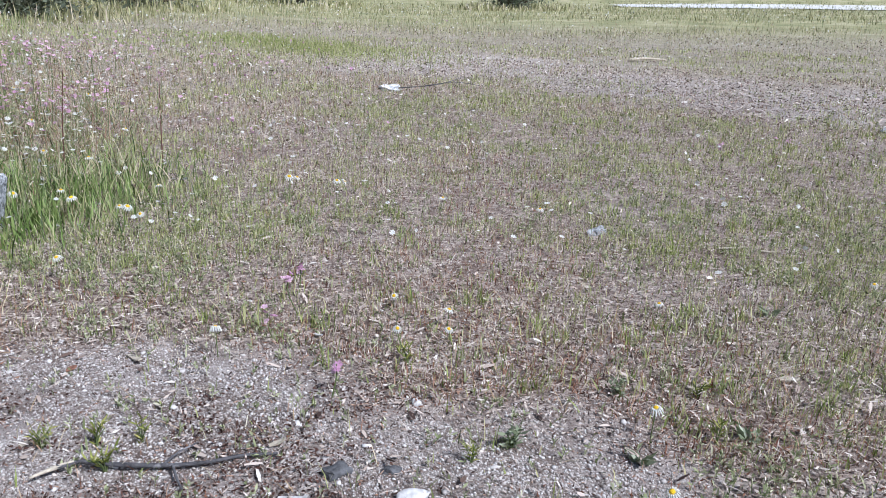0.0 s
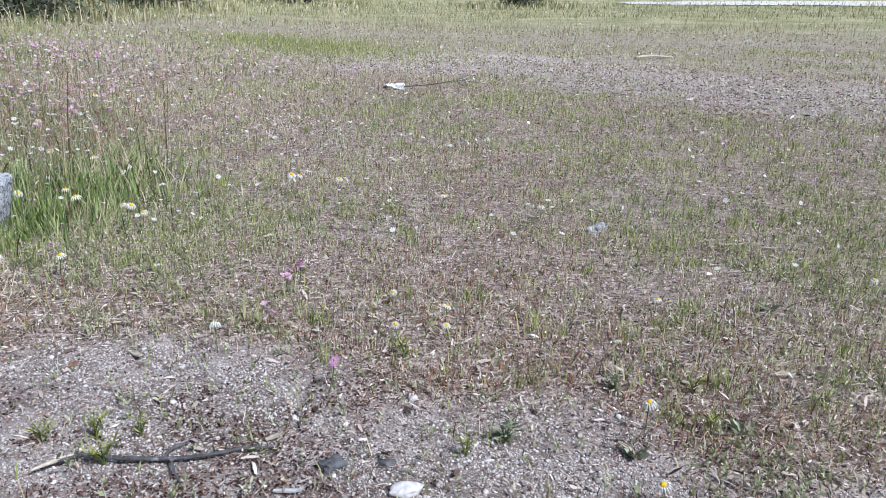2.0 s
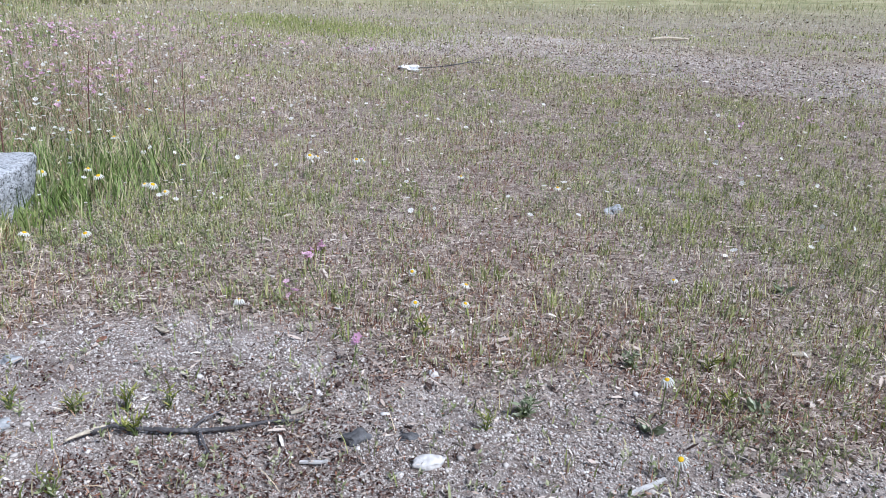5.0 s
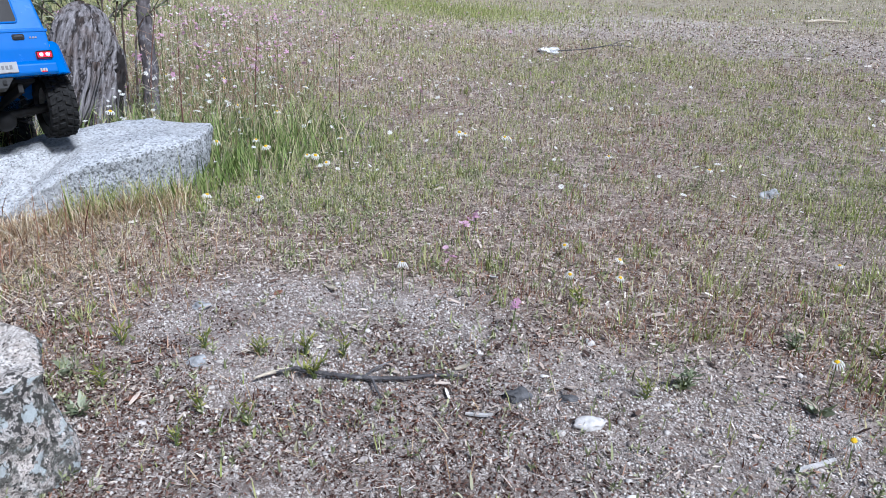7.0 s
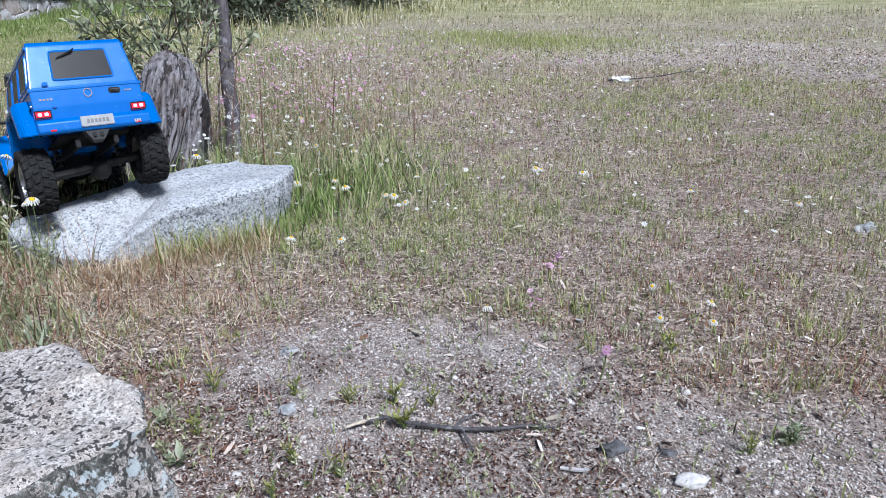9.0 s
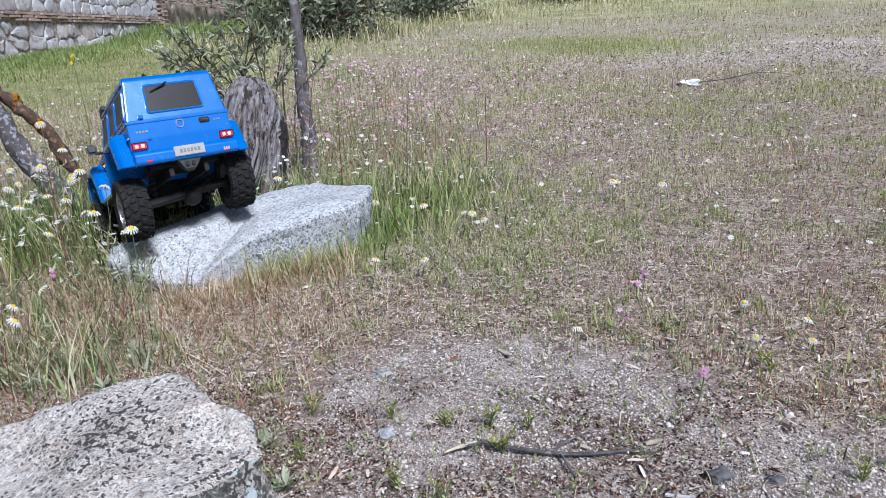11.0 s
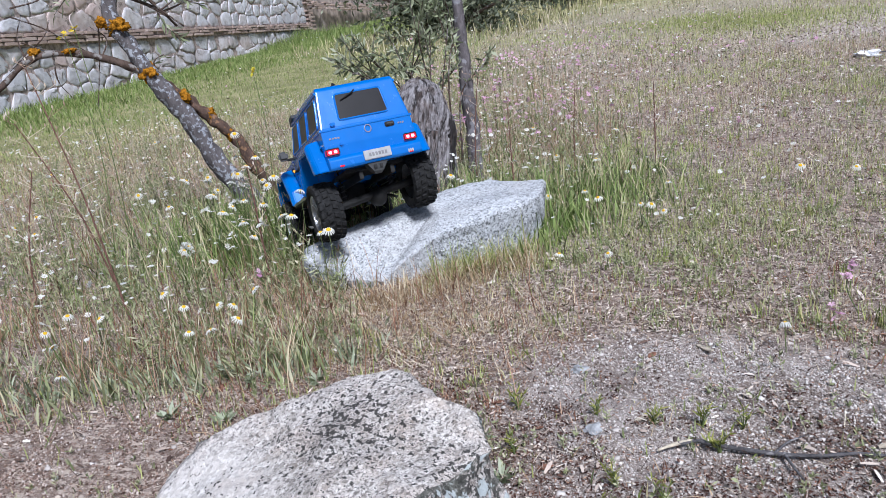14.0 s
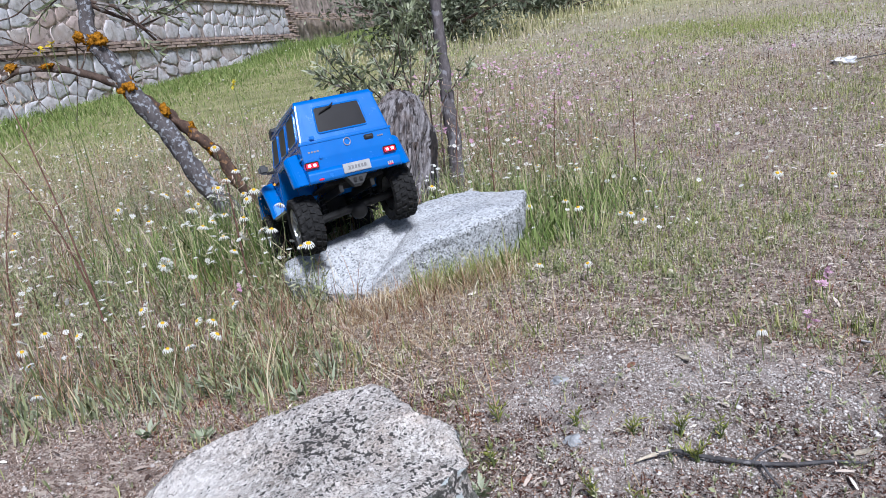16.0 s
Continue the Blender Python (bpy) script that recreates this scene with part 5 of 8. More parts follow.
def far_road():
    """The pale track beyond the field."""
    n, rows = 160, []
    bm = bmesh.new()
    for k in range(n + 1):
        t = k / n
        x = 9 + 40 * t
        yc = 24 + 2.2 * math.sin(t * 2.0) - 3 * t
        row = []
        for w in (-0.9, -0.3, 0.3, 0.9):
            row.append(bm.verts.new((x, yc + 3.2 * w * (0.25 + min(1, t * 8)) * (0.55 + 0.9 * float(vnoise(x, w * 3, 0.8, 70))), float(gz(x, yc + 2.2 * w)) + 0.05 - 0.03 * abs(w))))
        rows.append(row)
    for a, b in zip(rows, rows[1:]):
        for i in range(3):
            bm.faces.new((a[i], b[i], b[i + 1], a[i + 1]))
    ob = part("road", bm, m_plain("pale_gravel_track", (0.72, 0.7, 0.67), 0.95, 0, 0.2, 0.2, 8, 0.02))
    tagged(ob, "pale gravel track beyond the grass", "road", kind="structure")


far_road()

# ---- the model car ----
def m_paint():
    m, nt, b = material("blue_paint", 0.32, 0.1, 0.5)
    n = noise_tex(nt, 30, 5)
    nt.links.new(ramp(nt, n, [(0.3, (0.004, 0.135, 0.5)), (0.7, (0.005, 0.15, 0.54))]), b.inputs["Base Color"])
    b.inputs["Coat Weight"].default_value, b.inputs["Coat Roughness"].default_value = 0.5, 0.18
    dust = noise_tex(nt, 55, 6, 0.7)
    nt.links.new(ramp(nt, dust, [(0.4, (0.22, 0.22, 0.22)), (0.75, (0.3, 0.3, 0.3))]), b.inputs["Roughness"])
    return m


def m_lamp(name, color, strength):
    m, nt, b = material(name, 0.15, 0, 0.5)
    b.inputs["Base Color"].default_value = (*color, 1)
    b.inputs["Emission Color"].default_value = (*color, 1)
    b.inputs["Emission Strength"].default_value = strength
    return m


M_BLUE = m_paint()
M_GLASSY = m_plain("tinted_window", (0.012, 0.012, 0.014), 0.3, 0, 0.25, 0.1, 20)
M_RUBBER = m_plain("black_rubber", (0.019, 0.019, 0.0195), 0.85, 0, 0.2, 0.3, 120, 0.0008)
M_BLACK = m_plain("black_plastic", (0.015, 0.015, 0.0155), 0.6, 0, 0.25, 0.15, 100)
M_GREYP = m_plain("dark_grey_plastic", (0.055, 0.057, 0.06), 0.55, 0, 0.4, 0.1, 100)
M_CHROME = m_plain("chrome", (0.72, 0.72, 0.73), 0.18, 1.0, 0.5, 0.05, 60)
M_ALU = m_plain("brushed_aluminium", (0.55, 0.55, 0.56), 0.38, 1.0, 0.5, 0.08, 200)
M_PLATE = m_plain("plate", (0.36, 0.37, 0.38), 0.5, 0, 0.4, 0.06, 100)
M_PLATE_BAR = m_plain("plate_bars", (0.2, 0.2, 0.21), 0.6, 0, 0.3, 0.05, 60)
# darker blue that paints in the shade of the panel gaps
M_SEAM_SHADE = m_plain("seam_gap_shade", (0.006, 0.03, 0.16), 0.6, 0, 0.3, 0.05, 60)
M_TAIL = m_lamp("tail_lamp", (0.6, 0.012, 0.03), 0.25)
M_TAIL_HOT = m_lamp("tail_lamp_led", (1.0, 0.35, 0.45), 1.6)
M_HEAD = m_lamp("head_lamp_led", (0.9, 0.95, 1.0), 2.0)
M_AMBER = m_lamp("amber_lamp", (0.9, 0.4, 0.03), 0.6)


def hw(z):
    """Half width of the body at a height: straight below the waist, leaning in above."""
    return 0.094 if z < 0.125 else 0.094 - (z - 0.125) * 0.165


def prism(poly, halfw, bevel=0.003, taper=None, segs=2):
    """A side profile (x, z) swept across the car, its edges rounded."""
    bm = bmesh.new()
    rows = []
    for s in (-1, 1):
        rows.append([bm.verts.new((x, s * halfw, z)) for x, z in poly])
    n = len(poly)
    for k in range(n):
        bm.faces.new((rows[0][k], rows[0][(k + 1) % n], rows[1][(k + 1) % n], rows[1][k]))
    bm.faces.new(rows[0][::-1])
    bm.faces.new(rows[1])
    if taper:
        for v in bm.verts:
            v.co.y = math.copysign(taper(v.co.x, v.co.z), v.co.y)
    bmesh.ops.recalc_face_normals(bm, faces=bm.faces[:])
    if bevel:
        bmesh.ops.bevel(bm, geom=bm.edges[:], offset=bevel, segments=segs, affect="EDGES", profile=0.6)
    return bm


def block(x0, x1, y0, y1, z0, z1, bevel=0.0015, segs=2, bm=None):
    b2 = bmesh.new()
    bmesh.ops.create_cube(b2, size=1)
    for v in b2.verts:
        v.co = Vector(((x0 + x1) / 2 + v.co.x * (x1 - x0), (y0 + y1) / 2 + v.co.y * (y1 - y0), (z0 + z1) / 2 + v.co.z * (z1 - z0)))
    if bevel:
        bmesh.ops.bevel(b2, geom=b2.edges[:], offset=bevel, segments=segs, affect="EDGES")
    if bm is None:
        return b2
    me = bpy.data.meshes.new("tmp")
    b2.to_mesh(me)
    b2.free()
    bm.from_mesh(me)
    bpy.data.meshes.remove(me)
    return bm


def rounded(corners, r, seg=4):
    """A polygon's outline with rounded corners."""
    out, n = [], len(corners)
    for k in range(n):
        p, a, b = (Vector(corners[i]) for i in (k, k - 1, (k + 1) % n))
        u, v = (a - p).normalized(), (b - p).normalized()
        for s in range(seg + 1):
            t = s / seg
            out.append((1 - t) ** 2 * (p + u * r) + 2 * t * (1 - t) * p + t * t * (p + v * r))
    return out


def panel(corners, to3d, lift0, lift1, r=0.004):
    """A flat rounded panel laid on a surface: to3d(u, v, lift)."""
    ring = rounded(corners, r)
    bm = bmesh.new()
    a = [bm.verts.new(to3d(*p, lift0)) for p in ring]
    b = [bm.verts.new(to3d(*p, lift1)) for p in ring]
    n = len(ring)
    for k in range(n):
        bm.faces.new((a[k], a[(k + 1) % n], b[(k + 1) % n], b[k]))
    bm.faces.new(b)
    bm.faces.new(a[::-1])
    bmesh.ops.recalc_face_normals(bm, faces=bm.faces[:])
    return bm


def frame_ring(corners, to3d, grow, lift0, lift1, r=0.004):
    """A raised rounded frame round a panel."""
    c = sum((Vector(p) for p in corners), Vector((0, 0))) / len(corners)
    big = [Vector(p) + Vector((math.copysign(grow, p[0] - c.x), math.copysign(grow, p[1] - c.y))) for p in corners]
    ri, ro = rounded(corners, r), rounded([tuple(p) for p in big], r + grow)
    bm = bmesh.new()
    n = len(ri)
    lv = [[bm.verts.new(to3d(*p, l)) for p in ring] for ring, l in ((ro, lift0), (ro, lift1 * 0.6), ([a.lerp(b, 0.4) for a, b in zip(ro, ri)], lift1), (ri, lift1 * 0.7), (ri, lift0))]
    for a, b in zip(lv, lv[1:]):
        for k in range(n):
            bm.faces.new((a[k], a[(k + 1) % n], b[(k + 1) % n], b[k]))
    bmesh.ops.recalc_face_normals(bm, faces=bm.faces[:])
    return bm


def lathe(profile, sides=40, y0=0.0):
    """A ring or disc about the y axis from (radius, y) stations."""
    bm = bmesh.new()
    rows = []
    for r, y in profile:
        rows.append([bm.verts.new((r * math.cos(2 * math.pi * k / sides), y + y0, r * math.sin(2 * math.pi * k / sides))) for k in range(sides)])
    for a, b in zip(rows, rows[1:]):
        for k in range(sides):
            bm.faces.new((a[k], b[k], b[(k + 1) % sides], a[(k + 1) % sides]))
    return bm


# the four rows of tread: offset along the axle, width, length, phase
TREAD = ((-0.0065, 0.0105, 0.010, 0.0), (0.0065, 0.0105, 0.010, 0.5), (-0.0185, 0.010, 0.0105, 0.35), (0.0185, 0.010, 0.0105, 0.85))


@functools.cache
def tread_meshes():
    """One rubber block for each row, shared by all the wheels."""
    out = []
    for row, (yc, wy, ww, _) in enumerate(TREAD):
        lug = bmesh.new()
        bmesh.ops.create_cube(lug, size=1)
        skew = 0.25 if row % 2 else -0.25
        for v in lug.verts:
            top = v.co.x > 0
            rr = (0.0594 - (0.0022 if row > 1 else 0)) if top else 0.052
            t = (v.co.z * ww * (0.8 if top else 1.1) + v.co.y * wy * skew) / 0.0585
            v.co = Vector((rr * math.cos(t), yc + v.co.y * wy * (0.85 if top else 1.1), rr * math.sin(t)))
        bmesh.ops.bevel(lug, geom=lug.edges[:], offset=0.0005, segments=1, affect="EDGES")
        bmesh.ops.recalc_face_normals(lug, faces=lug.faces[:])
        me = bpy.data.meshes.new("tread_block")
        lug.to_mesh(me)
        lug.free()
        me.materials.append(M_RUBBER)
        out.append(me)
    return out


def add_wheel(car, x, y, sgn, z=0.0):
    """A knobbly tyre on a five double-spoke rim; the face looks to sgn along y."""
    hub = part("wheel", lathe([(0.0001, -0.016), (0.010, -0.016), (0.012, 0.010), (0.0001, 0.012)], 20), M_BLACK, car)
    hub.matrix_basis = Matrix.Translation((x, y, z)) @ Matrix.Rotation(0.35, 4, "Y") @ Matrix.Diagonal((1, sgn, 1, 1))
    tb = lathe([(0.037, -0.019), (0.041, -0.0235), (0.049, -0.0245), (0.0545, -0.021), (0.0562, -0.012), (0.0568, 0.0), (0.0562, 0.012), (0.0545, 0.021), (0.049, 0.0245), (0.041, 0.0235), (0.037, 0.019), (0.035, 0.0), (0.037, -0.019)], 48)
    n = 22
    for row, me in enumerate(tread_meshes()):
        for k in range(n):
            lug = new("tread_block", me)
            lug.parent = hub
            lug.matrix_basis = Matrix.Rotation(-2 * math.pi * (k + TREAD[row][3]) / n, 4, "Y")
    bmesh.ops.recalc_face_normals(tb, faces=tb.faces[:])
    part("tyre", tb, M_RUBBER, hub, "knobbly black rubber tyre")
    rb = lathe([(0.0375, -0.018), (0.0378, 0.016), (0.0395, 0.0185), (0.0378, 0.0205), (0.0355, 0.0195), (0.0345, 0.012), (0.0345, -0.018)], 44)
    part("rim", rb, M_ALU, hub, "bright metal rim")
    part("rim_well", lathe([(0.0345, 0.004), (0.012, 0.002), (0.0001, 0.002)], 32), M_BLACK, hub)
    for k in range(5):
        sp = bmesh.new()
        for off in (-0.0052, 0.0052):
            b2 = bmesh.new()
            bmesh.ops.create_cube(b2, size=1)
            for v in b2.verts:
                outer = v.co.x > 0
                rr = 0.0362 if outer else 0.009
                face = v.co.y > 0
                yy = (0.0175 if outer else 0.0145) if face else 0.008
                v.co = Vector((rr, yy, off * (1.35 if outer else 0.75) + v.co.z * (0.0052 if face else 0.0066)))
            bmesh.ops.bevel(b2, geom=b2.edges[:], offset=0.0007, segments=1, affect="EDGES")
            bmesh.ops.rotate(b2, verts=b2.verts[:], cent=(0, 0, 0), matrix=Matrix.Rotation(2 * math.pi * k / 5, 3, "Y"))
            me = bpy.data.meshes.new("tmp")
            b2.to_mesh(me)
            b2.free()
            sp.from_mesh(me)
            bpy.data.meshes.remove(me)
        part("spoke", sp, M_ALU, hub)
    part("hub_cap", lathe([(0.0001, 0.0175), (0.006, 0.0172), (0.0095, 0.0150), (0.0105, 0.009)], 24), M_GREYP, hub)


def add_flare(car, inner, outer, s):
    bm = bmesh.new()
    rows = []
    for (xi, zi), (xo, zo) in zip(inner, outer):
        xm, zm = xi * 0.45 + xo * 0.55, zi * 0.45 + zo * 0.55
        rows.append([bm.verts.new(p) for p in ((xi, s * 0.088, zi), (xi, s * 0.1215, zi), (xi * 0.8 + xm * 0.2, s * 0.1235, zi * 0.8 + zm * 0.2), (xm, s * 0.1225, zm), (xo * 0.7 + xm * 0.3, s * 0.115, zo * 0.7 + zm * 0.3), (xo, s * 0.093, zo))])
    for a, b in zip(rows, rows[1:]):
        for k in range(6):
            bm.faces.new((a[k], b[k], b[(k + 1) % 6], a[(k + 1) % 6]))
    bm.faces.new(rows[0])
    bm.faces.new(rows[-1][::-1])
    bmesh.ops.recalc_face_normals(bm, faces=bm.faces[:])
    sharp = [e for e in bm.edges if len(e.link_faces) == 2 and e.calc_face_angle(0) > 0.4]
    bmesh.ops.bevel(bm, geom=sharp, offset=0.0015, segments=2, affect="EDGES")
    part("wheel_arch", bm, M_BLUE, car)


def spring(car, p0, p1, r=0.007, turns=8):
    p0, p1 = Vector(p0), Vector(p1)
    d = (p1 - p0).normalized()
    u = d.orthogonal().normalized()
    w = d.cross(u)
    pts = [p0.lerp(p1, t) + u * r * math.cos(t * turns * 6.283) + w * r * math.sin(t * turns * 6.283) for t in np.linspace(0, 1, turns * 9)]
    sh = part("shock_absorber", tube([p0, p0.lerp(p1, 0.5), p0.lerp(p1, 0.52), p1], [0.0045, 0.0045, 0.0018, 0.0018], 10), M_BLACK, car)
    part("spring", tube(pts, [0.0011] * len(pts), 5), M_GREYP, sh)


def rod(name, a, b, r, mat, parent, sides=8):
    return part(name, tube([a, b], [r, r], sides), mat, parent)


def model_car(m):
    car = empty("model_car", m, "blue radio-controlled model off-road car, nose down over a flat rock", "model car")
    left = lambda s: (lambda u, v, l: (u, s * (hw(v) + l), v))
    rear_x = lambda z: -0.085 if z < 0.13 else -0.085 + (z - 0.13) * 0.17
    rear = lambda u, v, l: (rear_x(v) - l, u, v)
    # shell
    low = [(-0.083, 0.06), (-0.086, 0.10), (-0.085, 0.132), (0.245, 0.132), (0.382, 0.124), (0.386, 0.075), (0.374, 0.058), (0.362, 0.085), (0.345, 0.1), (0.285, 0.1), (0.245, 0.055), (0.235, 0.042), (0.075, 0.042), (0.062, 0.05), (0.034, 0.1), (-0.035, 0.1), (-0.06, 0.062)]
    part("body", prism(low, 0.094, 0.0022), M_BLUE, car)
    cab = [(-0.085, 0.130), (-0.0725, 0.203), (-0.066, 0.2095), (0.06, 0.2125), (0.185, 0.2095), (0.197, 0.205), (0.241, 0.138), (0.243, 0.130)]
    part("cabin", prism(cab, 0.09, 0.0035, lambda x, z: hw(z), 3), M_BLUE, car)
    part("waist_step", prism([(-0.0865, 0.127), (-0.0865, 0.1315), (0.246, 0.1315), (0.246, 0.127)], 0.0962, 0.001), M_BLUE, car)
    hood = [(0.236, 0.130), (0.238, 0.151), (0.30, 0.1505), (0.362, 0.144), (0.379, 0.136), (0.382, 0.12)]
    part("hood", prism(hood, 0.078, 0.004, lambda x, z: 0.078 - max(0, z - 0.13) * 0.35, 3), M_BLUE, car)
    part("hood_bulge", prism([(0.24, 0.148), (0.242, 0.1545), (0.30, 0.154), (0.36, 0.1475), (0.368, 0.14)], 0.038, 0.002, lambda x, z: 0.042 - max(0, z - 0.145) * 0.8), M_BLUE, car)
    part("hood_vent", block(0.243, 0.262, -0.03, 0.03, 0.1535, 0.1555, 0.0006), M_GREYP, car)
    # roof ribs and gutter
    for y in (-0.05, -0.03, -0.01, 0.01, 0.03, 0.05):
        part("roof_rib", prism([(-0.05, 0.2085), (-0.045, 0.2128), (0.06, 0.2142), (0.118, 0.2138), (0.122, 0.2095)], 0.0022, 0.0008), M_BLUE, car).location.y = y
    part("sunroof", panel([(0.125, -0.045), (0.175, -0.045), (0.175, 0.045), (0.125, 0.045)], lambda u, v, l: (u, v, 0.2125 - (u - 0.06) * 0.024 + l), 0.0, 0.0012), M_BLUE, car)
    for s in (-1, 1):
        part("gutter", prism([(-0.072, 0.197), (-0.07, 0.2015), (0.197, 0.2015), (0.2, 0.197)], 0.0018, 0.0006), M_BLUE, car).location.y = s * (hw(0.2) + 0.001)
        # side windows
        for nm, q in (("window", [(0.212, 0.1405), (0.139, 0.1405), (0.139, 0.19), (0.196, 0.19)]), ("window", [(0.114, 0.1405), (0.043, 0.1405), (0.043, 0.19), (0.114, 0.19)]), ("window", [(0.021, 0.1405), (-0.061, 0.1405), (-0.054, 0.19), (0.021, 0.19)])):
            w = part(nm, panel(q, left(s), -0.001, 0.0008), M_GLASSY, car, "black tinted window")
            part("window_frame", frame_ring(q, left(s), 0.003, -0.001, 0.0022), M_BLUE, w)
        # trim, strips painted dark as the shade in the seams, handles
        for x0, x1 in ((0.232, 0.145), (0.128, 0.05), (0.016, -0.078)):
            part("side_trim", panel([(x0, 0.1035), (x1, 0.1035), (x1, 0.107), (x0, 0.107)], left(s), 0.0, 0.0028, 0.0012), M_CHROME if x0 < 0.2 else M_BLACK, car, "black and chrome rubbing strip")
        # door gaps: thin raised strips whose colour stands for the gap's shade
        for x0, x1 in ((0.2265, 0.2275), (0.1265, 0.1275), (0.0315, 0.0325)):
            part("door_gap_shade", panel([(x0, 0.046), (x1, 0.046), (x1, 0.126), (x0, 0.126)], left(s), 0.0, 0.0006, 0.0003), M_SEAM_SHADE, car)
        part("crease", panel([(0.23, 0.0785), (0.04, 0.0785), (0.04, 0.0805), (0.23, 0.0805)], left(s), 0.0, 0.0012, 0.0008), M_BLUE, car)
        for x in (0.138, 0.04):
            h = part("door_handle", block(x - 0.009, x + 0.009, s * 0.0955 - 0.0025, s * 0.0955 + 0.0025, 0.1035, 0.108, 0.0012), M_BLUE, car)
        # mirror
        mi = part("mirror", block(0.207, 0.222, min(s * 0.107, s * 0.129), max(s * 0.107, s * 0.129), 0.131, 0.15, 0.0045, 3), M_GREYP, car, "dark grey door mirror")
        part("mirror_arm", block(0.208, 0.217, min(s * 0.09, s * 0.112), max(s * 0.09, s * 0.112), 0.129, 0.134, 0.0015), M_BLACK, mi)
        part("side_vent", block(0.258, 0.282, min(s * 0.092, s * 0.0955), max(s * 0.092, s * 0.0955), 0.110, 0.118, 0.0008), M_BLACK, car)
        part("side_lamp", block(0.243, 0.251, min(s * 0.092, s * 0.098), max(s * 0.092, s * 0.098), 0.107, 0.1125, 0.0018), M_AMBER, car, "amber indicator lamp")
        # running board
        rbd = part("running_board", block(0.083, 0.226, min(s * 0.09, s * 0.119), max(s * 0.09, s * 0.119), 0.029, 0.035, 0.0012), M_BLACK, car)
        for k in range(4):
            yy = s * (0.095 + 0.0075 * k)
            part("rail", block(0.082, 0.227, yy - 0.0026, yy + 0.0026, 0.033, 0.0385, 0.001), M_ALU, rbd, "ribbed aluminium tread")
        part("sill", block(0.08, 0.23, min(s * 0.088, s * 0.097), max(s * 0.088, s * 0.097), 0.039, 0.05, 0.001), M_GREYP, car)
        for k in (0, 1):
            part("exhaust_tip", lathe([(0.0028, -0.012), (0.0046, -0.012), (0.0048, 0.012), (0.0038, 0.0125), (0.0036, -0.01)], 16), M_CHROME, car).location = (0.082 - 0.0105 * k, s * 0.104, 0.0235)
        # flares
        add_flare(car, [(0.378, 0.052), (0.366, 0.08), (0.343, 0.1), (0.283, 0.1), (0.245, 0.058), (0.234, 0.036)], [(0.39, 0.056), (0.38, 0.094), (0.351, 0.1175), (0.274, 0.1175), (0.226, 0.066), (0.213, 0.034)], s)
        add_flare(car, [(0.066, 0.036), (0.034, 0.102), (-0.035, 0.104), (-0.06, 0.058)], [(0.09, 0.034), (0.047, 0.1195), (-0.045, 0.121), (-0.086, 0.058)], s)
        # rear lamps
        tl = part("tail_lamp", block(-0.0895, -0.078, s * 0.081 - 0.0135, s * 0.081 + 0.0135, 0.0835, 0.0955, 0.0015), M_TAIL, car, "lit red tail lamp")
        for yy in (0.0755, 0.0865):
            part("lamp_led", block(-0.0905, -0.088, s * yy - 0.0036, s * yy + 0.0036, 0.0865, 0.0925, 0.001), M_TAIL_HOT, tl)
        part("lamp_frame", frame_ring([(s * 0.081 - 0.012, 0.085), (s * 0.081 + 0.012, 0.085), (s * 0.081 + 0.012, 0.094), (s * 0.081 - 0.012, 0.094)], lambda u, v, l: (-0.0893 - l, u, v), 0.0018, 0.0, 0.0012, 0.001), M_BLACK, tl)
        part("reflector", block(-0.1, -0.097, s * 0.072 - 0.005, s * 0.072 + 0.005, 0.0595, 0.063, 0.0006), M_TAIL, car)
        # head lamps
        hl = part("head_lamp", lathe([(0.0001, 0.006), (0.008, 0.004), (0.0115, 0.0), (0.0115, -0.008)], 24), M_HEAD, car, "lit round head lamp")
        hl.matrix_basis = Matrix.Translation((0.384, s * 0.064, 0.106)) @ Matrix.Rotation(-math.pi / 2, 4, "Z")
        part("lamp_bezel", lathe([(0.0115, 0.002), (0.0135, 0.003), (0.014, -0.006)], 24), M_CHROME, hl)
        part("day_light", block(0.384, 0.390, s * 0.066 - 0.011, s * 0.066 + 0.011, 0.0885, 0.092, 0.0008), M_HEAD, car)
        part("wing_lamp", block(0.352, 0.368, s * 0.082 - 0.006, s * 0.082 + 0.006, 0.122, 0.131, 0.003, 3), M_PLATE, car, "clear wing indicator")
        # windscreen wipers, body clips
        rod("wiper", (0.247, s * 0.012 + 0.01, 0.146), (0.236, s * 0.012 - 0.035, 0.155), 0.0011, M_BLACK, car)
        for x, y, z in ((-0.035, 0.032 * s, 0.2115), (0.275, 0.036 * s, 0.152)):
            cp = rod("body_post", (x, y, z), (x, y, z + 0.009), 0.0028, M_BLACK, car, 10)
            q = [(x + 0.014 * math.cos(a) * (1.0 if a < 3.2 else 0.8), y + 0.0035 * math.sin(a), z + 0.0045) for a in np.linspace(0, 6.1, 14)]
            part("clip", tube(q, [0.0008] * 14, 5), M_BLACK, cp)
        spring(car, (0.012, s * 0.055, 0.0), (0.03, s * 0.05, 0.085))
        spring(car, (0.342, s * 0.055, 0.0), (0.325, s * 0.05, 0.085))
        part("frame_rail", block(-0.075, 0.37, s * 0.032 - 0.004, s * 0.032 + 0.004, 0.035, 0.05, 0.001), M_BLACK, car)
        rod("link", (0.0, s * 0.05, -0.008), (0.13, s * 0.03, 0.03), 0.003, M_BLACK, car)
        rod("link", (0.33, s * 0.05, -0.008), (0.2, s * 0.03, 0.03), 0.003, M_BLACK, car)
        add_wheel(car, 0.0, s * 0.1, s, 0.006 - 0.012 * s)
        add_wheel(car, 0.33, s * 0.1, s)
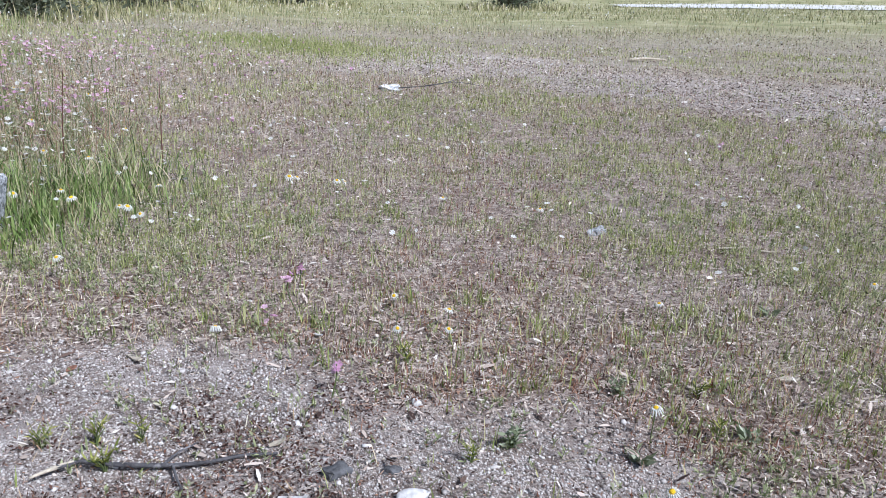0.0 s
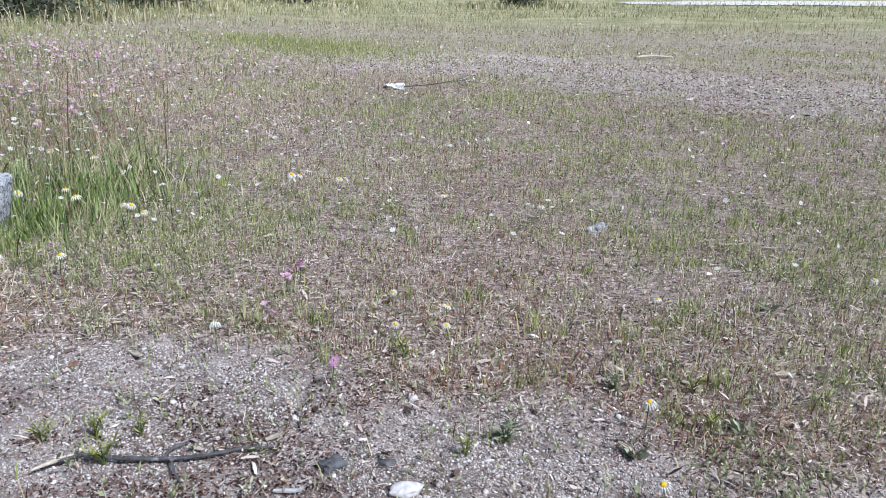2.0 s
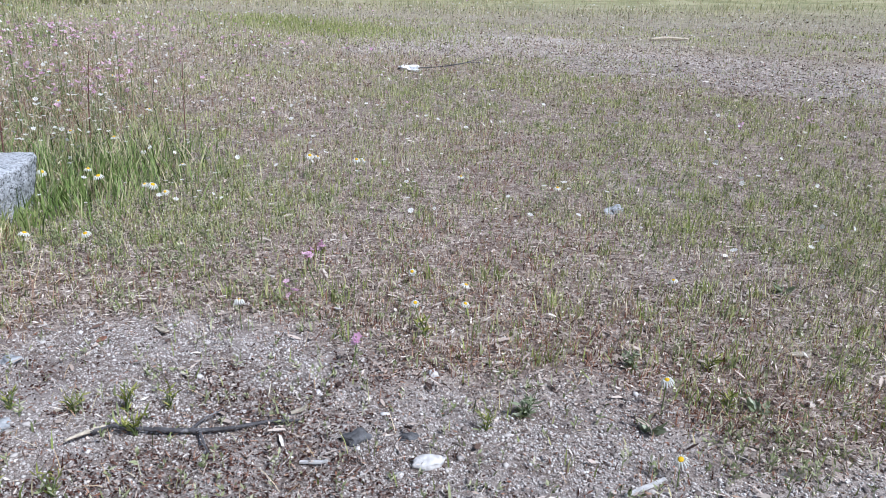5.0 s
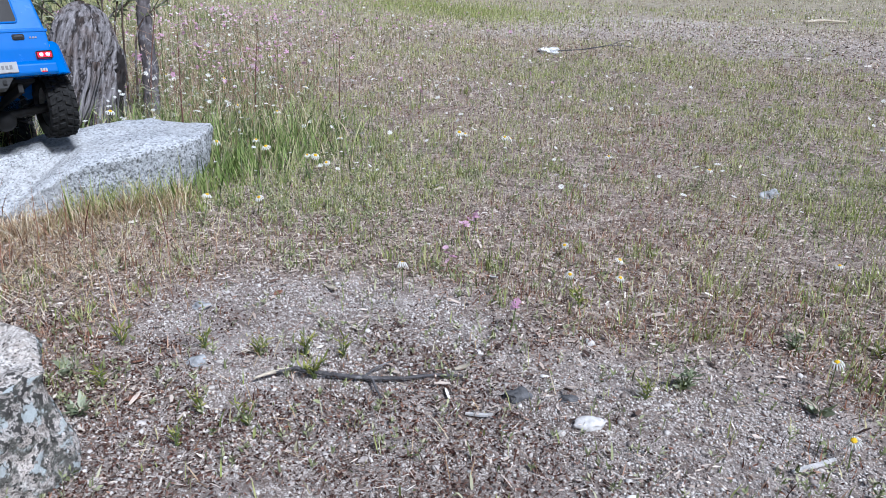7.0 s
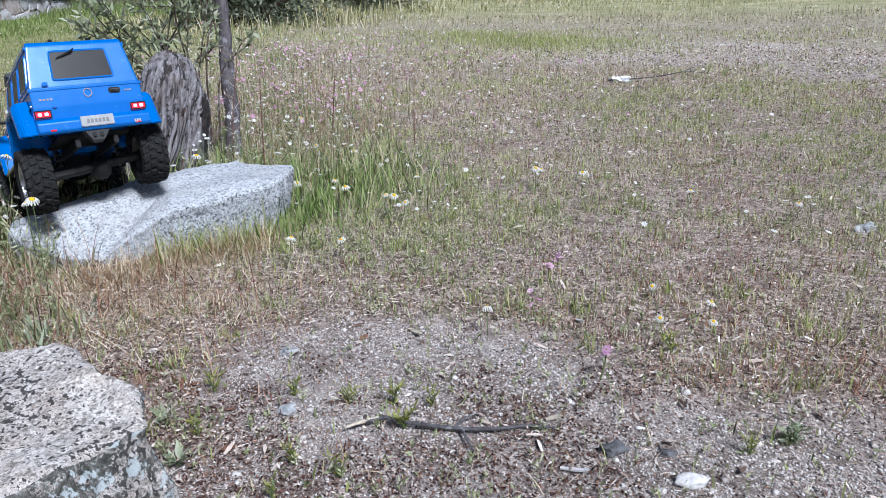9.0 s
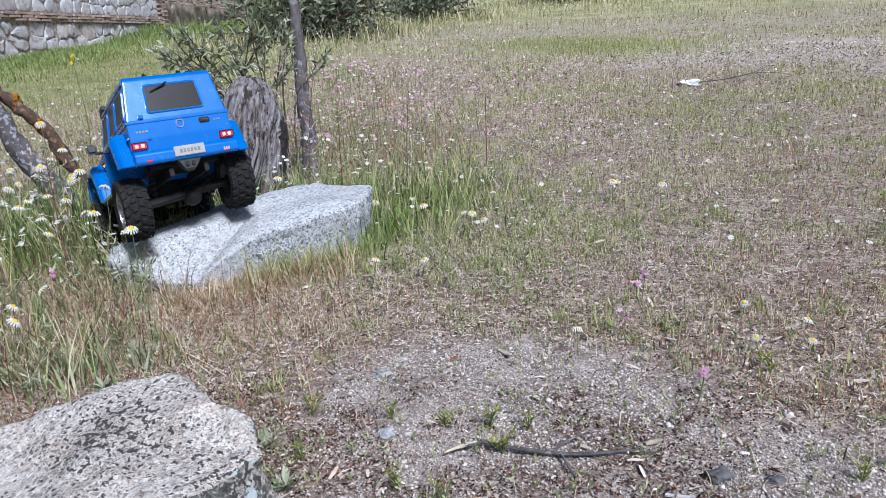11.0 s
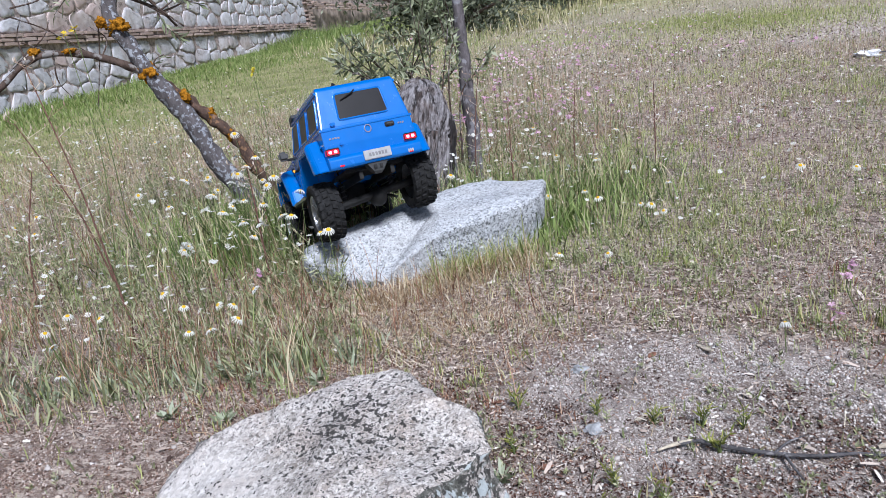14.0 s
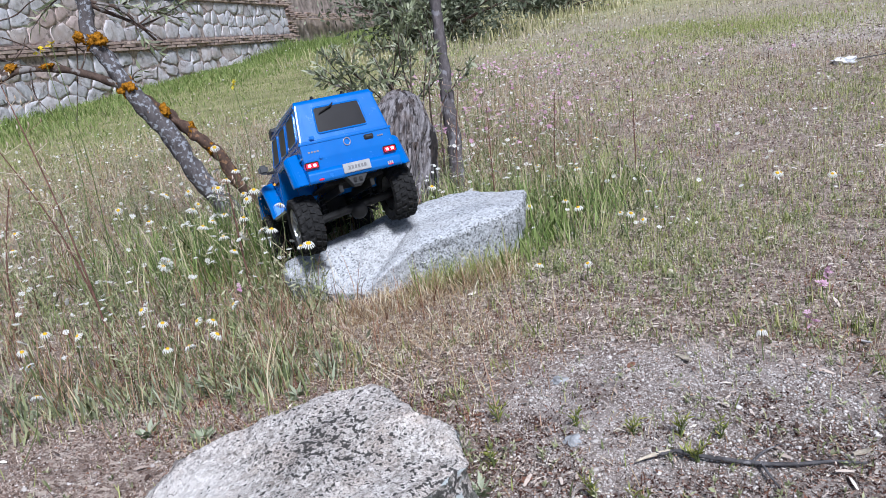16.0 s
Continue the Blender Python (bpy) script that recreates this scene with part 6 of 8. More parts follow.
    # rear face
    rw = [(-0.05, 0.145), (0.05, 0.145), (0.046, 0.19), (-0.046, 0.19)]
    wnd = part("rear_window", panel(rw, rear, -0.001, 0.001), M_GLASSY, car, "black tinted rear window")
    part("window_frame", frame_ring(rw, rear, 0.003, -0.001, 0.0022), M_BLUE, wnd)
    part("rear_wiper", tube([rear(0.038, 0.179, 0.004), rear(0.012, 0.189, 0.006), rear(0.005, 0.1945, 0.004)], [0.0008, 0.0016, 0.001], 6), M_BLACK, car, "black rear wiper")
    # the tailgate gap's shade, also a strip of painted dark blue
    part("tailgate_gap_shade", panel([(-0.088, 0.1085), (0.088, 0.1085), (0.088, 0.1095), (-0.088, 0.1095)], rear, 0.0, 0.0007, 0.0003), M_SEAM_SHADE, car)
    part("hinge", block(-0.089, -0.083, 0.062, 0.072, 0.134, 0.141, 0.0012), M_BLUE, car)
    part("hinge", block(-0.09, -0.084, 0.056, 0.063, 0.098, 0.104, 0.0012), M_BLUE, car)
    hd = part("tailgate_handle", block(-0.0885, -0.083, -0.056, -0.036, 0.115, 0.124, 0.0015), M_BLACK, car)
    part("grip", block(-0.0905, -0.087, -0.053, -0.039, 0.1185, 0.1215, 0.001), M_GREYP, hd)
    em = part("emblem", lathe([(0.0058, 0.0), (0.0075, 0.0), (0.0075, 0.002), (0.0058, 0.002), (0.0058, 0.0)], 28), M_CHROME, car, "round chrome badge")
    em.matrix_basis = Matrix.Translation((-0.0852, 0.0, 0.119)) @ Matrix.Rotation(math.pi / 2, 4, "Z")
    for k in range(4):
        part("badge_bar", block(-0.0868, -0.0845, 0.06 + 0.0058 * k, 0.0642 + 0.0058 * k, 0.1115, 0.1145, 0.0004), M_CHROME, car)
    for k in range(3):
        part("badge_bar", block(-0.0868, -0.0845, -0.076 + 0.0045 * k, -0.0725 + 0.0045 * k, 0.1165, 0.1195, 0.0004), M_CHROME, car)
    bp = part("rear_bumper", prism([(-0.079, 0.056), (-0.096, 0.056), (-0.0995, 0.06), (-0.0995, 0.0735), (-0.095, 0.0795), (-0.079, 0.0795)], 0.0955, 0.0022), M_BLUE, car)
    pl = part("plate", block(-0.1025, -0.0985, -0.03, 0.026, 0.0615, 0.0785, 0.0008), M_PLATE, bp, "pale model plate")
    for k in range(6):
        part("plate_bar", block(-0.1032, -0.102, -0.021 + 0.0065 * k, -0.0168 + 0.0065 * k, 0.067, 0.073, 0), M_PLATE_BAR, pl)
    for k in range(3):
        part("mark", block(-0.1003, -0.099, -0.077 + 0.0042 * k, -0.074 + 0.0042 * k, 0.0605, 0.066, 0.0003), M_PLATE, bp)
    hb = part("tow_hitch", prism([(-0.094, 0.056), (-0.09, 0.04), (-0.08, 0.036), (-0.07, 0.04), (-0.07, 0.056)], 0.02, 0.001, lambda x, z: 0.007 + max(0, z - 0.036) * 0.75), M_GREYP, car, "dark grey tow bracket")
    for y in (-0.006, 0.006):
        part("slot", block(-0.0945, -0.088, y - 0.0032, y + 0.0032, 0.045, 0.052, 0.0006), M_BLACK, hb)
    part("bed_plate", block(-0.07, 0.365, -0.06, 0.06, 0.05, 0.056, 0.001), M_BLACK, car)
    part("gearbox", block(0.12, 0.215, -0.025, 0.025, 0.005, 0.05, 0.006), M_BLACK, car)
    part("motor", tube([(0.2, 0.0, 0.03), (0.3, 0.0, 0.04)], [0.018, 0.018], 16), M_BLACK, car)
    for x in (0.0, 0.33):
        ax = part("axle", tube([(x, -0.085, 0.016 * (x < 0.1)), (x, -0.03, 0.01 * (x < 0.1)), (x, 0.03, 0.002 * (x < 0.1)), (x, 0.085, -0.004 * (x < 0.1))], [0.0085, 0.0085, 0.0085, 0.0085], 12), M_BLACK, car)
        b3 = bmesh.new()
        bmesh.ops.create_icosphere(b3, subdivisions=3, radius=0.019)
        part("differential", b3, M_BLACK, ax, smooth=True).location = (x + (0.004 if x < 0.1 else -0.004), -0.012, 0)
    rod("drive_shaft", (0.01, -0.012, 0.0), (0.13, -0.005, 0.02), 0.004, M_BLACK, car)
    rod("drive_shaft", (0.32, -0.012, 0.0), (0.21, -0.005, 0.02), 0.004, M_BLACK, car)
    # front face
    ws = lambda u, v, l: (0.2415 - (v - 0.138) * 0.657 + l * 0.84, u, v + l * 0.55)
    w = part("windscreen", panel([(-0.078, 0.146), (0.078, 0.146), (0.07, 0.194), (-0.07, 0.194)], ws, -0.001, 0.001), M_GLASSY, car, "black tinted windscreen")
    part("window_frame", frame_ring([(-0.078, 0.146), (0.078, 0.146), (0.07, 0.194), (-0.07, 0.194)], ws, 0.003, -0.001, 0.002), M_BLUE, w)
    vis = part("roof_visor", prism([(0.178, 0.2095), (0.185, 0.2175), (0.204, 0.2155), (0.219, 0.2055), (0.218, 0.198), (0.2, 0.2)], 0.084, 0.002), M_GREYP, car, "dark grey roof visor with lamps")
    for s in (-1, 1):
        lb = part("visor_lamp", block(0.2, 0.2195, s * 0.066 - 0.017, s * 0.066 + 0.017, 0.2075, 0.2175, 0.002), M_GREYP, vis)
        part("led_strip", block(0.218, 0.2205, s * 0.066 - 0.013, s * 0.066 + 0.013, 0.2095, 0.2145, 0.0006), M_PLATE, lb)
    part("grille", block(0.379, 0.3865, -0.047, 0.047, 0.094, 0.12, 0.002), M_BLACK, car)
    for z in (0.0985, 0.107, 0.1155):
        part("grille_slat", block(0.384, 0.3895, -0.046, 0.046, z - 0.0026, z + 0.0026, 0.001), M_CHROME, car)
    e2 = part("emblem", lathe([(0.0001, 0.002), (0.008, 0.002), (0.0105, 0.0025), (0.0105, -0.002)], 28), M_CHROME, car)
    e2.matrix_basis = Matrix.Translation((0.39, 0, 0.107)) @ Matrix.Rotation(-math.pi / 2, 4, "Z")
    fb = part("front_bumper", prism([(0.37, 0.05), (0.388, 0.046), (0.398, 0.052), (0.3995, 0.072), (0.394, 0.0855), (0.372, 0.0865)], 0.1, 0.003), M_BLUE, car)
    for y0, y1 in ((-0.09, -0.056), (-0.044, 0.044), (0.056, 0.09)):
        part("intake", block(0.392, 0.4008, y0, y1, 0.057, 0.072, 0.002), M_BLACK, fb)
    for y in (-0.05, 0.05):
        part("bumper_bar", block(0.392, 0.4015, y - 0.004, y + 0.004, 0.052, 0.08, 0.0012), M_ALU, fb)
    part("skid_plate", prism([(0.352, 0.03), (0.392, 0.044), (0.394, 0.047), (0.352, 0.033)], 0.045, 0.0008), M_ALU, fb)
    # the shell is scaled narrower and taller to fit the camera's view
    for ob in car.children:
        if ob.name.split(".")[0] not in ("wheel", "axle", "shock_absorber", "link", "drive_shaft", "frame_rail"):
            ob.matrix_basis = Matrix.Diagonal((1, 0.97, 1.06, 1)) @ ob.matrix_basis
    return car


model_car(pose(-0.769, 1.575, 0.159, -0.13, 18.3, 134.1))

# ---- single flowers ----
def daisy_meshes():
    bm = bmesh.new()
    n = 13
    for k in range(n):
        a = 2 * math.pi * k / n
        ca, sa = math.cos(a), math.sin(a)
        pts = []
        for r, w, z in ((0.32, 0.07, 0.02), (0.62, 0.125, 0.03), (0.88, 0.115, -0.04), (1.0, 0.05, -0.09)):
            pts.append([bm.verts.new((ca * r - sa * s * w, sa * r + ca * s * w, z - 0.03 * s * s)) for s in (-1, 0, 1)])
        for p, q in zip(pts, pts[1:]):
            for i in (0, 1):
                bm.faces.new((p[i], q[i], q[i + 1], p[i + 1]))
    me = bpy.data.meshes.new("petals")
    bm.to_mesh(me)
    bm.free()
    bm = bmesh.new()
    bmesh.ops.create_uvsphere(bm, u_segments=14, v_segments=8, radius=0.4)
    for v in bm.verts:
        v.co.z = v.co.z * (0.75 if v.co.z > 0 else 0.3) + 0.03
        v.co *= 1 + 0.05 * noise.noise(v.co * 20)
    md = bpy.data.meshes.new("disc")
    bm.to_mesh(md)
    bm.free()
    return me, md


PETALS, DISC = daisy_meshes()
PETALS.materials.append(M_PETAL)
DISC.materials.append(M_DISC)


def daisy(x, y, h, r=0.011, tilt=None, droop=False):
    z = float(gz(x, y))
    root = empty("daisy", pose(x, y, z), "white daisy with a domed yellow centre on a thin stalk", "flower", "daisies in the field")
    dx, dy = rng.normal(0, 0.15 * h), rng.normal(0, 0.15 * h)
    p = smooth_path([(dx * 1.4, dy * 1.4, -0.005), (dx * 0.4, dy * 0.4, h * 0.5), (0, 0, h)], 8)
    part("stalk", tube(p, np.linspace(0.0008, 0.0006, 8), 5), M_STEM, root)
    m = Matrix.Translation((0, 0, h)) @ Euler((rng.normal(0.3, 0.3), rng.normal(0, 0.3), rng.random() * 6)).to_matrix().to_4x4()
    for nm, me, s in (("petals", PETALS, Vector((r, r, r * (7.0 if droop else 4.2)))), ("disc", DISC, Vector((r, r, r)))):
        ob = new(nm, me)
        ob.parent = root
        ob.matrix_basis = m @ Matrix.Diagonal((*s, 1))


# heads stand at (x, y, height)
NEAR_DAISIES = [(-1.836, 1.615, 0.1), (-1.70, 1.556, 0.1), (-1.15, 1.123, 0.1), (-1.076, 1.12, 0.1), (-1.132, 1.058, 0.1), (-1.071, 1.015, 0.1), (-0.965, 0.93, 0.1), (-1.027, 1.221, 0.1), (-0.941, 1.17, 0.1), (-0.878, 1.179, 0.1), (-0.848, 1.18, 0.1), (-0.804, 1.129, 0.1), (-0.857, 1.077, 0.1), (-0.824, 1.087, 0.1), (-0.852, 1.247, 0.1), (-0.578, 0.972, 0.07)]
MID_DAISIES = [(-1.042, 1.316, 0.145), (-0.961, 1.530, 0.145), (-1.064, 1.512, 0.170), (-0.826, 1.447, 0.136), (-1.370, 1.949, 0.145), (-1.281, 1.713, 0.145), (-1.400, 1.868, 0.145), (-1.495, 1.883, 0.145), (-1.195, 1.820, 0.153), (-0.940, 1.397, 0.145), (-2.141, 2.040, 0.145), (-1.667, 1.549, 0.145), (-1.537, 1.590, 0.145), (-1.510, 1.727, 0.145), (-0.734, 1.93, 0.114), (-1.113, 1.412, 0.119), (-1.279, 1.864, 0.170), (-1.295, 1.767, 0.145), (-1.256, 1.788, 0.178), (-1.367, 1.957, 0.187), (-1.169, 1.693, 0.136), (-1.368, 1.831, 0.162), (-1.385, 1.685, 0.128)]
# taller ones among the stalks beside the flat rock
TALL_DAISIES = [(-1.190, 1.720, 0.194), (-1.176, 1.740, 0.208), (-1.046, 1.620, 0.186), (-0.899, 1.520, 0.201), (-0.905, 1.480, 0.161), (-1.233, 1.800, 0.277), (-1.194, 1.620, 0.170), (-1.037, 1.640, 0.201), (-1.327, 1.700, 0.189), (-1.036, 1.580, 0.155), (-1.052, 1.520, 0.132), (-1.159, 1.760, 0.225), (-1.122, 1.550, 0.147), (-0.779, 1.400, 0.155)]
FAR_DAISIES = [(-2.559, 2.998, 0.060), (-2.190, 3.086, 0.060), (-0.916, 2.728, 0.066), (-1.013, 3.396, 0.060), (-0.726, 3.302, 0.060), (-0.434, 2.590, 0.060), (-0.492, 1.908, 0.060), (-0.387, 1.526, 0.054), (0.044, 2.053, 0.060), (0.151, 2.023, 0.060), (-0.374, 1.879, 0.060), (-0.252, 1.811, 0.060), (-0.646, 2.901, 0.060), (-0.730, 2.732, 0.060), (-0.435, 2.229, 0.060), (-0.418, 1.960, 0.054)]
SMALL_DAISIES = [(-0.235, 2.019, 0.048), (-0.280, 1.861, 0.048), (-0.227, 1.799, 0.048), (-0.304, 1.556, 0.042), (0.171, 2.135, 0.030), (0.058, 2.167, 0.030), (0.229, 1.421, 0.024), (0.223, 1.296, 0.027), (0.295, 1.289, 0.030), (0.306, 1.358, 0.030), (0.640, 1.361, 0.030), (1.070, 1.435, 0.027), (0.390, 1.989, 0.030), (0.599, 1.912, 0.030), (-0.553, 2.282, 0.060)]
for spot in NEAR_DAISIES + MID_DAISIES + FAR_DAISIES:
    daisy(*spot, r=rng.uniform(0.008, 0.0112))
for spot in TALL_DAISIES:
    daisy(*spot, r=rng.uniform(0.0105, 0.013))
for spot in SMALL_DAISIES:
    daisy(*spot, r=rng.uniform(0.0065, 0.009))
for spot in ((-0.022, 1.284, 0.044), (0.495, 1.040, 0.042), (0.457, 0.908, 0.030)):
    daisy(*spot, r=0.008, droop=True)


def pink_flower(x, y, h, n=5, r=0.006):
    z = float(gz(x, y))
    root = empty("pink_flower", pose(x, y, z), "pink wild flower cluster on a thin stalk", "flower", "pink flowers in the field")
    p = smooth_path([(rng.normal(0, 0.01), rng.normal(0, 0.01), -0.005), (0, 0, h * 0.6), (0, 0, h)], 6)
    part("stalk", tube(p, np.linspace(0.001, 0.0008, 6), 5), M_STEM, root)
    c = np.array([0, 0, h]) + rng.normal(0, 0.0035 if n < 8 else 0.007, (n, 3)) * np.array([1, 1, 1.4])
    ob = soup("blossom", *heads(c, np.full(n, r), 5, 0.4, 0.7), M_PINK, root)


for spot in ((0.136, 1.161, 0.044), (0.084, 1.497, 0.04), (0.043, 1.33, 0.04), (-0.165, 2.82, 0.05), (1.4, 2.62, 0.045), (1.69, 2.78, 0.045), (1.72, 2.74, 0.04), (-0.083, 2.582, 0.06), (0.068, 1.409, 0.06), (-0.918, 1.36, 0.08), (-0.957, 2.6, 0.14)):
    pink_flower(*spot, n=5, r=0.0055)
for k in range(26):
    a, b = rng.normal(-0.72, 0.22), rng.normal(2.75, 0.4)
    pink_flower(a - 0.1, b, rng.uniform(0.14, 0.24), n=7, r=0.005)


def yellow_flower(x, y, h):
    root = empty("yellow_flower", pose(x, y, float(gz(x, y))), "small yellow mustard flower on a tall thin stem", "flower", "yellow flowers in the field")
    p = smooth_path([(rng.normal(0, 0.03), rng.normal(0, 0.03), -0.01), (0.01, 0, h * 0.5), (0, 0, h)], 8)
    part("stalk", tube(p, np.linspace(0.0014, 0.0009, 8), 5), M_STEM, root)
    c = np.array([0, 0, h]) + rng.normal(0, 0.007, (6, 3))
    soup("blossom", *heads(c, np.full(6, 0.0065), 4, 0.3, 0.8), M_YELLOW, root)


for spot in ((-1.543, 2.382, 0.382), (-1.49, 1.648, 0.565), (-1.506, 1.632, 0.55), (-1.1, 2.6, 0.26), (-1.3, 2.3, 0.24)):
    yellow_flower(*spot)


def tall_stalk(x, y, h, lean, mat):
    root = empty("dry_stalk", pose(x, y, float(gz(x, y))), "tall thin reddish dry stalk with small seed pods", "dry stalk", "tall dry stalks")
    p = smooth_path([(0, 0, -0.01), (lean[0] * 0.35, lean[1] * 0.35, h * 0.5), (lean[0], lean[1], h)], 12)
    part("stalk", tube(p, np.linspace(0.0022, 0.001, 12), 6), mat, root)
    bm = bmesh.new()
    for k in range(26):
        q = p[11 - k % 8] + rng.normal(0, 0.004, 3)
        e = q + np.array([rng.normal(0, 0.02), rng.normal(0, 0.02), 0.015])
        tube([q, e], [0.0006, 0.0005], 4, bm=bm)
        tube([e, e + np.array([0, 0, 0.003]), e + np.array([0, 0, 0.008])], [0.0008, 0.0018, 0.0006], 5, bm=bm)
    tagged(part("seed_spray", bm, M_SEED, root), kind="stuff")


M_REDSTALK = m_plain("red_stalk", (0.17, 0.09, 0.07), 0.8, 0, 0.2, 0.2, 80)
for spot in ((-1.2, 1.3, 0.5, (-0.1, 0.02)), (-1.33, 1.42, 0.4, (-0.1, -0.05)), (-1.45, 1.3, 0.3, (0.05, 0.05)), (-0.8, 2.3, 0.3, (0.04, 0)), (-0.5, 2.25, 0.26, (0.02, 0)), (-0.3, 2.4, 0.22, (0.0, 0.02)), (-1.0, 1.5, 0.25, (-0.02, 0.03)), (-0.6, 2.0, 0.28, (0.0, 0.02))):
    tall_stalk(*spot, M_REDSTALK)



def seed_clock(x, y, h):
    """A round seed head of fine white hairs on a bare stalk."""
    root = empty("seed_clock", pose(x, y, float(gz(x, y))), "round white fluffy seed head on a bare stalk", "flower")
    p = smooth_path([(0.01, 0, -0.005), (0.004, 0, h * 0.5), (0, 0, h)], 8)
    part("stalk", tube(p, np.linspace(0.0011, 0.0008, 8), 5), M_STEM, root)
    c = np.tile([[0, 0, h]], (150, 1))
    d = rng.normal(size=(150, 3))
    d /= np.linalg.norm(d, axis=1, keepdims=True)
    tuft = leaf_set(c + d * 0.008, d, np.full(150, 0.0075), np.full(150, 0.0009))
    soup("hairs", *tuft, M_PETAL, root)


seed_clock(-1.005, 1.283, 0.16)


def umbel(x, y, h, r):
    """A flat head of many tiny white flowers on thin rays."""
    root = empty("white_umbel", pose(x, y, float(gz(x, y))), "flat white head of tiny flowers on a green stalk", "flower", "white umbels by the old tree")
    part("stalk", tube(smooth_path([(rng.normal(0, 0.02), rng.normal(0, 0.02), -0.005), (0, 0, h * 0.6), (0, 0, h * 0.9)], 8), np.linspace(0.0012, 0.0009, 8), 5), M_STEM, root)
    a, q = rng.random(34) * 6.28, np.sqrt(rng.random(34)) * r
    c = np.stack([q * np.cos(a), q * np.sin(a), h - 0.4 * q + rng.normal(0, 0.0015, 34)], -1)
    soup("blossom", *heads(c, rng.uniform(0.0022, 0.0034, 34), 5, 0.2, 0.5), M_PETAL, root)
    bm = bmesh.new()
    for k in range(0, 34, 3):
        tube([(0, 0, h * 0.9), c[k]], [0.0005, 0.0004], 4, bm=bm)
    tagged(part("rays", bm, M_STEM, root), kind="stuff")


for spot in ((-1.36, 1.99, 0.2, 0.013), (-1.22, 1.88, 0.18, 0.011), (-1.19, 1.73, 0.17, 0.012), (-1.3, 1.83, 0.15, 0.01), (-1.12, 1.6, 0.16, 0.011), (-1.26, 1.66, 0.13, 0.012)):
    umbel(*spot)

# ---- single weeds and fallen leaves ----
M_YGREEN = m_islands("yellow_green_leaf", [(0.0, (0.14, 0.17, 0.03)), (0.5, (0.28, 0.31, 0.07)), (1.0, (0.46, 0.44, 0.14))], 0.65, 0.2, 0.3)
M_SAGE = m_islands("sage_leaf", [(0.0, (0.13, 0.155, 0.085)), (0.5, (0.28, 0.32, 0.2)), (1.0, (0.46, 0.5, 0.37))], 0.75, 0.2, 0.25)
M_RUST = m_plain("rust_leaf", (0.24, 0.12, 0.08), 0.8, 0, 0.25, 0.3, 150, 0.001)


def weed(x, y, kind, h):
    labels = {"narrow": "small yellow-green weed with narrow upright leaves on gritty soil", "rosette": "low grey-green rosette of soft oval leaves on the soil", "leafy": "leafy grey-green weed with several stems in dry grass"}
    z = float(gz(x, y))
    root = empty("weed", pose(x, y, z), labels[kind], "weed", "single weeds on the soil")
    stems = {"narrow": 4, "rosette": 0, "leafy": 5}[kind]
    c, d, ln, wd = [], [], [], []
    for k in range(stems):
        a, o = rng.random() * 6.28, h * rng.uniform(0.15, 0.5)
        e = np.array([np.cos(a) * o, np.sin(a) * o, h * rng.uniform(0.6, 1.0)])
        p = smooth_path([(0, 0, -0.004), e * np.array([0.4, 0.4, 0.55]), e], 6)
        part("stem", tube(p, np.linspace(0.0009, 0.0005, 6), 5), M_STEM, root)
        for q in range(9 if kind == "narrow" else 12):
            t = rng.uniform(0.1, 1.0)
            c.append(p[min(5, int(t * 6))])
            b = rng.random() * 6.28
            d.append((np.cos(b), np.sin(b), rng.uniform(0.5, 1.6) if kind == "narrow" else rng.uniform(0.1, 0.8)))
            ln.append(h * rng.uniform(0.3, 0.6))
            wd.append(h * (rng.uniform(0.05, 0.09) if kind == "narrow" else rng.uniform(0.1, 0.17)))
    if not stems:
        for q in range(20):
            b = rng.random() * 6.28
            c.append((np.cos(b) * 0.002, np.sin(b) * 0.002, 0.001 + 0.0002 * q))
            d.append((np.cos(b), np.sin(b), rng.uniform(0.25, 1.0)))
            ln.append(h * rng.uniform(0.7, 1.2))
            wd.append(h * rng.uniform(0.28, 0.42))
    soup("leaves", *leaf_set(np.array(c), np.array(d, float), np.array(ln), np.array(wd)), M_YGREEN if kind == "narrow" else M_SAGE, root)


for x, y in ((-0.334, 0.993), (-0.251, 1.093), (-0.178, 1.081), (-0.207, 0.952), (-0.154, 0.935), (-0.213, 0.893), (-0.101, 1.032), (-0.076, 1.083), (-0.123, 1.078), (-0.356, 1.093), (0.278, 1.013), (0.233, 1.238), (0.592, 1.125), (0.567, 1.023)):
    weed(x, y, "narrow", rng.uniform(0.02, 0.034))
for x, y in ((-0.335, 0.942), (-0.385, 1.02), (-0.763, 0.999), (-0.857, 0.998), (0.465, 0.998), (0.831, 1.363), (0.605, 1.024), (-0.678, 1.121)):
    weed(x, y, "rosette", rng.uniform(0.014, 0.022))
for x, y in ((-0.836, 1.113), (-0.784, 1.097), (-0.758, 1.134), (-0.735, 1.18), (0.328, 1.037), (0.493, 1.14)):
    weed(x, y, "leafy", rng.uniform(0.02, 0.03))


